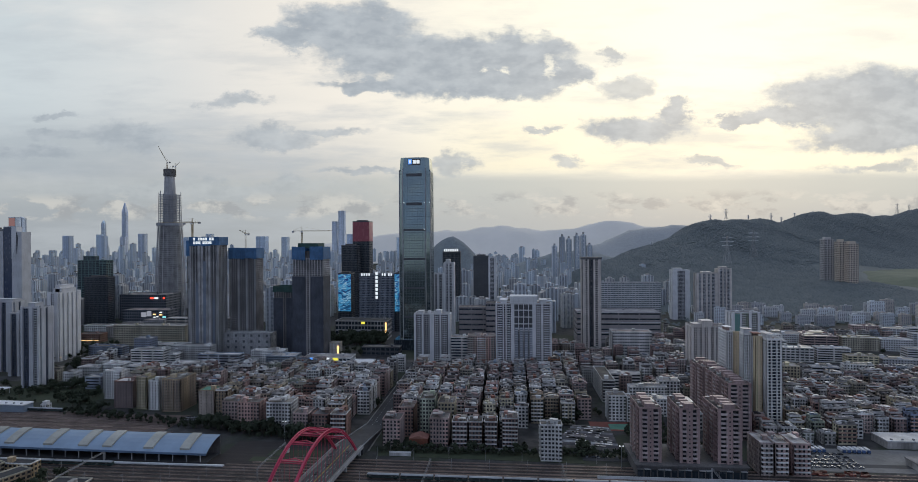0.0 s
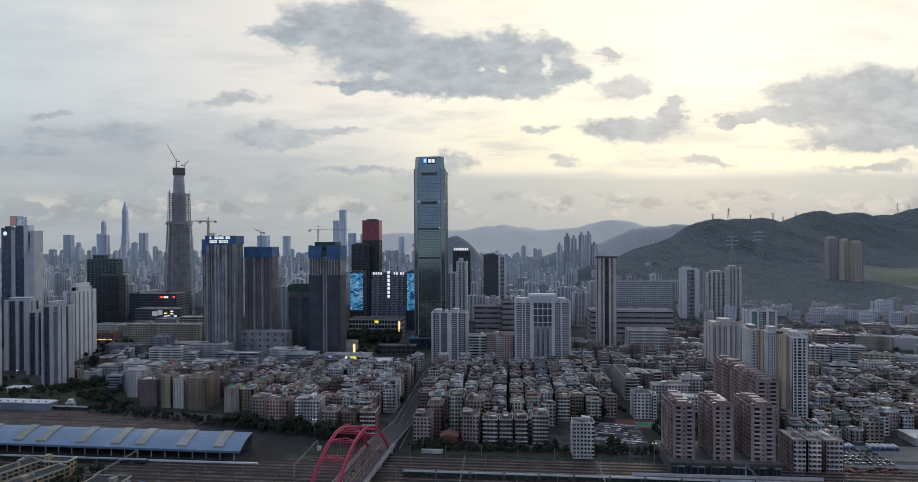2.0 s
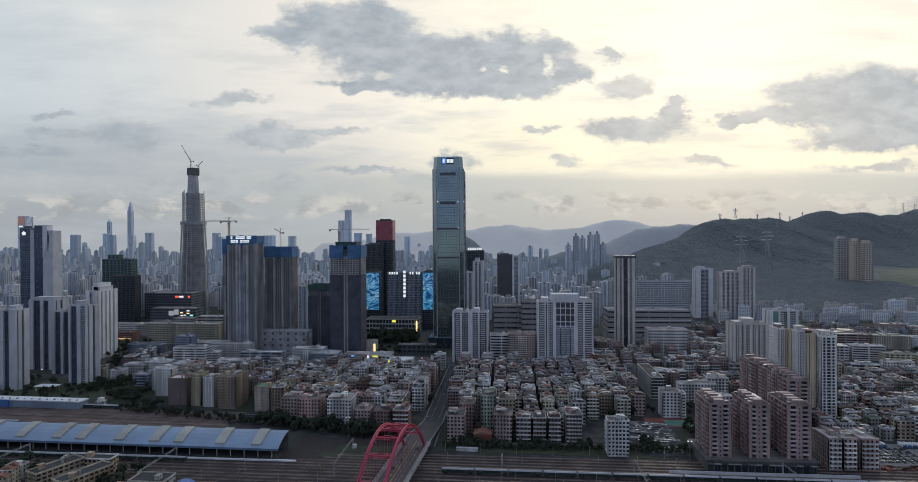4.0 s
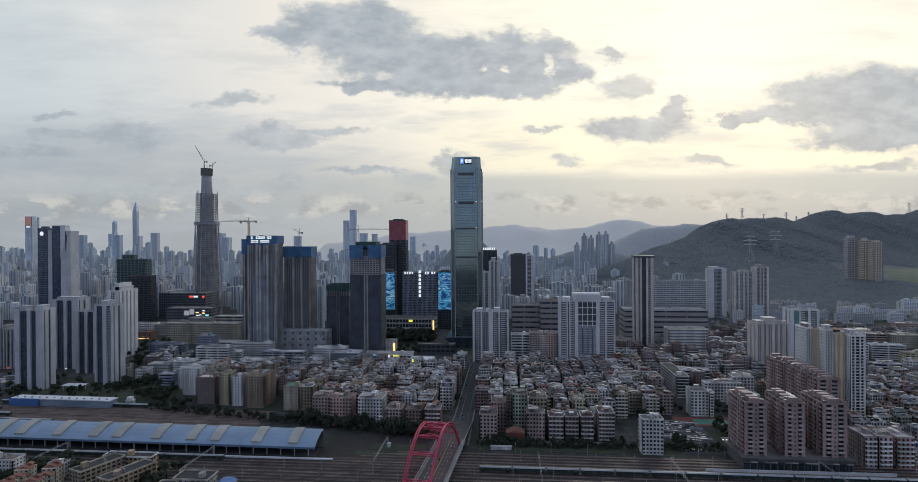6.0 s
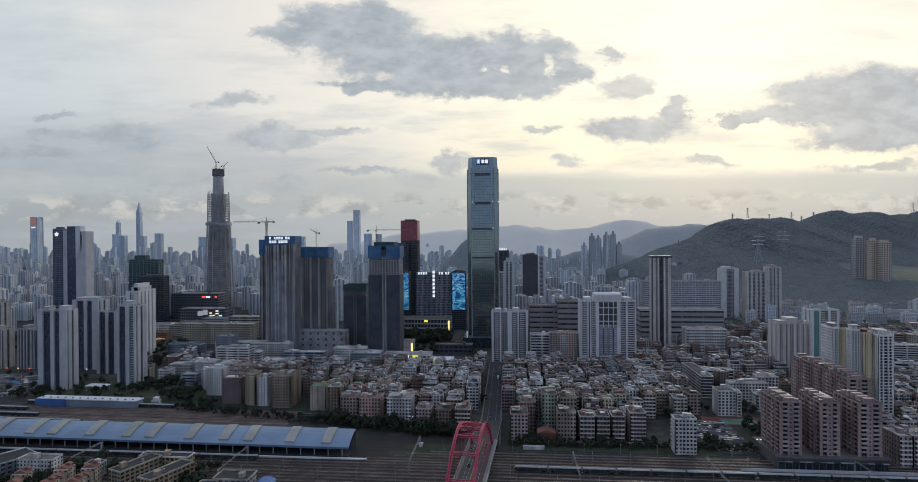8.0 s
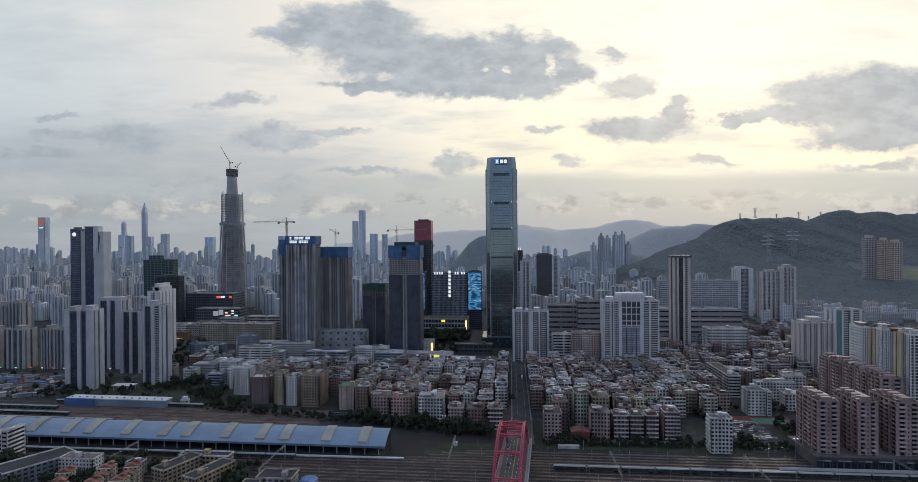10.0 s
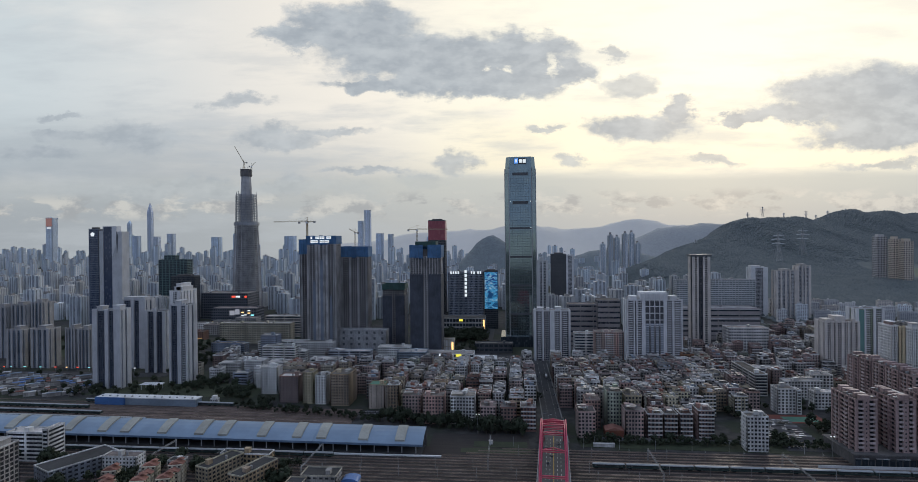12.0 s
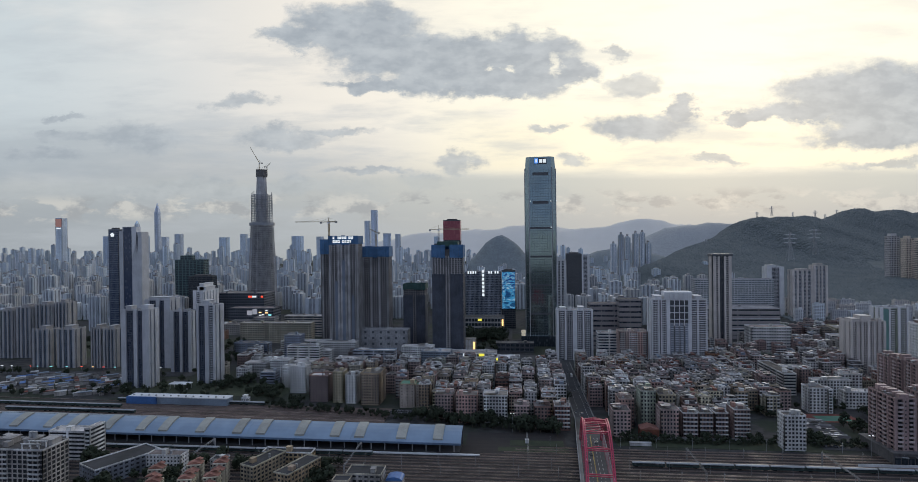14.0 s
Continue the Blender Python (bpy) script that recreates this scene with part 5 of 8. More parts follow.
mall = block("shopping_centre", "wide dark shopping centre with lit signs", "shopping centre", -834, 1225, 112, 60, 59, mall_grey, glass_office, 6, 5, 0.3, 0.4, seed=4, tanks=0, heads=2)
part("sign_face", Geo().box(18, 27, -0.9, -0.3, 50, 54), sign_red, mall, "lit red sign")
part("sign_face", Geo().box(28, 38, -0.9, -0.3, 50, 54), sign_white, mall, "lit white sign")
part("sign_face", Geo().box(49, 54, -0.9, -0.3, 50, 54), sign_red, mall, "lit red sign")
ob = block("shopping_centre", "low mall with bright lit display panels", "shopping centre", -764, 1130, 100, 40, 36, mall_grey, glass_office, 6, 5, 0.3, 0.4, seed=5, tanks=0)
for k, (a, b, mt) in enumerate(((-8, 3, sign_panel), (4, 14, sign_panel), (18, 24, sign_white), (25, 30, sign_white), (18, 24, sign_warm), (32, 38, sign_white), (32, 38, sign_warm), (39, 46, sign_cyan))):
    low, high = ((22, 32), (24, 35), (21, 23), (22, 24), (27, 29), (31, 33.5), (26, 28), (21, 24))[k]
    part("sign_face", Geo().box(a, b, -0.9, -0.3, low, high), mt, ob, "lit sign panel")

# the twin-faced apartment slab with a roof frame
comb = striped("grey-white apartment tower with open roof frame and dark central bays", 19.2, 748, 72, 26, 96, ((0.0, 0.02), (0.12, 0.14), (0.17, 0.19), (0.27, 0.33), (0.66, 0.72), (0.82, 0.85), (0.98, 1.0)), seed=2, body=tower_dim,
               balconies=((0.03, 0.11), (0.20, 0.26), (0.73, 0.81), (0.86, 0.97)), steps=((0.08, 0.2, 5), (0.8, 0.92, 5)))
part("glass_bay", Geo().box(-13, 13, -0.9, 0.2, 66, 95), tower_dark, comb, "dark glazed upper bays")
for px in (-9.6, -3.2, 3.2, 9.6):
    part("glass_bay", Geo().box(px - 1.9, px + 1.9, -0.7, 0.2, 3, 65.8), slate_blue, comb, "dark upright window bay")
    g = Geo()
    for z in range(4, 66, 3):
        g.box(px - 1.95, px + 1.95, -1.1, 0.1, z, z + 0.9)
    part("balcony_stack", g, tower_white, comb, "stack of shallow balcony slabs")
g = Geo()
for cx in (-13, -6.5, 0, 6.5, 13):
    g.box(cx - 0.5, cx + 0.5, -1.9, 0.4, 62, 106)
for z in (70, 79, 88, 97, 105):
    g.box(-17 if z > 90 else -13, 17 if z > 90 else 13, -1.8, 0.4, z, z + 1.1)
part("roof_frame", g, tower_white, comb, "open white concrete roof frame")
part("penthouse", Geo().box(-18, 18, 4, 20, 96.1, 107), tower_white, comb)
striped("grey apartment tower with white vertical strips", -111.5, 815, 52, 22, 73, ((0.0, 0.04), (0.22, 0.26), (0.44, 0.56), (0.72, 0.76), (0.96, 1.0)), seed=6, body=tower_dim, balconies=((0.1, 0.18), (0.58, 0.68), (0.8, 0.91)), steps=((0.1, 0.25, 4), (0.6, 0.75, 5)))
striped("slim grey apartment tower with white edges", -131, 1046, 20, 22, 117, ((0.0, 0.18), (0.42, 0.58), (0.85, 1.0)), seed=6)
striped("tall slim grey apartment tower with white edges", -112, 1054, 19, 22, 137, ((0.0, 0.2), (0.42, 0.56), (0.8, 1.0)), seed=7, steps=((0.2, 0.6, 7),))
slim = striped("slender dark apartment tower with white vertical strips", 130.0, 905, 29, 20, 149, ((0.02, 0.16), (0.28, 0.36), (0.60, 0.68), (0.84, 0.98)), body=tower_dark, strip_paint=tower_beige, seed=8, balconies=((0.16, 0.28), (0.68, 0.84)), side_strips=1)
part("roof_cap", Geo().box(-16, 16, -1.8, 21, 149.2, 152.6), tower_dark, slim, "dark projecting roof cap")
hotel = block("office_slab", "long grey ribbed office slab on a podium", "office block", 206, 1060, 141, 22, 100, tower_grey, glass_teal, 3.6, 5, 0.1, 0.40, seed=3, tanks=0, heads=2)
block("office_podium", "layered brown-grey podium with strip windows", "office block", 189, 1000, 142, 50, 54, podium_brown, glass_office, 9.0, 40, 0.04, 0.72, seed=3, tanks=0, roof=roof_pale)
for z in (18.4, 36.4, 53.2):
    solid("facade_band", Geo().box(118, 260.2, 999.3, 999.9, z, z + 0.9), tower_white, "thin white band along a podium wall", "trim", kind="structure")
block("office_block", "wide grey block with white floor bands", "office block", -40, 900, 80, 28, 73, podium_brown, glass_tower, 8.0, 20, 0.06, 0.66, seed=13, tanks=0, heads=3, wings=((4, 39, -20, 10, 82),))
block("factory_block", "white workshop with dark strip windows", "office block", 180, 849, 57, 26, 44, white_tile, glass_tower, 4.2, 3.6, 0.3, 0.5, seed=3)
block("apartment_block", "white office with dark window bands", "office block", -66, 790, 32, 20, 44, white_tile, glass_tower, 4.0, 16, 0.1, 0.5, seed=3)
for px in (-46, -28):
    block("apartment_block", "brown-pink apartment block with balconies", "apartment block", px, 766, 20, 26, 50, pink_tile, glass_house, 3.0, 3.2, 0.5, 0.4, seed=px, balconies=((-9, -3, 1.2, "s"), (3, 9, 1.2, "s")))

# white towers by the park
PARK_STRIPS = ((0.03, 0.19), (0.46, 0.57), (0.77, 1.0))
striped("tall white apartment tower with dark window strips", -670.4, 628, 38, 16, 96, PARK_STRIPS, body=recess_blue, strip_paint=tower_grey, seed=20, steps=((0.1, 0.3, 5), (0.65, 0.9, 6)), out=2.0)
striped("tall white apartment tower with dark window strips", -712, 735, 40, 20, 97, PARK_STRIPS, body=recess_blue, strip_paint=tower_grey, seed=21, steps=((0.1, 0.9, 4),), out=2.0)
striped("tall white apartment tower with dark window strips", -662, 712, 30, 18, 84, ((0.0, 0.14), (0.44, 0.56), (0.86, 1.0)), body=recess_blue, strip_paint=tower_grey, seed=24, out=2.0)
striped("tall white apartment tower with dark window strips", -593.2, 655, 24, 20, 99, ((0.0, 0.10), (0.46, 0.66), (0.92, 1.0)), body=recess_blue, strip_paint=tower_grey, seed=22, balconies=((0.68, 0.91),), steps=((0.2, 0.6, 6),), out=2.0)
striped("cream-white apartment slab with stepped top", -688, 800, 17, 44, 103, ((0.0, 0.3), (0.7, 1.0)), body=tower_white, seed=23, steps=((0.1, 0.9, 7), (0.3, 0.7, 12)), side_strips=5)
for k, (x, y, w, h) in enumerate(((-1001, 786, 24, 74), (-974, 790, 24, 79), (-947, 796, 24, 82), (-922, 804, 20, 85), (-890, 729, 25, 54), (-850, 729, 28, 55), (-804, 730, 15, 56), (-784, 731, 18, 55))):
    striped("grey-beige apartment tower with pale vertical strips", x, y, w, 20, h, ((0.0, 0.12), (0.28, 0.38), (0.6, 0.7), (0.88, 1.0)), body=slate_blue, strip_paint=tower_dim, seed=50 + k, steps=((0.3, 0.7, 5),), group="beige apartment towers")

# right-hand towers
def volume(ob, box, h, paint, floor, bay, pier, sill, inset, label):
    """One wing of a tower: framed storeys with a roof of its own."""
    x0, x1, y0, y1 = box
    wall, panes = Geo(), Geo()
    storeys(wall, panes, x0, x1, y0, y1, 0, h, floor, bay, pier, sill, inset)
    part("wall", wall, paint, ob, label)
    part("glazing", panes, glass_tower, ob, "dark recessed window glazing")
    finish_flat_roof(ob, x0, x1, y0, y1, h, roof_felt, paint, 1.4)


ye = thing("apartment_tower", "white and yellow apartment tower with framed glass corner bays", "apartment tower", pose(238, 562, 0))
claim(238, 592, 42, 60)
for box, h, paint, bay, pier, sill, inset, label in (
        ((6.3, 20.6, 0, 22), 84.4, cream_white, 4.8, 0.17, 0.20, 1.5, "white concrete grid frame"),
        ((-0.6, 6.0, 8, 13), 84.9, tower_yellow, 3.3, 0.74, 0.60, 0.3, "plain yellow rendered wall"),
        ((-0.7, 6.0, 13.3, 26), 84.2, cream_white, 2.6, 0.3, 0.36, 0.7, "white balcony frame"),
        ((-8.6, -0.9, 16, 26), 86.8, cream_white, 2.5, 0.22, 0.34, 0.9, "white balcony frame"),
        ((-12.8, -7.4, 26.3, 30), 86.4, tower_yellow, 2.8, 0.74, 0.60, 0.3, "plain yellow rendered wall"),
        ((-19.6, -13.0, 30, 52), 86.9, cream_white, 2.2, 0.24, 0.30, 0.8, "white balcony frame"),
        ((-6.9, 20.0, 26.4, 52), 83.0, cream_white, 3.2, 0.4, 0.4, 0.5, "white rendered wall")):
    volume(ye, box, h, paint, 3.0, bay, pier, sill, inset, label)
for k, (x0, x1, y0, y1, z, h) in enumerate(((8, 13, 6, 13, 84.6, 5), (0.4, 4.6, 14, 22, 84.4, 4), (-7.5, -2.6, 18, 25, 87.0, 5), (-18, -14.4, 36, 45, 87.1, 4))):
    part("roof_house", Geo().box(x0, x1, y0, y1, z, z + h), (tower_white, brown_brick)[k % 2], ye)
    part("pergola", Geo().box(x0 - 1.4, x1 + 1.6, y0 - 3, y1, z + h + 0.02, z + h + 0.5), (tower_beige, clay_roof, tower_beige, tower_white)[k], ye, "flat roof canopy")
g = Geo()
for px in (6.8, 10.4, 14.0, 17.4, 20.2):
    g.box(px - 0.3, px + 0.3, 0.0, 0.6, 85.9, 89.0).box(px - 0.3, px + 0.3, 6.4, 7.0, 85.9, 89.0)
g.box(6.4, 20.6, 0.0, 0.6, 89.0, 89.6).box(6.4, 20.6, 6.4, 7.0, 89.0, 89.6)
part("roof_frame", g, cream_white, ye, "open white concrete roof frame")
striped("beige-pink apartment tower with white window bays", 251.5, 740, 42, 24, 69, ((0.0, 0.06), (0.16, 0.22), (0.30, 0.35), (0.48, 0.54), (0.65, 0.7), (0.78, 0.84), (0.94, 1.0)), body=tower_beige, strip_paint=tower_beige, seed=62, steps=((0.35, 0.65, 7), (0.1, 0.3, 3)), balconies=((0.36, 0.47), (0.55, 0.64)))
green = striped("white and green apartment tower", 320.5, 800, 37, 22, 79, ((0.0, 0.1), (0.3, 0.36), (0.62, 0.7), (0.92, 1.0)), body=pale_green, seed=63, balconies=((0.38, 0.5), (0.72, 0.9)))
part("wall_strip", Geo().box(-14.4, -7.6, -1.0, 0.6, 0, 78), teal_panel, green, "teal green wall panel")
striped("white apartment tower with a glazed upper panel", 383, 1300, 37, 24, 109, ((0.0, 0.28), (0.74, 1.0)), seed=64, steps=((0.1, 0.6, 5),))
striped("pale blue-grey apartment tower with vertical ribs", 433, 1280, 45, 22, 103, ((0.0, 0.08), (0.2, 0.28), (0.42, 0.5), (0.62, 0.7), (0.85, 1.0)), body=tower_grey, strip_paint=tower_beige, seed=65, steps=((0.3, 0.7, 4),))
striped("pale apartment tower with vertical ribs", 471.5, 1284, 28, 22, 113, ((0.0, 0.1), (0.3, 0.4), (0.55, 0.65), (0.85, 1.0)), body=tower_grey, strip_paint=tower_beige, seed=66, steps=((0.2, 0.7, 5),))

# pink slabs beside the railway
def balcony_slab(x, y, w, d, h, paint, label, base=0.0, floor=2.8, bays=5, seed=1, group="", single=True):
    """A tiled slab block: solid piers, dark recessed bays and a balcony on every floor of each bay."""
    ob = thing("apartment_block", label, "apartment block", pose(x, y, base), group)
    rng = random.Random(seed)
    count = round(h / floor)
    step = h / count
    panes = Geo().box(-w / 2 + 1.3, w / 2 - 1.3, 1.3, d - 1.3, 0, h - 0.2)
    wall = Geo()
    for i in range(count + 1):
        wall.box(-w / 2 + 1.2, w / 2 - 1.2, 1.2, d - 1.2, max(0, i * step - 0.2), min(h, i * step + 0.55))
    for x0, x1 in ((-w / 2, -w / 2 + 2.3), (-2.3, 2.3), (w / 2 - 2.3, w / 2)):
        wall.box(x0, x1, 0, 1.6, 0, h + 0.05).box(x0, x1, d - 1.6, d, 0, h + 0.05)
    deep = d / bays
    for s in (-1, 1):
        for k in range(bays):
            out = 0.9 * (k % 2)
            wall.box(*sorted((s * (w / 2 - 1.6), s * (w / 2 + out))), k * deep + (1.65 if k == 0 else 0), k * deep + 1.7, 0, h + 0.04)
    part("wall", wall, paint, ob)
    for i in range(count):
        panes.box(-0.5, 0.5, -0.03, 0.3, i * step + 0.95, i * step + 2.1)
        for s in (-1, 1):
            panes.box(*sorted((s * (w / 2 + 0.03), s * (w / 2 - 0.3))), 0.5, 1.3, i * step + 0.95, i * step + 2.0)
    part("glazing", panes, glass_house, ob, "dark glazing of windows and balcony doors")
    for x0, x1 in ((-w / 2 + 2.2, -2.2), (2.2, w / 2 - 2.2)):
        shape = Geo().box(x0, x1, -1.1, 1.25, -0.15, 0.0).box(x0, x1, -1.1, -0.92, 0.0, 1.55).box(x0, x0 + 0.18, -0.92, -0.02, 0.0, 1.55).box(x1 - 0.18, x1, -0.92, -0.02, 0.0, 1.55)
        first = part("balcony", shape, balcony_pale, ob, "pale balcony with a solid parapet")
        first.location.z = step
        for i in range(2, count):
            twin = new("balcony", first.data)
            twin.parent, twin.location.z = ob, i * step
    for s, face in ((-1, "w"), (1, "e")):
        for k in range(bays):
            g = Geo()
            balcony_stack(g, k * deep + 1.7, min(d - 1.7, (k + 1) * deep) - (0.0 if k % 2 else 0.4), s * (w / 2 - 1.3), 2.0 + 0.9 * (k % 2), 0, h, step, face, 1.5)
            part("balcony_stack", g, balcony_pale if k % 2 else paint, ob, "stack of balconies with solid parapets")
    finish_flat_roof(ob, -w / 2, w / 2, 0, d, h, roof_felt, paint, 1.2)
    for k in range(bays):
        a = k * deep + rng.uniform(1, 2)
        z = h + 0.08
        g = Geo().box(-w * 0.22, w * 0.22, a, a + 4.2, z, z + rng.uniform(2.6, 5.2))
        part("stair_head", g, paint, ob)
        side = rng.choice((-1, 1)) * w * 0.36
        g = Geo().box(side - 1.4, side + 1.4, a + 1, a + 3.6, z + 2.2, z + 2.35)
        for px in (side - 1.3, side + 1.2):
            g.box(px, px + 0.12, a + 1.1, a + 1.25, z, z + 2.2).box(px, px + 0.12, a + 3.3, a + 3.45, z, z + 2.2)
        part("roof_frame", g, (tin_mix, roof_pale, roof_felt)[k % 3], ob)
    roof_clutter(ob, rng, -w / 2 + 0.5, w / 2 - 0.5, 0.5, d - 0.5, h + 0.08, paint, 0, 4, 1)
    claim(x, y + d / 2, w + 2, d)
    return ob


for k, (x, w) in enumerate(((108.0, 16.6), (137.3, 15.2), (167.0, 17.8))):
    balcony_slab(x, 446, w, 34, 41, salmon_tile, "pink-brown tiled apartment block with stacked balconies", 9.5, 3.5, 5, 70 + k, "pink apartment blocks")
podium = solid("shop_podium", Geo().box(96.5, 178.5, 442, 486, 0, 8.4).box(95.5, 179.5, 440.5, 487, 8.4, 9.5), dark_concrete, "dark low shop podium under pink blocks", "building", kind="structure")
for k in range(16):
    part("shop_front", Geo().box(97.4 + 5.05 * k, 101.4 + 5.05 * k, 441.6, 442.2, 0.4, 5.6), glass_office, podium, "dark shop glazing")
    part("shop_canopy", Geo().box(97.2 + 5.05 * k, 101.8 + 5.05 * k, 440.2, 442.1, 5.9, 6.3), (tin_mix, tin_pale, tin_dark)[k % 3], podium, "thin shop canopy")
solid("boundary_wall", Geo().box(66, 205, 434.8, 435.2, 0, 2.6), tower_white, "white rendered wall along the railway", "wall", kind="structure")
strip("road", asphalt, "asphalt service road before the shops", "road", 66, 205, 435.6, 440, 0.15)
for k, (x, w) in enumerate(((195.5, 10), (206.5, 10.5), (221, 13))):
    block("apartment_block", "brown-pink block with white balcony bands", "apartment block", x, 450, w, 24, 24.5, pink_tile, glass_house, 3.5, 3.2, 0.5, 0.4, seed=80 + k, awnings=1, roof=roof_pale, balconies=((-w / 2 + 1, w / 2 - 1, 1.5, "s"),))
ob = block("apartment_block", "narrow cream-white tiled block with arched windows", "apartment block", 34, 466, 17.6, 12, 29.5, white_tile, glass_house, 3.4, 2.9, 0.36, 0.38, seed=90, heads=2, tanks=2, balconies=((-8.4, -4.6, 1.2, "s"), (-2.0, 2.0, 0.7, "s"), (4.6, 8.4, 1.2, "s"), (1.5, 5, 1.0, "w"), (7, 11, 1.0, "w")))
for k, (x, h) in enumerate(((206, 50), (205, 51), (204.5, 51.5), (203, 52), (202, 51))):
    balcony_slab(x, 527 + 19.2 * k, 20, 18.6, h, salmon_tile, "pink-brown tiled slab block with banded balconies in a stepped row", 0.0, 3.5, 3, 91 + k, "stepped row of slab blocks")
block("school_block", "long white school wing with open corridors", "school", 110, 640, 14, 70, 24, white_tile, glass_house, 3.4, 20, 0.06, 0.4, seed=93, roof=roof_felt, tanks=0)
block("school_block", "long white school wing with open corridors", "school", 132, 680, 44, 14, 22, white_tile, glass_house, 3.4, 20, 0.06, 0.4, seed=94, roof=roof_pale, tanks=0)
for x, y, w, d, h in ((158, 592, 30, 14, 17), (172, 552, 20, 12, 15), (150, 628, 40, 13, 20), (176, 640, 22, 16, 24)):
    block("school_block", "low white school wing with rows of windows", "school", x, y, w, d, h, white_tile, glass_house, 3.4, 3.4, 0.36, 0.4, seed=int(x), roof=roof_pale, tanks=1, awnings=1)
block("school_block", "white school wing with pink stair tower", "school", 107, 574, 18, 16, 25, white_tile, glass_house, 3.2, 3.4, 0.4, 0.4, seed=95, wings=((9, 14, -1, 12, 24),))

# ---- more single blocks ----
rng = random.Random(11)
block("brick_block", "dark brown brick apartment block", "apartment block", -419.8, 583, 22, 16, 28.5, brown_brick, glass_house, 3.0, 3.2, 0.55, 0.5, seed=101, roof=roof_pale)
block("apartment_block", "yellow-green tiled apartment block with balconies", "apartment block", -396.8, 580, 12, 16, 34, cream_tile, glass_house, 3.0, 3.0, 0.45, 0.45, seed=102, balconies=((-5, 5, 1.2, "s"),), trim=cream_tile)
block("apartment_block", "white apartment block with dark windows", "apartment block", -381.4, 578, 13, 16, 31, white_tile, glass_house, 3.0, 3.0, 0.5, 0.45, seed=103, awnings=2)
block("apartment_block", "beige apartment block with balcony rows", "apartment block", -358.5, 573, 21, 30, 34, beige_tile, glass_house, 3.0, 3.2, 0.4, 0.45, seed=104, awnings=2, balconies=((-9.5, -4, 1.2, "s"), (-2.5, 2.5, 1.2, "s"), (4, 9.5, 1.2, "s"), (3, 13, 1.2, "e"), (17, 27, 1.2, "e")), trim=beige_tile)
block("warehouse_block", "orange-beige block with green flat roof", "building", -316, 566, 17, 18, 25, beige_tile, glass_house, 3.2, 6.0, 0.8, 0.6, seed=105, roof=court_green, wings=((8.5, 13, 2, 14, 24),), tanks=0)
block("apartment_block", "small white office block with plain gable", "office block", -452, 620, 18, 16, 20, white_tile, glass_house, 3.2, 3.4, 0.5, 0.45, seed=106)
block("factory_block", "long yellow-cream workshop block with window bands", "factory", -622, 930, 130, 18, 35, cream_tile, glass_house, 4.0, 4.5, 0.3, 0.5, seed=107, roof=roof_pale, heads=3, tanks=0)
block("factory_block", "long grey office with dark strip windows", "factory", -560, 1000, 150, 24, 38, grey_render, glass_office, 4.6, 20, 0.06, 0.5, seed=108, roof=roof_pale, heads=2, tanks=0)
block("office_block", "blue-grey office block with grid of windows", "office block", -608, 800, 46, 16, 24, blue_grey, glass_house, 3.4, 3.6, 0.35, 0.4, seed=109, tanks=0)
block("site_wall_block", "bare grey concrete podium under construction", "building", -419, 850, 100, 22, 37, concrete, tower_dark, 9, 12, 0.7, 0.6, seed=110, roof=concrete, tanks=0, claimed=True)
for k, (x, y, w, d, h) in enumerate(((-527, 772, 24, 18, 41), (-498, 740, 48, 18, 31), (-470, 800, 62, 16, 26), (-398, 745, 60, 15, 25), (-545, 690, 30, 18, 18), (-470, 690, 46, 18, 20), (-310, 745, 40, 26, 24), (-420, 705, 40, 16, 22), (-480, 640, 14, 20, 24), (-512, 655, 20, 14, 14), (-340, 770, 46, 18, 26), (-540, 730, 30, 14, 15))):
    block("office_block", "white low office block with strip windows", "office block", x, y, w, d, h, white_tile if k % 3 else blue_grey, glass_house, 3.4, 14 if k % 2 else 3.4, 0.12 if k % 2 else 0.35, 0.5, seed=120 + k, roof=roof_pale, tanks=1, awnings=1)
ob = block("car_showroom", "low showroom with bright lit signs", "shop", -262, 795, 70, 28, 12, white_tile, glass_office, 6, 6, 0.2, 0.5, seed=130, roof=roof_pale, tanks=0)
for a, b, mt in ((-30, -18, sign_blue), (-16, 4, sign_white), (9, 17, sign_yellow)):
    part("sign_face", Geo().box(a, b, -0.8, -0.2, 8.8, 12.4), mt, ob, "lit sign panel")
ob = block("fast_food_hall", "low white-roofed hall with small lit signs", "shop", -215, 782, 44, 26, 8, white_tile, glass_office, 4, 6, 0.2, 0.5, seed=131, roof=white_paint, tanks=0)
part("sign_face", Geo().box(-12, -4, -0.8, -0.2, 5.6, 9.4), sign_yellow, ob, "lit yellow sign panel")
ob = block("lantern_pavilion", "small glowing slatted pavilion", "building", -272, 858, 20, 14, 22, cream_tile, tower_white, 11, 2.2, 0.35, 0.1, seed=132, tanks=0, heads=0)
part("sign_face", Geo().box(6, 9, -0.9, -0.3, 3, 18), sign_warm, ob, "warm lit panel")
ob = block("shopping_centre", "dark mall with pale floor bands and small lit signs behind trees", "shopping centre", -268, 1010, 96, 40, 34, tower_dim, glass_office, 8.5, 6, 0.15, 0.35, seed=134, tanks=0, roof=roof_felt)
part("sign_face", Geo().box(0, 7, -0.8, -0.2, 29, 33), sign_yellow, ob, "lit yellow sign panel")
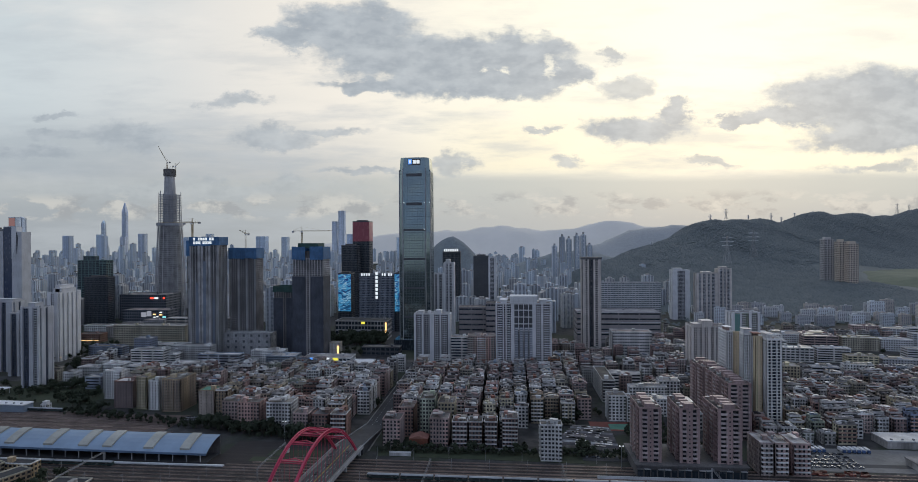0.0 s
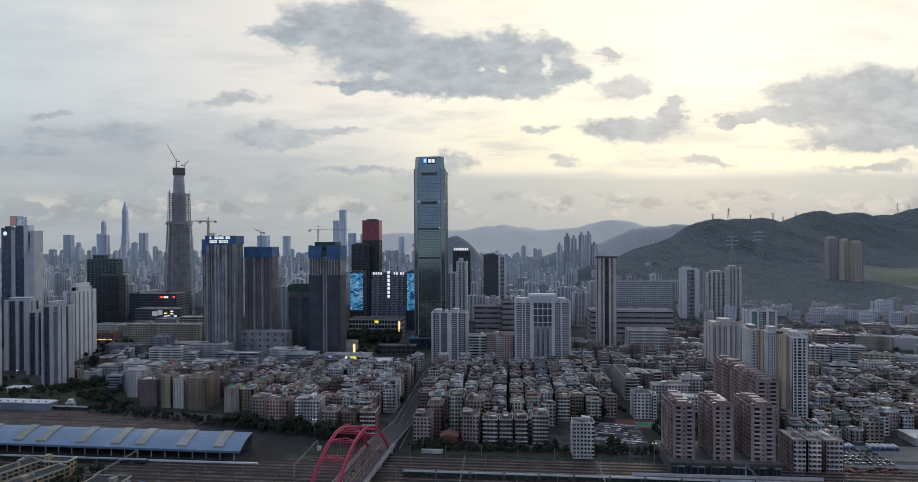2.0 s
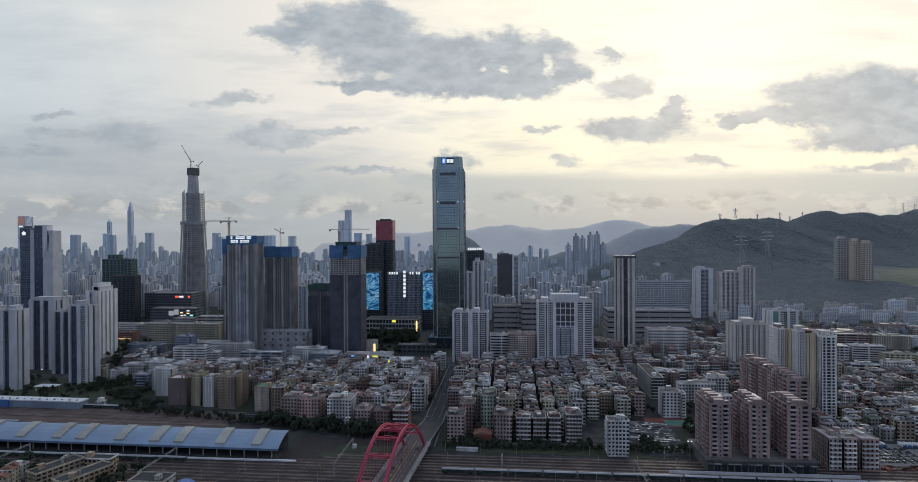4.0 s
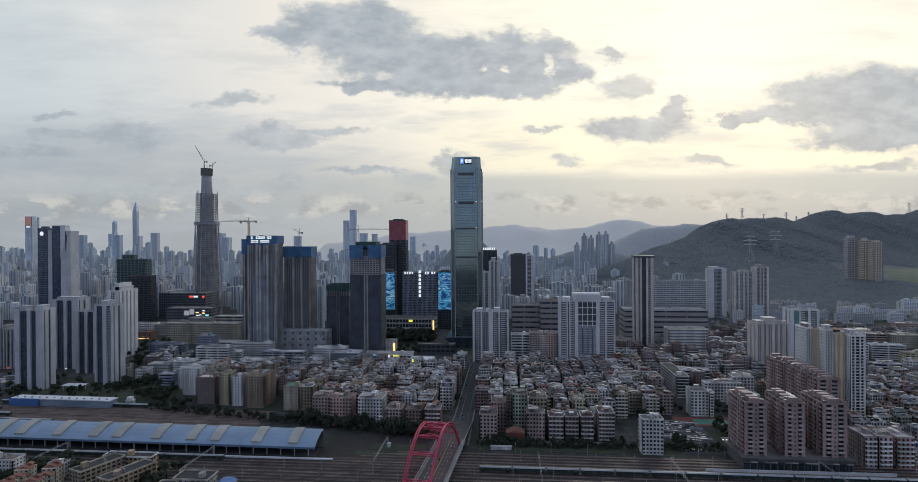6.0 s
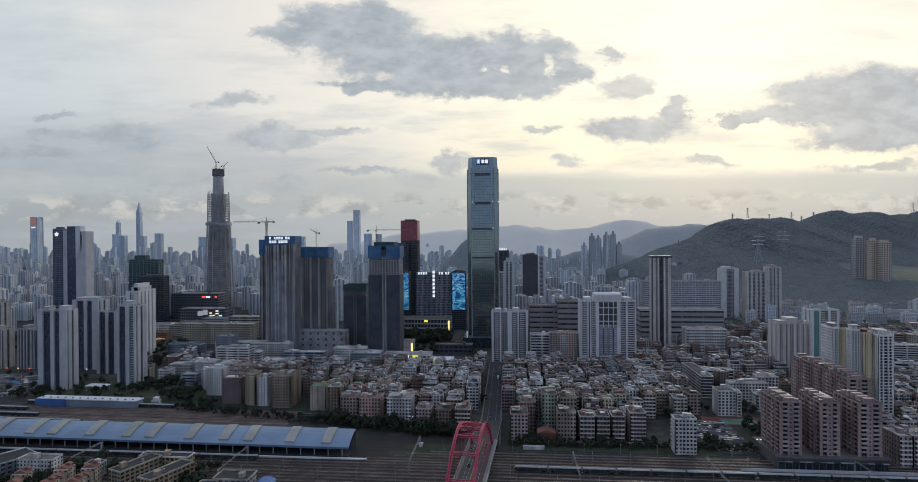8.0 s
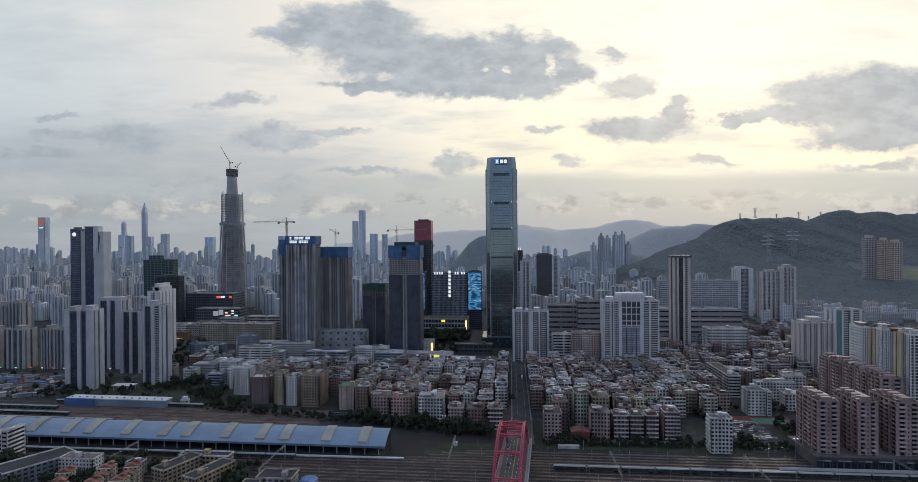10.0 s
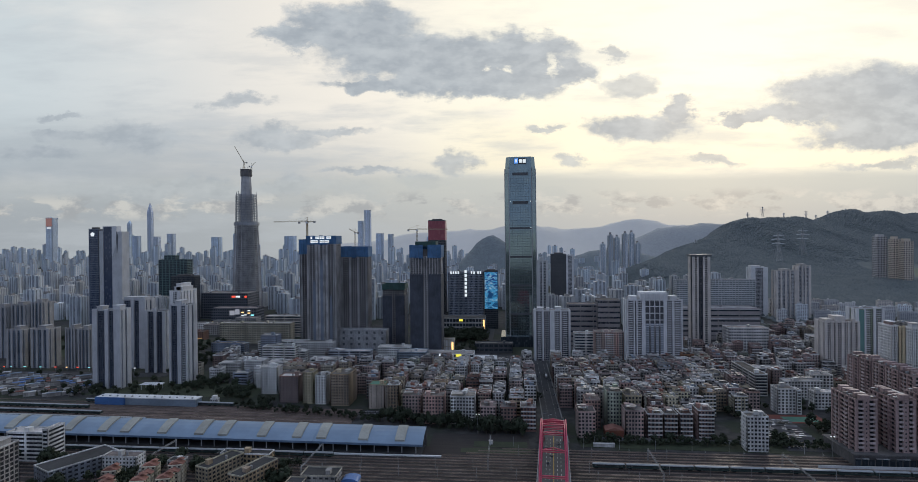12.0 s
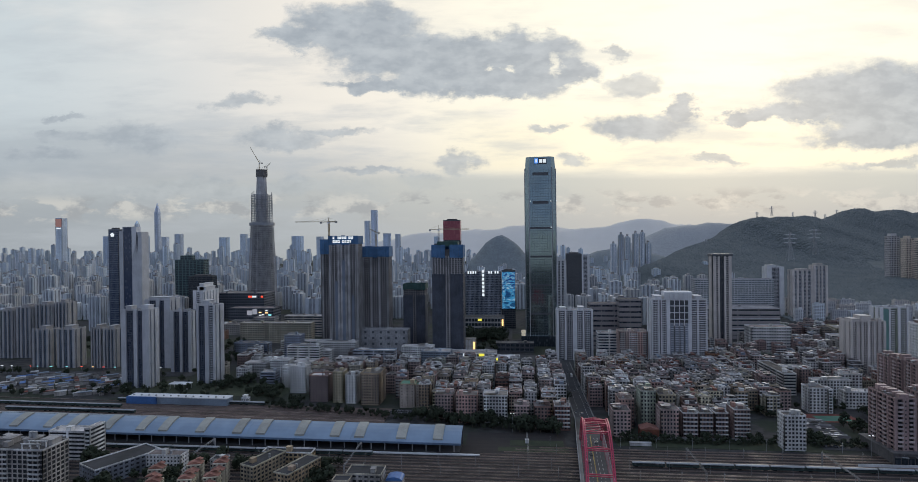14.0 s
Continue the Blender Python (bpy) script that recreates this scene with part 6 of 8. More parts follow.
part("sign_face", Geo().box(44, 47, -0.8, -0.2, 12, 32), sign_warm, ob, "warm lit upright sign")
block("low_hall", "dark low hall with strip roof", "building", -200, 868, 60, 20, 14, tower_dark, glass_office, 7, 8, 0.2, 0.4, seed=133, tanks=0)
for k, (x, y, w, d, h) in enumerate(((420, 870, 150, 22, 26), (520, 800, 130, 20, 24), (370, 930, 120, 40, 22), (560, 960, 160, 24, 28), (460, 1030, 180, 50, 20), (700, 1060, 170, 26, 30), (640, 880, 120, 22, 26), (720, 970, 140, 22, 28), (330, 730, 60, 20, 24), (420, 760, 74, 16, 26), (840, 1000, 120, 24, 30), (860, 1080, 150, 24, 30))):
    r7 = random.Random(140 + k)
    pieces = max(1, round(w / 48))
    for i in range(pieces):
        off = (i + 0.5) / pieces * w - w / 2
        style = r7.randrange(3)
        block("workshop_block", ("long pale industrial block with window bands", "white industrial block with a grid of windows", "grey industrial block with strip windows")[style], "factory", x + off * 0.99, y - off * 0.139 + r7.uniform(-6, 6), w / pieces - r7.uniform(1, 9), d * r7.uniform(0.7, 1.0), h * r7.uniform(0.6, 1.0),
              r7.choice((white_tile, tower_grey, tower_white, cream_tile, tower_white, pale_pink)), glass_house, 3.6, (18, 3.4, 6)[style], (0.08, 0.42, 0.25)[style], 0.46, seed=140 + 7 * k + i, roof=r7.choice((roof_pale, tin_pale, roof_pale, tin_mix)), heads=2, tanks=1, awnings=1, turn=-8)
for x, y, w, d, h, paint, label in ((-457, 616, 20, 16, 31, white_tile, "white tiled house with blue window panels"), (-512, 690, 26, 18, 22, white_tile, "white low institute block with flat roof"), (-494, 751, 62, 16, 23, white_tile, "long white institute wing with window bands"),
                                    (-524, 812, 76, 18, 25, white_tile, "long white institute block with window bands"), (-603, 800, 50, 16, 23, blue_grey, "blue-grey office block with a grid of windows"), (-478, 640, 14, 18, 16, grey_render, "small grey flat-roofed block"), (-500, 568, 8, 6, 6, white_tile, "small white gatehouse by the sidings")):
    block("office_block", label, "office block", x, y, w, d, h, paint, glass_house, 3.2, 3.0 if w < 40 else 9, 0.42 if w < 40 else 0.15, 0.45, seed=int(-x), heads=2, tanks=1, roof=roof_pale)
canopy = thing("garden_canopy", "white flat canopy on slim columns in a planted park", "canopy", pose(-612, 622, 0))
part("roof", Geo().box(-13, 13, 0, 12, 6.4, 7.2, (1.0, 1.0)), white_paint, canopy)
for px in (-11, 0, 11):
    for py in (1.5, 10.5):
        part("column", Geo().tube(px, py, 0, 6.38, 0.35, 0.35, 8), white_paint, canopy)
claim(-612, 628, 28, 14)


for k, (x, y, w, d, h, paint) in enumerate(((-752, 955, 40, 20, 15, brown_brick), (-738, 1012, 50, 22, 19, grey_render), (-800, 1040, 60, 22, 17, white_tile), (-715, 1085, 44, 24, 22, tower_dim), (-770, 1095, 40, 20, 14, grey_render))):
    ob = block("office_block", "low block beside a lit avenue", "office block", x, y, w, d, h, paint, glass_house, 3.6, 4.0, 0.3, 0.45, seed=350 + k, tanks=0)
    if k in (0, 3):
        part("light_strip", Geo().box(-w / 2 + 2, w / 2 - 2, -0.5, -0.2, 3.6, 4.2), sign_warm, ob, "lit strip over the shop fronts")
for k in range(17):
    f = k / 16
    x, y = (-668 - 80 * f * 2, 790 + 175 * f * 2) if f < 0.5 else (-748 - 120 * (f - 0.5) * 2, 965 + 320 * (f - 0.5) * 2)
    ob = thing("street_lamp", "lit street lamp on a slim post beside the avenue", "street lamp", pose(x, y, 0), "street lamps")
    part("post", Geo().tube(0, 0, 0, 9.0, 0.14, 0.1, 6), steel, ob)
    part("lamp_head", Geo().box(-0.8, 0.8, -0.5, 0.5, 9.02, 9.5), sign_white if k % 3 else sign_warm, ob, "lit lamp head")
# the first rows beside the railway, east and west of the avenue
def front_house(x, y, w, d, h, paint, label, bands=False, seed=1):
    side = ((-w / 2 + 0.4, w / 2 - 0.4, 1.4, "s"),) if bands else ((-w / 2 + 0.6, -w / 2 + 3.6, 1.1, "s"), (w / 2 - 3.6, w / 2 - 0.6, 1.1, "s"))
    block("town_house", label, "apartment house", x, y, w, d, h, paint, glass_house, 3.5, 3.0, 0.40, 0.38, seed=seed, tanks=2, awnings=2, heads=2, balconies=side, trim=white_tile if bands else paint, group="houses beside the railway")


front_house(-103.8, 491, 16, 20, 23, pink_tile, "pink-brown house with rows of small windows", seed=901)
front_house(-61.5, 491, 16.5, 18, 25, pink_tile, "pink-brown house with rows of small windows", seed=902)
front_house(-43.4, 492, 13.4, 16, 22, brown_brick, "brown house with white balcony bands", True, 903)
front_house(-29.6, 492, 12.0, 16, 22.2, brown_brick, "brown house with white balcony bands", True, 904)
front_house(-16.2, 492, 11.2, 16, 22.5, brown_brick, "brown house with white balcony bands", True, 905)
front_house(0.4, 490, 13.8, 18, 26.5, brown_brick, "tall brown house with white balcony bands", True, 906)
front_house(-95, 515, 14, 20, 27, pink_tile, "pink-brown house behind the first row", seed=907)
front_house(-75.2, 513, 14, 20, 35.5, pale_green, "tall grey-green house with dark window columns", seed=908)
front_house(-57.8, 514, 15.5, 20, 32, cream_tile, "tall cream house with dark window bands", seed=909)
front_house(-248, 520, 21, 18, 27, pink_tile, "rose-pink tiled house with parapet", seed=911)
front_house(-219.5, 522, 24, 20, 26.5, white_tile, "wide pale green-white house with dark square windows", seed=912)
front_house(-271.5, 532, 19, 18, 24, pink_tile, "pink tiled house with small windows", seed=913)
front_house(-194, 512, 15, 18, 20, pale_pink, "pale pink house with grid of windows", seed=914)
front_house(-174.4, 508, 15.5, 18, 20.5, brown_brick, "brown-red house with grid of windows", seed=915)
front_house(-156, 504, 14.5, 18, 22.5, brown_brick, "brown house with white balcony bands", True, 916)


# ---- houses of the crowded quarters ----
def house(w, d, floors, style, seed, low=False):
    """One tightly built town house with barred windows, balconies and a cluttered roof, its back a storey higher or lower than its front."""
    r = random.Random(seed)
    f = 3.4
    h = floors * f
    back = h + f * (-1, 0, 1, 0, -1, 1)[seed % 6]
    split = r.uniform(-0.05, 0.25) * d
    ob = thing("town_house", "", "apartment house")
    wall, panes = Geo(), Geo()
    pier, sill, bay = ((0.36, 0.36, 3.0), (0.30, 0.36, 2.7), (0.42, 0.34, 3.3), (0.24, 0.38, 3.7))[style % 4]
    storeys(wall, panes, -w / 2, w / 2, -d / 2, split, 0, h, f, bay, pier, sill, 0.45)
    side = r.uniform(0.0, 1.4)
    storeys(wall, panes, -w / 2 + side, w / 2 - 0.02, split + 0.02, d / 2, 0, back, f, bay, pier + 0.08, sill, 0.45, "nwe")
    part("wall", wall, grey_render, ob)
    part("glazing", panes, glass_house, ob, "dark recessed window glazing")
    g = Geo()
    y0 = -d / 2
    if style % 3 == 0:
        balcony_stack(g, -w / 2 + 0.6, w / 2 - 0.6, y0, 1.2, 0, h, f)
    elif style % 3 == 1:
        balcony_stack(g, -w / 2 + 0.5, -0.8, y0, 1.1, 0, h, f)
        balcony_stack(g, w / 2 - 3.2, w / 2 - 0.4, y0, 1.1, 0, h, f)
    else:
        for k in range(1, floors):
            for cx in (-w / 2 + 1.9, 0.0, w / 2 - 1.9):
                g.box(cx - 0.95, cx + 0.95, y0 - 0.55, y0 - 0.05, f * k + 0.75, f * k + 0.95)
                g.box(cx - 0.95, cx + 0.95, y0 - 0.6, y0 - 0.05, f * k + 2.35, f * k + 2.47)
    part("balcony_facing", g, white_tile, ob, "balcony parapets and window ledges", "stuff")
    # barred window cages and cooling units on the outer walls
    g = Geo()
    for k in range(1, floors):
        for q in range(r.randint(2, 4)):
            z, along = f * k + r.uniform(0.7, 1.1), r.uniform(-0.42, 0.42)
            wide, tall, out = r.choice(((1.5, 1.5, 0.5), (0.9, 0.6, 0.45), (1.9, 0.25, 0.8)))
            face = r.choice("sswe")
            if face == "s":
                g.box(along * w - wide / 2, along * w + wide / 2, y0 - out, y0 - 0.02, z, z + tall)
            else:
                s = -1 if face == "w" else 1
                a = y0 + (along + 0.5) * (split - y0)
                g.box(*sorted((s * (w / 2 + 0.02), s * (w / 2 + out))), a - wide / 2, a + wide / 2, z, z + tall)
    part("window_cage", g, cage_metal, ob, "barred window cages and cooling units", "stuff")
    g = Geo()
    g.box(-w / 2 + 0.32, w / 2 - 0.32, -d / 2 + 0.32, split - 0.3, h - 0.3, h + 0.08)
    g.box(-w / 2 + side + 0.32, w / 2 - 0.34, split + 0.34, d / 2 - 0.32, back - 0.3, back + 0.085)
    part("roof", g, roof_felt, ob)
    g, high = Geo(), r.choice((0.9, 1.2, 1.5))
    parapet(g, -w / 2 - 0.1, w / 2 + 0.1, -d / 2 - 0.1, split + 0.005, h + 0.065, high)
    parapet(g, -w / 2 + side - 0.1, w / 2 + 0.08, split + 0.01, d / 2 + 0.1, back + 0.07, high)
    part("parapet", g, grey_render, ob)
    sheds, lofts = Geo(), Geo()
    for k in range(r.randint(7, 11)):
        bw, bd, bh = r.uniform(1.0, 4.2), r.uniform(1.0, 3.4), r.uniform(0.7, 3.0)
        rear = k % 2
        lo, hi, z = (split + 0.4, d / 2 - 0.4, back) if rear else (-d / 2 + 0.4, split - 0.4, h)
        bw, bd = min(bw, w - 3.4), min(bd, hi - lo - 0.2)
        bx, by = r.uniform(-w / 2 + bw / 2 + 1.5, w / 2 - bw / 2 - 0.5), r.uniform(lo + bd / 2, hi - bd / 2)
        geo = lofts if k % 3 else sheds
        geo.box(bx - bw / 2, bx + bw / 2, by - bd / 2, by + bd / 2, z, z + bh)
        if k % 3:
            geo.box(bx - bw / 2 - 0.2, bx + bw / 2 + 0.2, by - bd / 2 - 0.2, by + bd / 2 + 0.2, z + bh, z + bh + 0.12)
        else:
            geo.prism([(bx - bw / 2 - 0.4, z + bh + 0.02), (bx + bw / 2 + 0.4, z + bh + 0.02), (bx + bw / 2 + 0.4, z + bh + 0.2), (bx - bw / 2 - 0.4, z + bh + 0.7)], by - bd / 2 - 0.4, by + bd / 2 + 0.4)
    part("stair_head", lofts, roof_pale, ob, "rooftop stair heads and lofts", "stuff")
    part("roof_shed", sheds, tin_mix, ob, "sloping tin sheds on the roof", "stuff")
    roof_clutter(ob, r, -w / 2 + 0.5, w / 2 - 0.5, -d / 2 + 0.5, split - 0.5, h + 0.08, grey_render, 0, 1, 1)
    return ob


PAINTS = [(pink_tile, "pink-tiled", 4), (salmon_tile, "salmon-tiled", 2.5), (beige_tile, "beige", 2), (grey_render, "grey rendered", 3), (white_tile, "white-tiled", 4), (cream_tile, "cream", 2), (pale_green, "pale green", 0.6), (brown_brick, "brown brick", 1.6), (blue_grey, "blue-grey", 0.6), (orange_render, "orange", 0.3)]
ROOFS = [roof_felt, roof_felt, roof_felt, roof_felt, roof_pale, roof_pale, tin_mix, clay_roof]
models = [(w, d, f, house(w, d, f, k, 200 + k)) for k, (w, d, f) in enumerate(((13, 15, 7), (14, 15.5, 6), (12, 16.5, 8), (14.6, 15, 7), (13.4, 16, 6), (14.6, 14, 8), (12.5, 14, 5), (13.8, 15.5, 7)))]
low_models = [(w, d, f, house(w, d, f, k, 260 + k)) for k, (w, d, f) in enumerate(((11, 13, 4), (13, 12, 4), (10, 15, 3), (16, 11, 5), (12, 18, 3), (15, 14, 5)))]
UNUSED = [m for *_, m in models + low_models]


far_houses = Crowd()


def near_part(x, y):
    """The stretch of the plan in which every house is a thing of its own."""
    return y < 612 and -330 < x < 420


def stand(model, x, y, quarter, turn=0.0, r=rng):
    """One more house of the quarter, with its own paint and roof."""
    w, d, floors, ob = model
    if not is_free(x, y, w * 0.96, d * 0.96):
        return None
    paint, word, _ = r.choices(PAINTS, [p[2] for p in PAINTS])[0]
    coats = {"wall": paint, "parapet": paint, "roof": r.choice(ROOFS), "stair_head": r.choice((paint, paint, roof_felt, roof_pale, white_tile))}
    coats["roof_shed"] = r.choice((tin_mix, tin_mix, tin_dark, tin_pale_blue, clay_roof, roof_pale))
    coats["parapet"] = r.choice((paint, paint, paint, roof_pale, white_tile))
    if r.random() < 0.55:
        coats["balcony_facing"] = paint
    claim(x, y, w, d, 0.3)
    if ob not in UNUSED and not near_part(x, y):
        far_houses.add(ob, pose(x, y, 0, 0, 0, turn), coats)
        return None
    if ob in UNUSED:
        UNUSED.remove(ob)
        ob.matrix_basis = pose(x, y, 0, 0, 0, turn)
        made = ob
    else:
        made = copy_thing(ob, pose(x, y, 0, 0, 0, turn))
    tagged(made, f"{word} {floors}-storey house in a crowded quarter with cluttered roof", group=quarter)
    for name, coat in coats.items():
        repaint(made, name, coat)
    return made


def quarter_of(name, x0, x1, y0, y1, px, py, pick, lane=3, front=None, skip=0.04, jitter=0.5, r=rng):
    x, col = x0 + px / 2, 0
    while x < x1 - px / 3:
        y = (y0 if front is None else front(x)) + py / 2
        while y < y1:
            if r.random() > skip:
                stand(r.choice(pick), x + r.uniform(-jitter, jitter), y + r.uniform(-jitter, jitter), name)
            y += py + r.uniform(-0.5, 1.0)
        x += px
        col += 1
        if col % lane == 0:
            x += 2.6


claim(45, 512, 66, 66, 0)        # market yard
claim(84, 520, 40, 60, 0)
claim(398, 528, 154, 30, 0)      # warehouse halls
claim(345, 477, 94, 34, 0)
claim(106, 558, 58, 30, 0)       # school courts
quarter_of("houses beside the avenue", -158, -142, 492, 800, 13.5, 17.0, models[:4], skip=0.25)
quarter_of("houses of the crowded quarter", -121, 20, 512, 745, 15.0, 17.0, models)
quarter_of("houses of the crowded quarter", 20, 88, 560, 745, 15.0, 17.0, models)
quarter_of("houses west of the avenue", -319, -160, 505, 715, 15.2, 17.5, models, front=lambda x: 526 - 0.22 * (x + 150), skip=0.10)
quarter_of("houses west of the avenue", -455, -318, 600, 700, 16.0, 20.0, models[:6], skip=0.2)
quarter_of("low houses of the east quarter", 222, 560, 520, 770, 15.5, 16.5, low_models, skip=0.08)
quarter_of("low houses of the east quarter", 90, 225, 630, 760, 16.5, 18.0, low_models + models[:3], skip=0.15)
quarter_of("houses behind the avenue", 40, 330, 745, 900, 17.0, 19.0, low_models + models[:4], skip=0.2)
quarter_of("low houses before the highway", 205, 330, 890, 1000, 18.0, 18.0, low_models, skip=0.2)
quarter_of("low houses before the highway", 250, 820, 1000, 1110, 19.0, 19.0, low_models, skip=0.35)
quarter_of("low houses by the park", -600, -440, 660, 800, 20.0, 20.0, low_models, skip=0.35)
quarter_of("low houses beyond the workshops", -450, -230, 700, 800, 17.0, 20.0, low_models, skip=0.3)
far_houses.finish("house_quarter", "crowded pale and brown town houses with cluttered roofs", "houses")

# market: low roofs in long rows, with pale patches of sheeting
r8 = random.Random(8)
for k in range(10):
    x, y, long_side = 66 + 1.2 * k, 498 + 5.2 * k, 54 - 2.2 * k
    ob = thing("market_hall", "long low market hall with patched sheet-metal roof", "market hall", pose(x, y, 0, 0, 0, -9), "market halls")
    part("wall", Geo().box(-long_side / 2, long_side / 2, -1.7, 1.7, 0, 2.9), grey_render, ob)
    g = Geo()
    for s in (-1, 1):
        g.v += [(-long_side / 2 - 0.4, 0, 4.3), (long_side / 2 + 0.4, 0, 4.3), (long_side / 2 + 0.4, s * 2.2, 2.8), (-long_side / 2 - 0.4, s * 2.2, 2.8)]
        n = len(g.v) - 4
        g.f.append((n, n + 1, n + 2, n + 3) if s < 0 else (n + 3, n + 2, n + 1, n))
    part("roof", g, r8.choice((tin_dark, tin_dark, roof_felt, tin_mix)), ob)
    for _ in range(7):
        a = r8.uniform(-long_side / 2, long_side / 2 - 6)
        part("sheet_patch", Geo().box(a, a + r8.uniform(2, 7), -3.0, -0.9, 3.85, 3.95), r8.choice((tin_mix, white_paint, roof_pale, tin_mix, tin_pale)), ob, "pale metal sheet patch")
brick_hall = thing("brick_hall", "low orange-red brick hall between houses", "building", pose(-79.5, 489, 0))
claim(-79.5, 496, 17, 14)
part("wall", Geo().box(-8, 8, 0, 12, 0, 8), red_brick, brick_hall)
part("roof", Geo().prism([(-8.4, 8), (8.4, 8), (0, 10.5)], -0.4, 12.4), clay_roof, brick_hall)

# sheds and stacked goods by the east yard
for k, (x, y, w, d, h, mt, lb) in enumerate(((398, 515, 150, 22, 7, tin_pale, "long low white-roofed warehouse hall"), (345, 466, 60, 15, 6, roof_pale, "flat low white-roofed depot"), (-575, 562, 118, 12, 8.5, tin_blue, "long blue train-washing shed"))):
    ob = thing("warehouse", lb, "warehouse", pose(x, y, 0, 0, 0, -2 if x < 0 else 0))
    part("wall", Geo().box(-w / 2, w / 2, 0, d, 0, h - 1), grey_render if mt is not tin_blue else tin_pale_blue, ob)
    if k == 2:
        part("end_bay", Geo().box(-w / 2 - 2, -w / 2 + 34, -1.5, d + 1, 0, h - 0.4), tin_blue, ob, "bright blue sheet-metal end bay")
    part("roof", Geo().prism([(-w / 2 - 0.5, h - 1), (w / 2 + 0.5, h - 1), (w / 2 + 0.5, h), (-w / 2 - 0.5, h)], -0.6, d + 0.6), mt if x > 0 or k != 2 else white_paint, ob)
    for j in range(int(w / 9)):
        part("roof_vent", Geo().box(-w / 2 + 4 + 9 * j, -w / 2 + 5.4 + 9 * j, 2, 3.4, h, h + 1.2), steel, ob)
    claim(x, y + d / 2, w, d)


# ---- near roofs below the camera's path ----
tall = block("apartment_block", "pale green-grey tall apartment block with framed windows and roof tanks", "apartment block", -536, 306, 58, 22, 46, grey_render, glass_house, 3.0, 3.6, 0.2, 0.26, seed=301, heads=2, tanks=4, trim=white_tile, balconies=((-27, -19, 1.2, "s"), (-4, 4, 1.2, "s"), (19, 27, 1.2, "s")))
for px in (-23, -6, 11, 24):
    part("roof_house", Geo().box(px - 4, px + 4, 9, 17, 46.1, 50).box(px - 4.6, px + 4.6, 8.4, 17.6, 50, 50.5), grey_render, tall)
part("water_tank", Geo().tube(10, 12, 50.6, 54.5, 1.3).tube(13, 12, 50.6, 54.5, 1.3), steel, tall, "pair of steel roof tanks")
g = Geo()
for px in (14, 20, 26):
    g.box(px - 0.3, px + 0.3, 0.4, 1.0, 46.1, 50).box(px - 0.3, px + 0.3, 6, 6.6, 46.1, 50)
g.box(13, 27, 0.4, 1.0, 50, 50.6).box(13, 27, 6, 6.6, 50, 50.6)
part("roof_frame", g, white_tile, tall, "open concrete roof frame")
block("apartment_block", "white slab block with open corridors", "apartment block", -573, 404, 34, 14, 23.5, white_tile, glass_house, 3.2, 14, 0.1, 0.45, seed=302, roof=roof_pale, wings=((17, 22, -2, 16, 27),))
block("depot_block", "low block with wide dark flat roof", "building", -520, 360, 24, 50, 13, blue_grey, glass_house, 3.4, 4, 0.4, 0.5, seed=303, tanks=0, heads=0, turn=-28, roof=dark_roof, trim=white_tile)
block("apartment_block", "white block with square dark windows", "apartment block", -470, 376, 28, 12, 17, white_tile, glass_house, 3.0, 2.8, 0.45, 0.45, seed=304)
block("house", "small pale house between trees", "house", -497, 396, 12, 10, 8, grey_render, glass_house, 3.0, 3.0, 0.5, 0.5, seed=308, tanks=0, roof=dark_roof)
block("house", "small pale house between trees", "house", -433, 388, 12, 9, 10, white_tile, glass_house, 3.0, 3.0, 0.5, 0.5, seed=309, tanks=0, roof=dark_roof)

# sheds and stacked goods on the open ground behind the sidings
r9 = random.Random(9)
for k in range(230):
    x, y = r9.uniform(-868, -688), r9.uniform(590, 686)
    w, d, h = r9.uniform(6, 20), r9.uniform(4, 7), r9.uniform(2.4, 5.0)
    if not is_free(x, y, w * 0.62, d):
        continue
    claim(x, y, w * 0.6, d, 0)
    ob = thing("storage_shed", "low sheet-metal storage shed on bare ground", "shed", pose(x, y, 0, 0, 0, r9.choice((38, 34, 41, -50))), "storage sheds")
    part("wall", Geo().box(-w / 2, w / 2, -d / 2, d / 2, 0, h), grey_render, ob)
    part("roof", Geo().prism([(-w / 2 - 0.3, h + 0.02), (w / 2 + 0.3, h + 0.02), (w / 2 + 0.3, h + 0.5), (-w / 2 - 0.3, h + 0.5)], -d / 2 - 0.3, d / 2 + 0.3), r9.choice((tin_mix, tin_dark, tin_blue, tin_mix, roof_pale, car_red, tin_pale_blue, tin_dark, tin_pale_blue, tin_blue)), ob)
for k in range(16):
    x = -960 + 20 * k + r9.uniform(-6, 6)
    ob = thing("shop_sign", "lit shop sign above a street front", "sign", pose(x, 716, 0), "street signs")
    part("sign_face", Geo().box(-r9.uniform(0.6, 2.6), r9.uniform(0.6, 2.4), -0.3, 0, 4.2, 5.2), r9.choice((sign_white, sign_white, sign_cyan, sign_warm, sign_red)), ob)
    part("post", Geo().box(-0.2, 0.2, 0.02, 0.3, 0, 5.4), steel, ob)


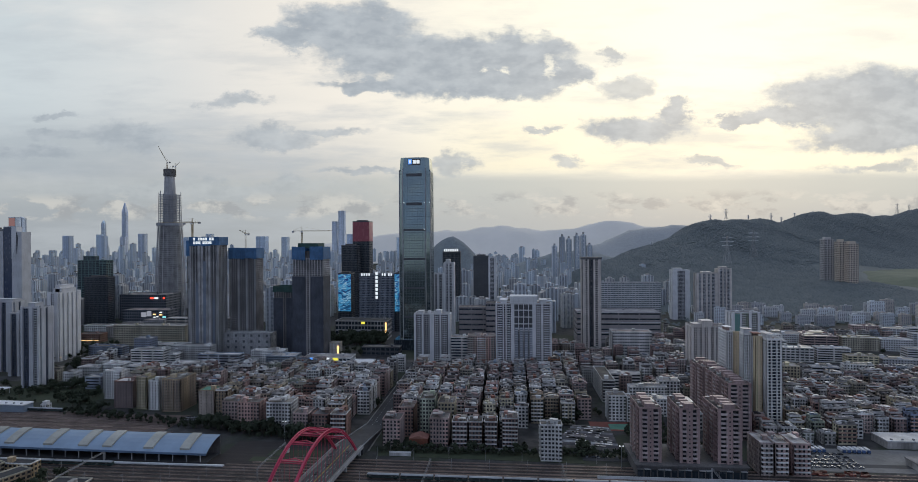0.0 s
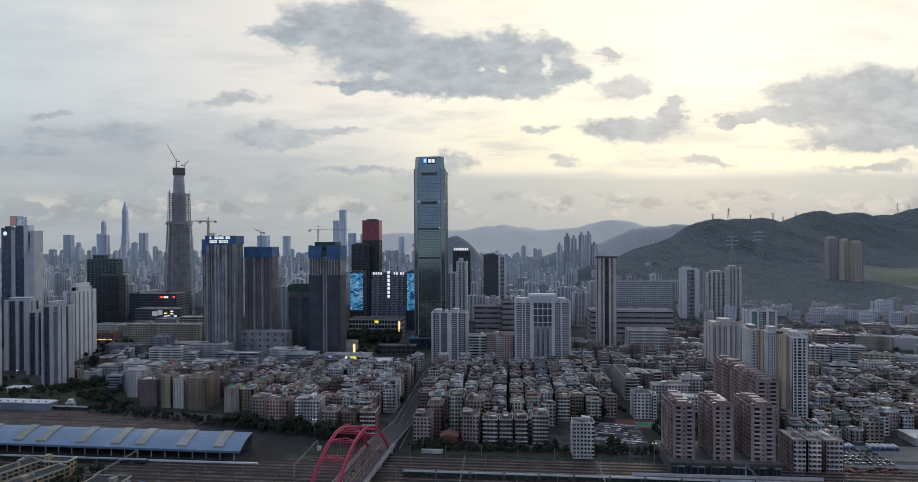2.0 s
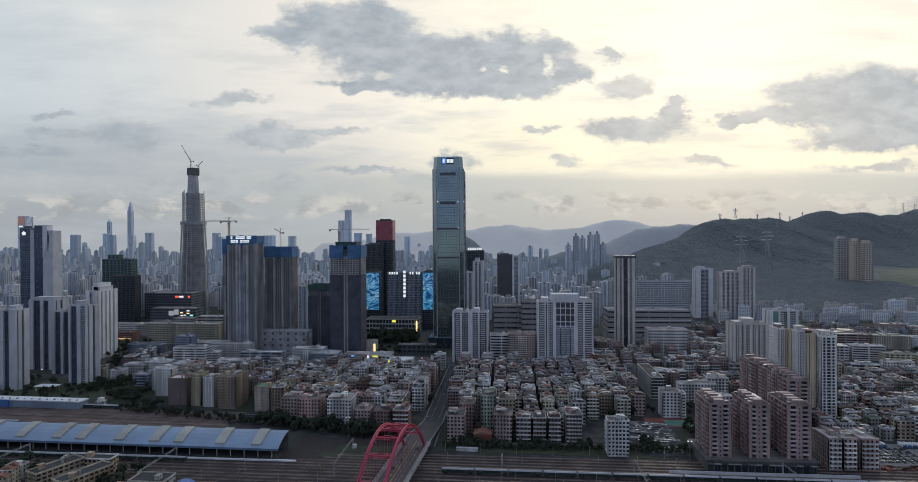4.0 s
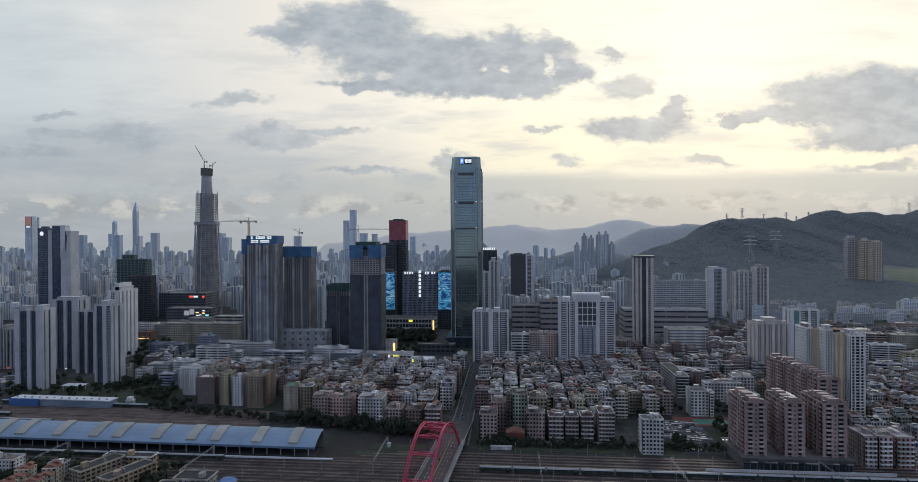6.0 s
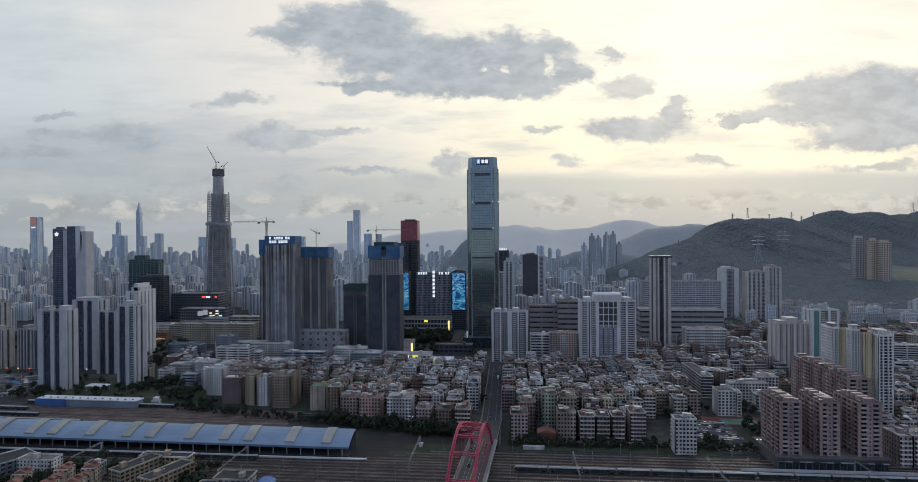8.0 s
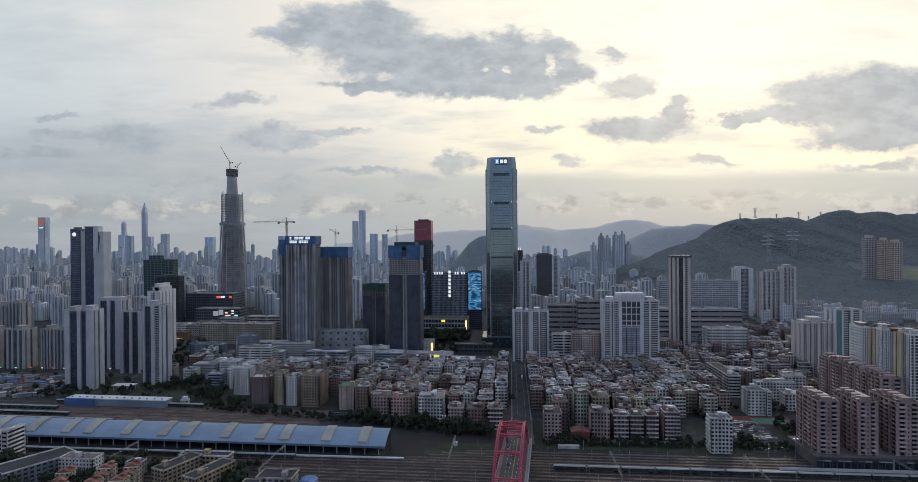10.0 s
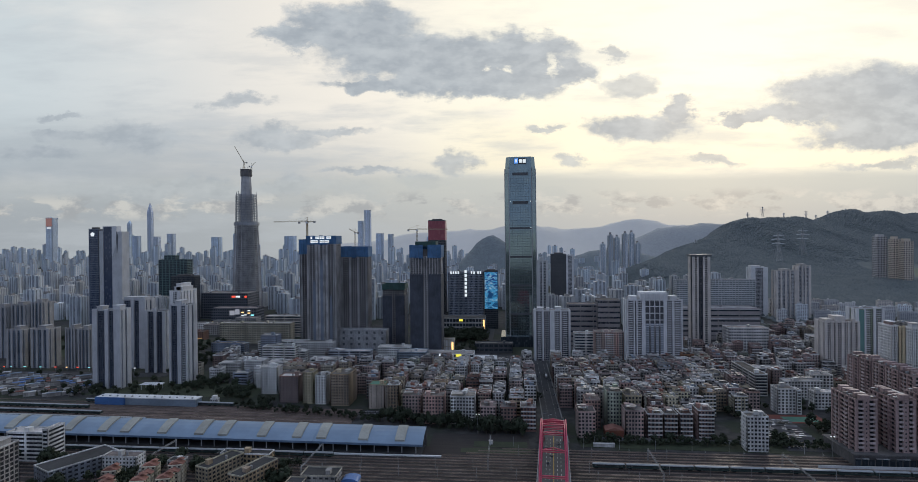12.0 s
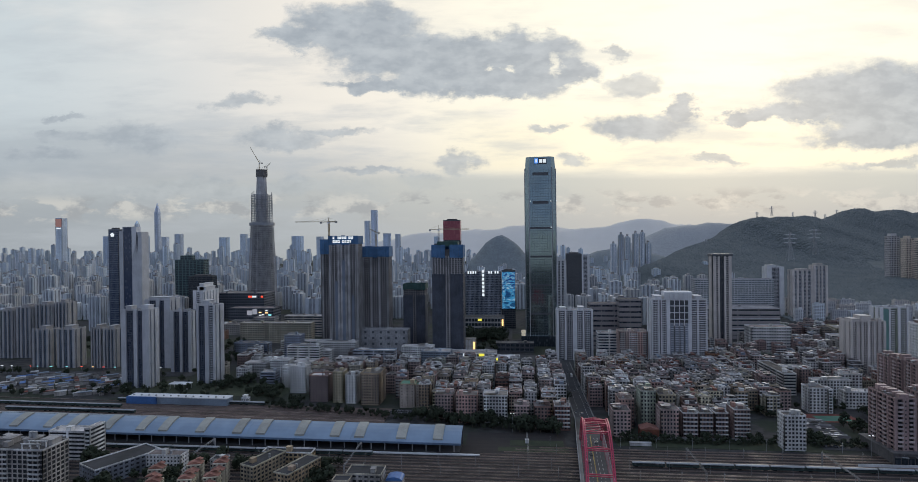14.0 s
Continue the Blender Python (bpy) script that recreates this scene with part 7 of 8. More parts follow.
def villa(x, y, turn, seed):
    r = random.Random(seed)
    ob = thing("row_house", "cream house with stepped red clay tile roofs", "house", pose(x, y, 0, 0, 0, turn), "red-roofed houses")
    wall, panes = Geo(), Geo()
    storeys(wall, panes, -5, 5, -5, 5, 0, 15, 3.0, 3.2, 0.5, 0.5)
    storeys(wall, panes, -4.4, 4.4, -10, -5.1, 0, 12, 3.0, 3.2, 0.5, 0.5)
    part("wall", wall, cream_tile, ob)
    part("glazing", panes, glass_house, ob, "dark recessed window glazing")
    for cx, cy, z, w in ((0, 0, 15, 5.5), (0, -7.5, 12, 4.9), (2, 2, 17.2, 2.8)):
        part("tiled_roof", Geo().prism([(cx - w, z), (cx + w, z), (cx, z + w * 0.42)], cy - w * 0.6, cy + w * 0.6), clay_roof, ob, "red clay tile roof")
    claim(x, y - 3, 15, 20)


for k, (x, y) in enumerate(((-452, 338), (-464, 360), (-432, 345), (-440, 370), (-416, 350), (-422, 374))):
    villa(x, y, 12, 400 + k)
block("courtyard_block", "cream courtyard block with dark flat roofs", "apartment block", -398, 366, 13, 34, 15, beige_tile, glass_house, 3.2, 3.6, 0.3, 0.4, seed=305, roof=dark_roof, trim=cream_tile, turn=-20)
block("courtyard_block", "cream courtyard block with dark flat roofs", "apartment block", -366, 352, 13, 36, 16, beige_tile, glass_house, 3.2, 3.6, 0.3, 0.4, seed=306, roof=dark_roof, trim=cream_tile, turn=-20)
block("courtyard_block", "cream courtyard block with dark flat roofs", "apartment block", -380, 396, 40, 10, 14, beige_tile, glass_house, 3.2, 3.6, 0.3, 0.4, seed=307, roof=dark_roof, trim=white_tile)
block("depot_block", "low grey depot with long ridged roof", "building", -309, 362, 26, 16, 13, grey_render, glass_house, 3.4, 4, 0.4, 0.5, seed=308, tanks=0, roof=dark_roof, trim=cream_tile, wings=((-20, -8, -10, 0, 12),))
ob = thing("tank_shed", "small shed with bright blue curved roof", "shed", pose(-288, 373, 0))
part("wall", Geo().box(-6, 6, -5, 5, 0, 7), grey_render, ob)
part("roof", Geo().prism([(6.3 * math.cos(math.pi * k / 8), 7 + 2.6 * math.sin(math.pi * k / 8)) for k in range(9)], -5.3, 5.3), tin_blue, ob, "blue curved metal roof")


# ---- middle distance ----
def plain_tower(w, d, h, style, seed, walls, glass, floor=3.1):
    ob = thing("apartment_tower", "", "apartment tower")
    wall, panes = Geo(), Geo()
    bay, pier, sill = ((7.0, 0.5, 0.2), (6.0, 0.45, 0.24), (8.0, 0.55, 0.16), (9.0, 0.3, 0.3))[style % 4]
    storeys(wall, panes, -w / 2, w / 2, -d / 2, d / 2, 0, h, floor, bay, pier, sill, 0.5)
    if style % 2 == 0:
        storeys(wall, panes, -w * 0.2, w * 0.2, -d / 2 - 2.5, d / 2 + 2.5, 0, h + 3, floor, bay, pier, sill, 0.5)
    else:
        for s in (-1, 1):
            wall.box(s * w * 0.36 - w * 0.09, s * w * 0.36 + w * 0.09, -d / 2 - 1.8, d / 2 + 1.8, 0, h + 2.2)
    part("wall", wall, walls, ob)
    part("glazing", panes, glass, ob, "recessed window glazing")
    g = Geo().box(-w / 2 + 0.4, w / 2 - 0.4, -d / 2 + 0.4, d / 2 - 0.4, h - 0.4, h + 0.3).box(-w * 0.16, w * 0.16, -d * 0.2, d * 0.2, h + 0.3, h + 7)
    part("roof", g, roof_pale, ob)
    return ob


mid_models = [(w, d, h, plain_tower(w, d, h, k, 500 + k, m, glass_mid_haze)) for k, (w, d, h, m) in enumerate(((24, 18, 92, mid_haze_white), (30, 18, 76, mid_haze_beige), (26, 20, 104, mid_haze_white), (34, 18, 62, mid_haze_grey), (22, 20, 84, mid_haze_beige), (40, 16, 56, mid_haze_white), (26, 22, 98, mid_haze_grey), (22, 18, 70, mid_haze_white)))]
far_models = [(w, d, h, plain_tower(w, d, h, k, 560 + k, m, glass_hazed, 9.3)) for k, (w, d, h, m) in enumerate(((24, 18, 96, far_wall), (30, 18, 78, hazed_wall_warm), (22, 18, 112, far_wall), (38, 20, 60, far_wall), (24, 20, 130, hazed_wall_blue), (26, 22, 150, hazed_wall_blue), (20, 20, 104, hazed_wall_warm), (54, 26, 40, far_wall)))]
far_city, NEAR_ESTATES = Crowd(), 1480
FRESH = {id(m[3]) for m in mid_models + far_models}


def far_stand(model, x, y, label, group, turn=0.0, stretch=1.0, z=0.0):
    w, d, h, ob = model
    if not is_free(x, y, w, d):
        return
    m = pose(x, y, z, 0, 0, turn)
    claim(x, y, w, d, 2)
    if id(ob) not in FRESH and y > NEAR_ESTATES:
        far_city.add(ob, m @ Matrix.Diagonal((1, 1, stretch, 1)))
        return
    if id(ob) in FRESH:
        FRESH.discard(id(ob))
        ob.matrix_basis, made = m, ob
    else:
        made = copy_thing(ob, m)
    made.scale = (1, 1, stretch)
    tagged(made, label, group=group)


r2 = random.Random(77)
# the park, the site, the malls and the roads stay open
claim(-745, 1115, 270, 230, 0)
claim(-930, 880, 330, 150, 0)
claim(-200, 960, 250, 90, 0)
# the taller group in the pass before the hills
for x, y, h in ((172, 2150, 1.48), (200, 2150, 1.80), (226, 2162, 1.72), (254, 2150, 1.84), (280, 2160, 1.86), (304, 2170, 1.5)):
    far_stand(far_models[6], x, y, "tall grey apartment tower before the hills", "towers before the hills", 0, h)
for y in range(1060, 1700, 52):
    x = -1.02 * y - 230
    while x < 0.27 * y + 60:
        if r2.random() < 0.55 and not (-480 < x < -60 and y < 1250) and not (x > 190 and y < 1480):
            m = r2.choice(mid_models)
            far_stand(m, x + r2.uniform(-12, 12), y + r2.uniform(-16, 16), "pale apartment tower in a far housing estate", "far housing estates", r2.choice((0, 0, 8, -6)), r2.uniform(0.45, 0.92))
        x += 44
for y in range(1740, 3000, 82):
    x = -1.02 * y - 230
    while x < (0.25 * y if y < 2500 else 0.16 * y):
        if r2.random() < 0.62:
            m = r2.choice(far_models[:4] + far_models[6:])
            far_stand(m, x + r2.uniform(-20, 20), y + r2.uniform(-26, 26), "pale hazy apartment tower in the distant town", "distant towers", r2.choice((0, 0, 10, -8)), r2.uniform(0.35, 0.88))
        x += 54
for y in range(3060, 4460, 140):
    x = -1.03 * y - 250
    while x < 0.05 * y:
        if r2.random() < 0.68:
            m = r2.choice(far_models)
            far_stand(m, x + r2.uniform(-34, 34), y + r2.uniform(-50, 50), "hazy tower of the distant city centre", "distant city towers", r2.choice((0, 12, -9)), r2.uniform(0.6, 1.15 if x < -0.45 * y else 0.95))
        x += 72


far_city.finish("distant_city", "tower blocks of a wide distant city, haze put into their colours", "city")


def landmark(x, y, w, h, label, top=0.0, material=None):
    ob = thing("skyscraper", label, "skyscraper", pose(x, y, 0), "distant skyscrapers")
    wall, panes = Geo(), Geo()
    storeys(wall, panes, -w / 2, w / 2, -w / 2, w / 2, 0, h, 6.0, 6.0, 0.3, 0.3, 0.6)
    part("wall", wall, material or hazed_wall_blue, ob)
    part("glazing", panes, glass_hazed, ob, "window glazing paled for haze")
    if top:
        part("spire", Geo().box(-w / 2, w / 2, -w / 2, w / 2, h + 0.1, h + top, (w * 0.42, w * 0.42)), material or hazed_wall_blue, ob, "tapering crown")
    return ob


landmark(-3215, 4500, 34, 430, "very tall pale tapering tower in the far city", 76)
landmark(-3330, 4400, 26, 330, "tall curved-looking tower in the far city", 26)
landmark(-1277, 4263, 44, 407, "tall slim grey-blue tower in the far city")
landmark(-1335, 4275, 38, 326, "tall grey-blue tower in the far city")
landmark(-3470, 3760, 40, 352, "tall grey tower in the far city", 10)
ob = landmark(-2790, 2980, 40, 322, "tall tower with a lit band in the far city")
part("light_band", Geo().box(-18, 18, -21.4, -20.6, 272, 318), sign_rose, ob, "rose-red lit upper facade")
part("light_band", Geo().box(-12, 12, -21.6, -20.6, 260, 266), sign_white, ob, "white lit sign band")
for k, (x, y, w, h) in enumerate(((-2500, 3300, 50, 250), (-2380, 3320, 44, 240), (-2900, 3500, 60, 260), (-2140, 3600, 70, 230), (-2650, 3900, 60, 290), (-1750, 3900, 90, 240), (-1600, 3950, 60, 230), (-2250, 4100, 60, 285), (-1050, 3700, 60, 260), (-980, 3720, 44, 250), (-700, 3600, 44, 210), (-3050, 4000, 60, 285), (-1900, 3500, 60, 215))):
    landmark(x, y, 0.72 * w, 182 + 0.5 * (h - 182), "grey-blue tower in the far city")

# apartment towers on the slope and rows of houses at its foot
for x, y, w, h, z, paint, hue in ((1072, 2000, 30, 132, 46, hill_grey, "grey-pink"), (1093, 1960, 20, 126, 44, hill_beige, "orange-beige"), (1113, 1935, 30, 121, 42, hill_beige, "orange-beige")):
    ob = block("apartment_tower", hue + " apartment tower on a wooded slope", "apartment tower", x, y, w, 30, h + 7, paint, glass_tower, 6.0, 5.0, 0.42, 0.4, seed=int(x), base=z - 11, trim=paint, tanks=0)
    part("crown_block", Geo().box(-w * 0.3, w * 0.3, 6, 24, h + 7, h + 16), paint, ob)
for k in range(72):
    x, y = 400 + (k % 18) * 40 + r2.uniform(-10, 10), 1225 + (k // 18) * 62 + r2.uniform(-14, 14)
    w = r2.uniform(17, 34)
    if x < 0.72 * y and is_free(x, y, w, 14) and r2.random() < 0.85:
        block("housing_row", "pale seven-storey housing block near the wooded hill", "apartment block", x, y, w, 13, r2.choice((17, 20, 22, 25, 34)), r2.choice((tower_white, tower_beige, tower_grey, mid_haze_white)), glass_mid_haze, 3.0, 3.6, 0.4, 0.42, seed=600 + k, heads=2, tanks=0, turn=-9, group="housing rows")

# ---- hills ----
RIDGE = [(330, 2000, 90), (535, 2300, 134), (733, 2600, 187), (926, 2800, 255), (1137, 3000, 282), (1487, 3200, 262), (1824, 3500, 314), (2010, 3600, 320), (2332, 3800, 309), (2906, 4300, 365), (3600, 4500, 390)]


def hill_height(x, y):
    best = np.zeros_like(x)
    for (ax, ay, az), (bx, by, bz) in zip(RIDGE, RIDGE[1:]):
        dx, dy = bx - ax, by - ay
        t = np.clip(((x - ax) * dx + (y - ay) * dy) / (dx * dx + dy * dy), 0, 1)
        far = np.hypot(x - ax - t * dx, y - ay - t * dy)
        wide = np.clip(120 + 0.24 * x, 160, 440)
        z = (az + t * (bz - az)) * np.exp(-(far / wide) ** 1.7)
        best = np.maximum(best, z)
    # the gentle foot, and the shoulder that carries the towers
    foot = np.clip((y - 1430) / 900, 0, 1) * np.clip((x - 0.27 * y - 60) / 250, 0, 1)
    best = np.maximum(best, 26 * foot)
    return np.maximum(best, 38 * np.exp(-((x - 1100) / 240) ** 2 - ((y - 2010) / 190) ** 2))


def hill(name, label, xs, ys, height, rough, material, seed, kind="structure"):
    gx, gy = np.meshgrid(xs, ys)
    z = height(gx, gy)
    bumps = np.array([[noise.fractal(Vector((a * 0.0034 + seed, b * 0.0034, seed)), 1.0, 2.0, 3) for a in xs] for b in ys])
    spurs = np.array([[1 - 2 * abs(noise.noise(Vector((a * 0.0042 + 7 * seed, b * 0.0026, seed)))) for a in xs] for b in ys])
    canopy = np.array([[noise.noise(Vector((a * 0.037 + seed, b * 0.037, 1.7))) for a in xs] for b in ys])
    z = z * (1 + 0.07 * bumps) + 5.0 * canopy * np.clip(z / 60, 0, 1) + rough * (bumps + 0.45 * (spurs - 0.5)) * np.clip(z / 90, 0, 1) - 3.0
    g = Geo()
    g.v = [tuple(p) for p in np.stack([gx, gy, z], -1).reshape(-1, 3).tolist()]
    n = len(xs)
    g.f = [(j * n + i, j * n + i + 1, (j + 1) * n + i + 1, (j + 1) * n + i) for j in range(len(ys) - 1) for i in range(n - 1)]
    made = solid(name, g, material, label, "hill", kind=kind)
    made.data.shade_smooth()
    return made, (gx, gy, z)


_, (hx, hy, hz) = hill("hill", "long hill ridge under dense dark forest", np.arange(100, 4200, 20.0), np.arange(1430, 4780, 20.0), hill_height, 5.0, hazed_leaf_hill, 3.7)
# tree crowns on the slopes that face the town
r3 = np.random.default_rng(5)


def forest(geo, xs, ys, zs, gap, low, least, most, upto):
    """Low domes of foliage, close together, on every slope that is not behind a nearer one."""
    step = xs[0, 1] - xs[0, 0]
    rise = (zs - 182) / ys
    nearer = np.maximum.accumulate(rise, axis=0)
    for cy in np.arange(ys[0, 0], ys[-1, 0] - step, gap):
        for cx in np.arange(xs[0, 0], min(xs[0, -1] - step, 0.80 * cy + 60), gap * (1 + max(0.0, cy - 2400) / 1600)):
            x, y = cx + r3.uniform(0, gap), cy + r3.uniform(0, gap)
            i, j = int((x - xs[0, 0]) / step), int((y - ys[0, 0]) / step)
            if y > upto or i > xs.shape[1] - 2 or j > ys.shape[0] - 2 or zs[j, i] < low or rise[j, i] < nearer[j, i] - 0.006:
                continue
            if 1240 < x < 2300 and 1880 < y < 2600 and zs[j, i] < 70:
                continue
            u, v = (x - xs[j, i]) / step, (y - ys[j, i]) / step
            z = (zs[j, i] * (1 - u) + zs[j, i + 1] * u) * (1 - v) + (zs[j + 1, i] * (1 - u) + zs[j + 1, i + 1] * u) * v
            s, tall, spin, k = r3.uniform(0.6, 1.0) * gap, r3.uniform(least, most), r3.uniform(0, 6.3), len(geo.v)
            geo.v.append((x, y, z + tall))
            for q in range(5):
                a = spin + q * 1.2566
                geo.v.append((x + s * math.cos(a), y + s * math.sin(a), z - 0.7))
            geo.f += [(k, k + 1 + q, k + 1 + (q + 1) % 5) for q in range(5)]


slope_trees = Geo()
forest(slope_trees, hx, hy, hz, 10.0, -3.5, 4.0, 8.0, 4700)
for k in range(420):          # clumps between the housing rows
    x, y = r3.uniform(330, 1050), r3.uniform(1190, 1440)
    if is_free(x, y, 8, 8):
        s, tall, n = r3.uniform(3.5, 6.5), r3.uniform(5, 9), len(slope_trees.v)
        slope_trees.v.append((x, y, tall))
        slope_trees.v += [(x + s * math.cos(1.2566 * q + k) * r3.uniform(0.8, 1.2), y + s * math.sin(1.2566 * q + k), tall * r3.uniform(0.1, 0.45)) for q in range(5)]
        slope_trees.f += [(n, n + 1 + q, n + 1 + (q + 1) % 5) for q in range(5)]
solid("hill_forest", slope_trees, hazed_leaf_slope, "dark dense trees over the slopes of the hill", "forest", kind="stuff").data.shade_smooth()


def knoll(cx, cy, wx, wy, top):
    return lambda x, y: top * np.exp(-((x - cx) / wx) ** 2 - ((y - cy) / wy) ** 2)


hill("hill", "low wooded knoll behind the town, paled for haze", np.arange(-620, 160, 26.0), np.arange(2350, 2950, 30.0), knoll(-262, 2620, 150, 160, 196), 12.0, hazed_knoll, 9.1)
hill("hill", "low wooded rise behind the town, paled for haze", np.arange(-100, 900, 40.0), np.arange(2500, 3300, 40.0), knoll(330, 2900, 330, 220, 130), 12.0, hazed_knoll, 5.3)
# pale colour of the horizon range: air haze painted in, not its own tone
hazed_range = leafy("hazed_range", (0.66, 0.63, 0.57), (0.71, 0.675, 0.615), 0.004, 0.0)


def far_range(x, y):
    tops = np.interp(x, [-1600, -900, -627, -381, -89, 200, 391, 580, 802, 1048, 1279, 1463, 1900, 2600], [150, 225, 253, 268, 292, 262, 242, 280, 330, 298, 266, 250, 230, 200])
    return tops * np.exp(-((y - 4680) / 420) ** 2)


hill("far_hills", "mountain range on the horizon, haze put into its pale colour", np.arange(-1600, 2640, 40.0), np.arange(4000, 4860, 60.0), far_range, 14.0, hazed_range, 12.4, "structure")


def mid_range(x, y):
    tops = np.interp(x, [350, 600, 800, 950, 1100, 1300, 1700], [60, 150, 235, 255, 262, 250, 200])
    return tops * np.exp(-((y - 3900) / 330) ** 2)


# forest colour of the spur is greyed and lifted to show haze
hill("far_hills", "wooded spur before the far mountains, greyed for haze", np.arange(300, 1800, 40.0), np.arange(3400, 4300, 60.0), mid_range, 14.0, leafy("hazed_spur", (0.33, 0.345, 0.35), (0.38, 0.39, 0.39), 0.006, 0.0, flat=True), 2.2)
hill("meadow", "green open fields by the wooded hill", np.arange(1230, 2300, 30.0), np.arange(1850, 2620, 30.0), lambda x, y: 44 * np.clip((x - 1230) / 200, 0, 1) * np.clip((y - 1850) / 250, 0, 1), 5.0, meadow_green, 1.1)


def pylon(x, y, z, h):
    ob = thing("power_pylon", "tall pale lattice power pylon on the hill", "pylon", pose(x, y, z), "power pylons")
    g = Geo()
    s = h * 0.11
    for a, b in ((-1, -1), (1, -1), (1, 1), (-1, 1)):
        g.beam((a * s, b * s, 0), (a * s * 0.3, b * s * 0.3, h * 0.55), 0.9).beam((a * s * 0.3, b * s * 0.3, h * 0.55), (a * 0.8, b * 0.8, h), 0.8)
    for k in range(6):
        f, e = 1 - 0.7 * k / 6, 1 - 0.7 * (k + 1) / 6
        za, zb = h * 0.55 * k / 6, h * 0.55 * (k + 1) / 6
        g.beam((-s * f, -s * f, za), (s * e, -s * e, zb), 0.6).beam((s * f, -s * f, za), (-s * e, -s * e, zb), 0.6)
    part("lattice", g, steel, ob)
    g = Geo()
    for q, wide in ((0.62, 0.2), (0.76, 0.24), (0.9, 0.18)):
        g.beam((-h * wide, 0, h * q), (h * wide, 0, h * q), 1.0)
        g.beam((-h * wide, 0, h * q), (0, 0, h * q + 4), 0.6).beam((h * wide, 0, h * q), (0, 0, h * q + 4), 0.6)
    part("cross_arms", g, white_paint, ob)


for x, y, z, h in ((985, 2870, 255, 42), (1095, 2965, 276, 52), (1395, 3150, 262, 50), (1600, 3330, 275, 44), (1250, 3080, 270, 30), (760, 2050, 92, 100), (890, 2150, 108, 100), (1760, 3450, 300, 34), (2600, 4040, 335, 70), (2740, 4140, 345, 56), (1500, 1750, 8, 88), (1470, 3200, 258, 34), (590, 2400, 138, 30)):
    pylon(x, y, z, h)


# ---- trees ----
def tree(seed, h):
    r = random.Random(seed)
    ob = thing("tree", "broad dark green street tree", "tree")
    g = Geo().tube(0, 0, 0, h * 0.45, 0.28, 0.16, 6)
    for k in range(4):
        a = k * 1.6 + r.random()
        g.beam((0, 0, h * (0.3 + 0.04 * k)), (h * 0.22 * math.cos(a), h * 0.22 * math.sin(a), h * (0.55 + 0.06 * k)), 0.16)
    part("trunk", g, bark, ob)
    g = Geo()
    lumps = [(r.uniform(-0.22, 0.22) * h, r.uniform(-0.22, 0.22) * h, h * r.uniform(0.5, 0.85), h * r.uniform(0.14, 0.24)) for _ in range(8)]
    for cx, cy, cz, s in lumps:
        for _ in range(22):
            v = Vector((r.gauss(0, 1), r.gauss(0, 1), r.gauss(0, 1))).normalized()
            c = Vector((cx, cy, cz)) + v * s * r.uniform(0.7, 1.1)
            t = v.cross(Vector((r.random(), r.random(), r.random()))).normalized() * h * 0.055
            q = v.cross(t).normalized() * h * 0.05
            g.quad(tuple(c - t - q), tuple(c + t - q), tuple(c + t + q * 1.2 + v * 0.3), tuple(c - t + q))
    part("crown", g, leaf_dark, ob)
    return ob


tree_models = [tree(700 + k, h) for k, h in enumerate((9, 11, 7.5, 12))]
r4 = random.Random(21)
far_trees = Crowd()


def plant(x, y, scale=1.0, z=0.0):
    m, size = pose(x, y, z, 0, 0, r4.uniform(0, 360)), scale * r4.uniform(0.85, 1.2)
    model = r4.choice(tree_models)
    if y > 600 or y < 420 or scale < 0.63:      # far trees and low bushes are one mass
        far_trees.add(model, m @ Matrix.Scale(size, 4))
        return
    made = copy_thing(model, m)
    made.scale = (size,) * 3
    tagged(made, group="trees of the town")


for k, ob in enumerate(tree_models):
    ob.matrix_basis = pose(-168 - 9 * k, 497, 0)
for k in range(95):           # belt between the railway and the west houses
    x = -160 - 3.3 * k + r4.uniform(-2, 2)
    edge = 500 - 0.22 * (x + 150)
    plant(x, edge - r4.uniform(1, 10), r4.uniform(0.95, 1.3) if x > -300 else r4.uniform(0.45, 0.75))
    if k % 2:
        plant(x, edge - r4.uniform(8, 16), r4.uniform(0.7, 1.0) if x > -300 else r4.uniform(0.35, 0.6))
for k in range(36):           # hedge trees by the east tracks
    plant(-104 + 5.0 * k + r4.uniform(-2, 2), 484 + r4.uniform(-4, 3) - 0.03 * k, r4.uniform(0.35, 0.75))
for k in range(70):           # park round the white towers
    x, y = r4.uniform(-690, -470), r4.uniform(590, 655)
    if is_free(x, y, 4, 4):
        plant(x, y, r4.uniform(0.6, 1.0))
for k in range(90):           # park behind
    x, y = r4.uniform(-1080, -770), r4.uniform(830, 950)
    plant(x, y, r4.uniform(0.9, 1.5))
for k in range(70):           # tall trees before the dark mall
    plant(r4.uniform(-322, -215), r4.uniform(955, 1003), r4.uniform(1.2, 1.9))
for k in range(60):           # planting near the tall tower
    x, y = r4.uniform(-300, -80), r4.uniform(852, 960)
    if not -195 < x < -130:
        plant(x, y, r4.uniform(0.8, 1.2))
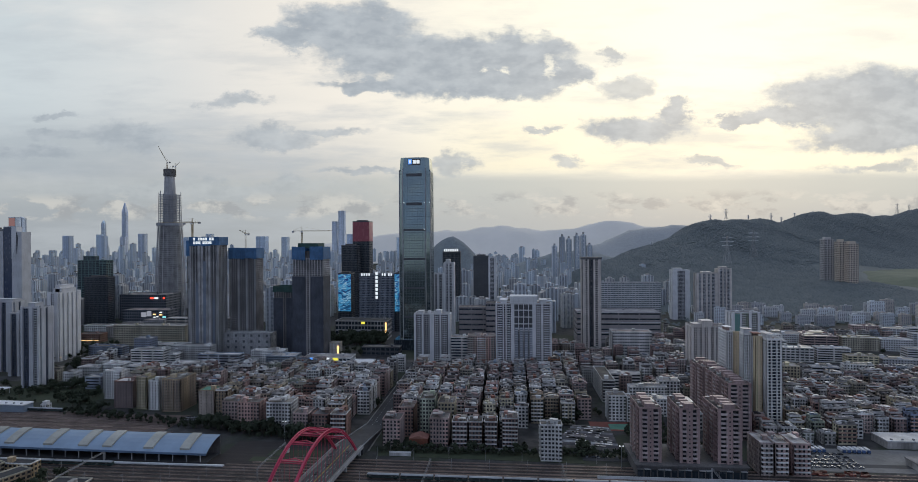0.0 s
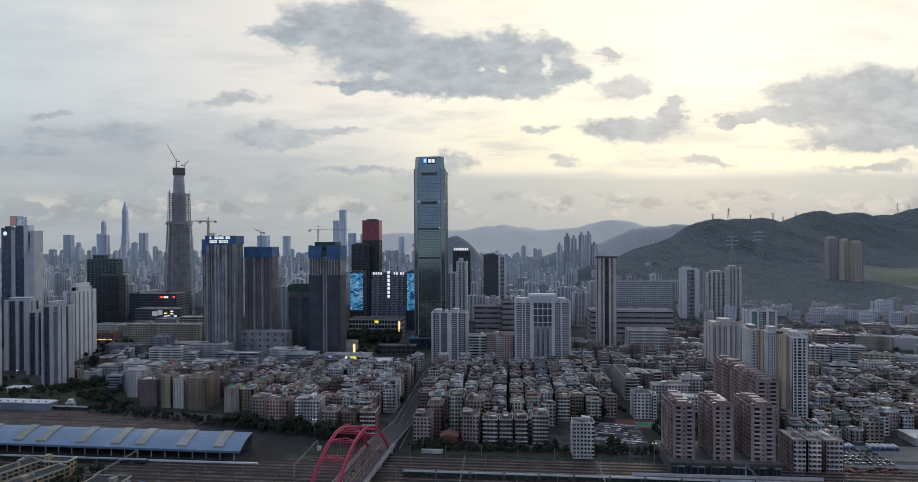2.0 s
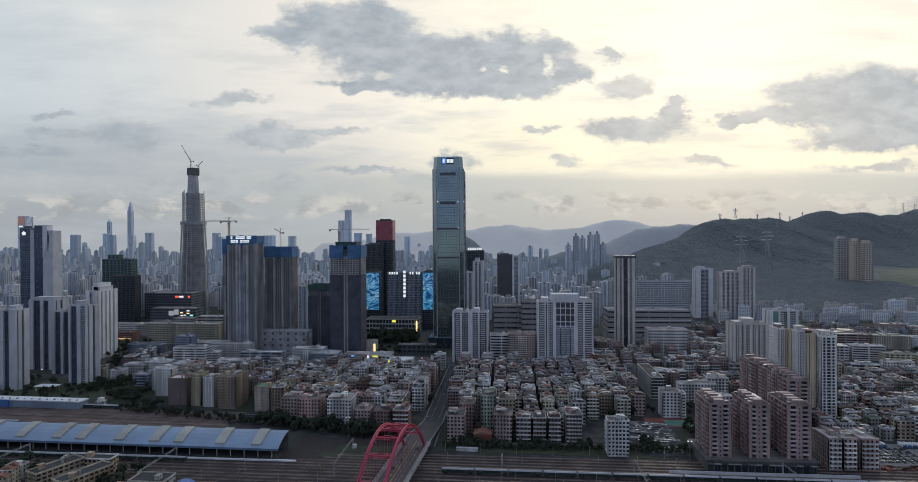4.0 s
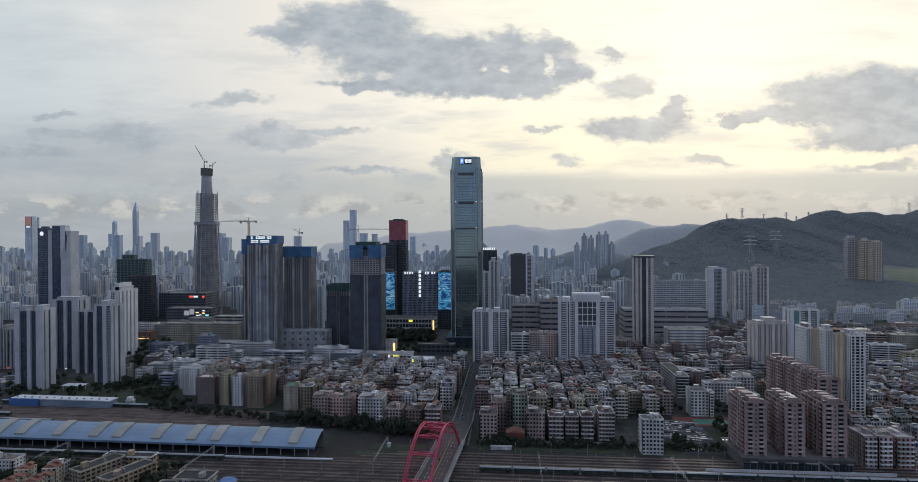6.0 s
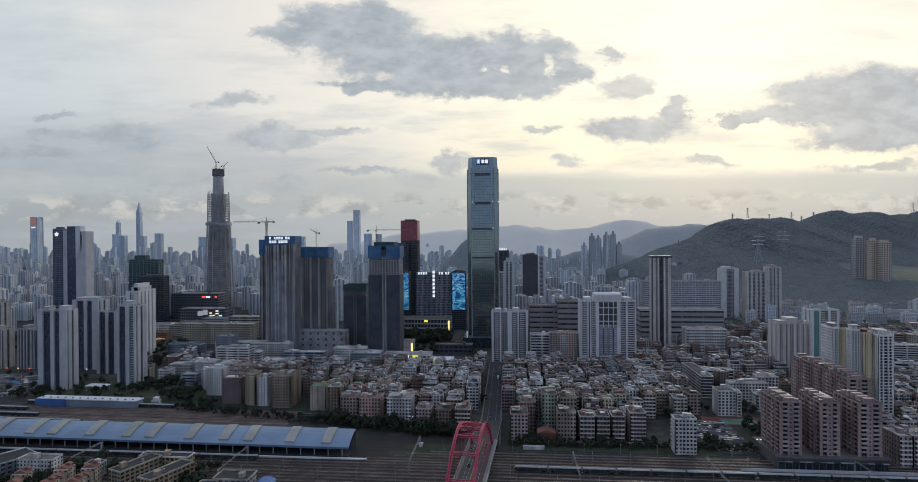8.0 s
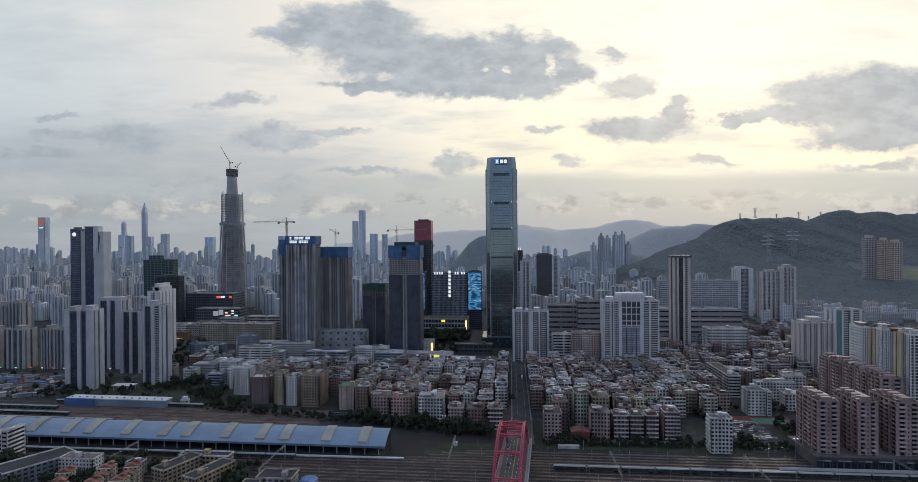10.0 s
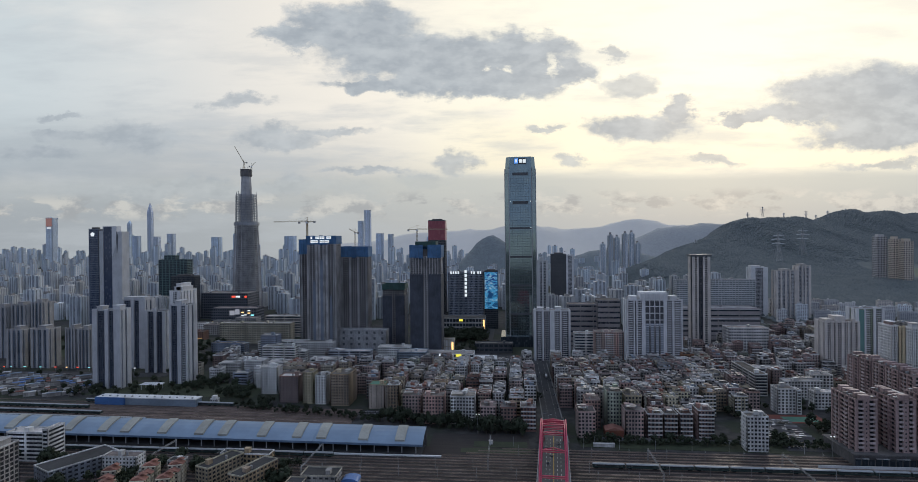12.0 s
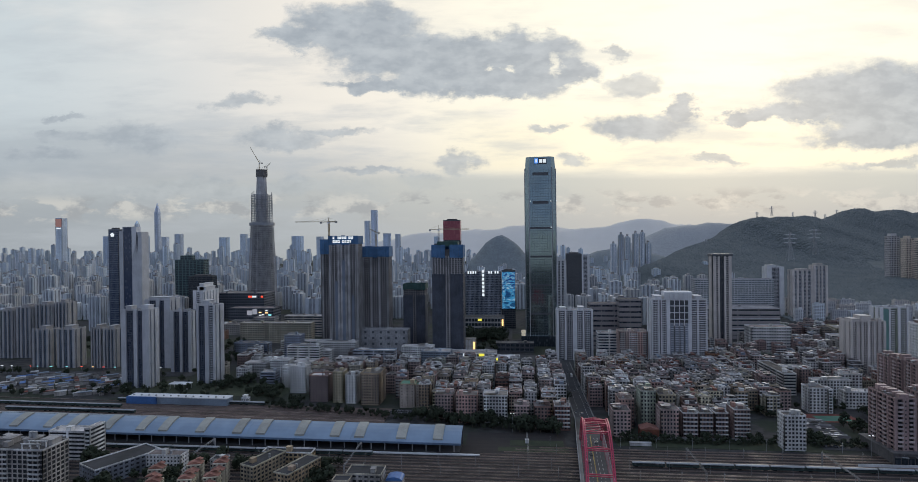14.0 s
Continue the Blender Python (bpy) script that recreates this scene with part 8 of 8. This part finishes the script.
for x, y, n, spread in ((-150, 620, 10, 34), (70, 588, 9, 12), (118, 600, 8, 14), (62, 492, 8, 10), (240, 512, 16, 16), (222, 508, 8, 9), (-462, 372, 12, 14), (-496, 400, 8, 12), (-385, 345, 10, 12), (-628, 760, 30, 60), (-560, 640, 22, 18), (-540, 665, 16, 14), (-500, 615, 18, 14), (-455, 355, 14, 16), (-400, 340, 12, 14), (-520, 345, 10, 14), (-345, 345, 8, 10), (300, 660, 14, 60), (420, 650, 12, 70), (-480, 605, 14, 20), (-440, 570, 14, 16)):
    for _ in range(n):
        plant(x + r4.uniform(-0.3, 0.3) * spread, y + r4.uniform(-1, 1) * spread, r4.uniform(0.7, 1.05))
for k in range(110):          # dark hedge between the houses and the tracks
    x = -112 + 1.9 * k + r4.uniform(-1, 1)
    if not 22 < x < 40:
        plant(x, 480 + r4.uniform(-5, 4) - 0.012 * (x + 112), r4.uniform(0.3, 0.62))
for k in range(150):          # gardens round the market and the school
    x, y = r4.choice(((r4.uniform(44, 100), r4.uniform(478, 600)), (r4.uniform(108, 192), r4.uniform(486, 625)), (r4.uniform(92, 160), r4.uniform(488, 545))))
    if is_free(x, y, 4, 4):
        plant(x, y, r4.uniform(0.5, 0.9))
for k in range(75):           # trees between the near roofs
    x, y = r4.uniform(-590, -340), r4.uniform(322, 410)
    if is_free(x, y, 5, 5):
        plant(x, y, r4.uniform(0.8, 1.2))
for x, y in ((-488, 394), (-452, 398), (-412, 396), (-545, 396), (-470, 362), (-438, 352), (-404, 340), (-500, 350), (-345, 372), (-590, 390)):
    for _ in range(8):
        plant(x + r4.uniform(-9, 9), y + r4.uniform(-5, 5), r4.uniform(0.8, 1.2))
for k in range(70):           # trees on the open ground behind the sidings
    x, y = r4.choice(((r4.uniform(-930, -700), r4.uniform(586, 598)), (r4.uniform(-730, -660), r4.uniform(590, 680)), (r4.uniform(-950, -700), r4.uniform(686, 690))))
    if is_free(x, y, 3, 3):
        plant(x, y, r4.uniform(0.6, 1.0))
for k in range(60):           # trees along the lit avenue
    x, y = r4.uniform(-745, -660), r4.uniform(760, 930)
    if is_free(x, y, 4, 4):
        plant(x, y, r4.uniform(0.8, 1.2))
for k in range(80):           # trees between the workshops
    x, y = r4.uniform(230, 900), r4.uniform(760, 1110)
    if is_free(x, y, 6, 6):
        plant(x, y, r4.uniform(0.7, 1.2))

far_trees.finish("woods", "dark green trees of parks and slopes", "trees")


# ---- vehicles ----
def vehicle(kind):
    if kind == "truck":
        ob = thing("truck", "blue and white parked lorry in a paved yard", "truck", group="parked vehicles")
        part("body", Geo().box(-1.2, 1.2, -3.6, 3.0, 0.9, 3.4), white_paint, ob)
        part("cab", Geo().box(-1.15, 1.15, -5.4, -3.7, 0.7, 2.8, (0.1, 0.25)), car_blue, ob)
        wheels = ((-1.1, -4.5), (1.1, -4.5), (-1.1, 2.0), (1.1, 2.0))
    elif kind == "bus":
        ob = thing("bus", "pale city bus on the avenue", "bus", group="vehicles on the road")
        part("body", Geo().box(-1.25, 1.25, -5.6, 5.6, 0.6, 3.0, (0.08, 0.12)), white_paint, ob)
        part("window_band", Geo().box(-1.28, 1.28, -5.3, 5.3, 1.6, 2.4), glass_office, ob)
        wheels = ((-1.1, -3.6), (1.1, -3.6), (-1.1, 3.4), (1.1, 3.4))
    else:
        ob = thing("car", "small passenger car standing on asphalt", "car", group="parked vehicles")
        part("body", Geo().box(-0.9, 0.9, -2.2, 2.2, 0.35, 0.95, (0.06, 0.08)), car_paint, ob)
        part("cabin", Geo().box(-0.8, 0.8, -1.3, 1.5, 0.95, 1.5, (0.15, 0.5)), glass_office, ob)
        wheels = ((-0.8, -1.4), (0.8, -1.4), (-0.8, 1.4), (0.8, 1.4))
    g = Geo()
    for wx, wy in wheels:
        g.box(wx - 0.15, wx + 0.15, wy - 0.4, wy + 0.4, 0.02, 0.75)
    part("wheels", g, rubber, ob, kind="stuff")
    return ob


car, truck, bus = vehicle("car"), vehicle("truck"), vehicle("bus")
car.matrix_basis, truck.matrix_basis, bus.matrix_basis = pose(-132, 556, 0.16), pose(240, 506, 0.14), pose(-127, 715, 0.16)
for k in range(60):
    copy_thing(car, pose(215 + (k % 12) * 5.5 + r4.uniform(-0.5, 0.5), 470 + (k // 12) * 7, 0.14, 0, 0, r4.choice((90, 88, 0, 93))))
for k in range(12):
    copy_thing(truck, pose(244 + 4 * k + (12 if k > 5 else 0), 506, 0.14, 0, 0, r4.uniform(-4, 4)))
for k in range(36):
    if r4.random() < 0.75:
        copy_thing(car, pose(64 + (k % 9) * 3.1 + r4.uniform(-0.6, 0.6), 479 + (k // 9) * 8.5 + r4.uniform(-1.5, 1.5), 0.0, 0, 0, r4.choice((0, 90, 20)) + r4.uniform(-8, 8)))
for k in range(26):
    copy_thing(car, pose(-330 + (k % 13) * 2.9, 548 + (k // 13) * 7, 0.0, 0, 0, r4.uniform(-8, 8)))
for k in range(14):
    copy_thing(car, pose(r4.choice((-138, -131, -123, -117)), 560 + 17 * k, 0.16, 0, 0, 0))
for y, lane in ((425, -1.4), (452, 4.2), (410, -4.2), (444, -7.0)):
    copy_thing(car, pose(-140.2 + lane + 0.073 * (y - 400), y, 8.02, 0, 0, -4.2))
for k in range(30):
    copy_thing(car, pose(r4.uniform(-250, -80), r4.uniform(806, 838), 0.17, 0, 0, r4.uniform(0, 180)))
copy_thing(bus, pose(-182, 812, 0.17, 0, 0, 70))
for k in range(40):
    x, y = 212 + r4.uniform(0, 60), 452 + r4.uniform(0, 8)
    g = Geo().box(-2.2, 2.2, -1, 1, 0, 1.6)
    solid("steel_stack", g, car_red, "stack of rust-red steel goods in a yard", "stack", pose(x, y, 0.0, 0, 0, r4.uniform(-9, 9)), "stacked steel")


def street_lamp(x, y, turn):
    ob = thing("street_lamp", "tall lit yard lamp mast with twin white heads", "street lamp", pose(x, y, 0, 0, 0, turn), "lamp masts")
    part("mast", Geo().tube(0, 0, 0, 18, 0.22, 0.12, 6), steel, ob)
    for s in (-1, 1):
        part("lamp_head", Geo().box(s * 1.3 - 0.5, s * 1.3 + 0.5, -0.6, 0.4, 17.6, 18.2), sign_white, ob, "lit white lamp head")


street_lamp(-203, 496, 0)
street_lamp(88, 456, 0)
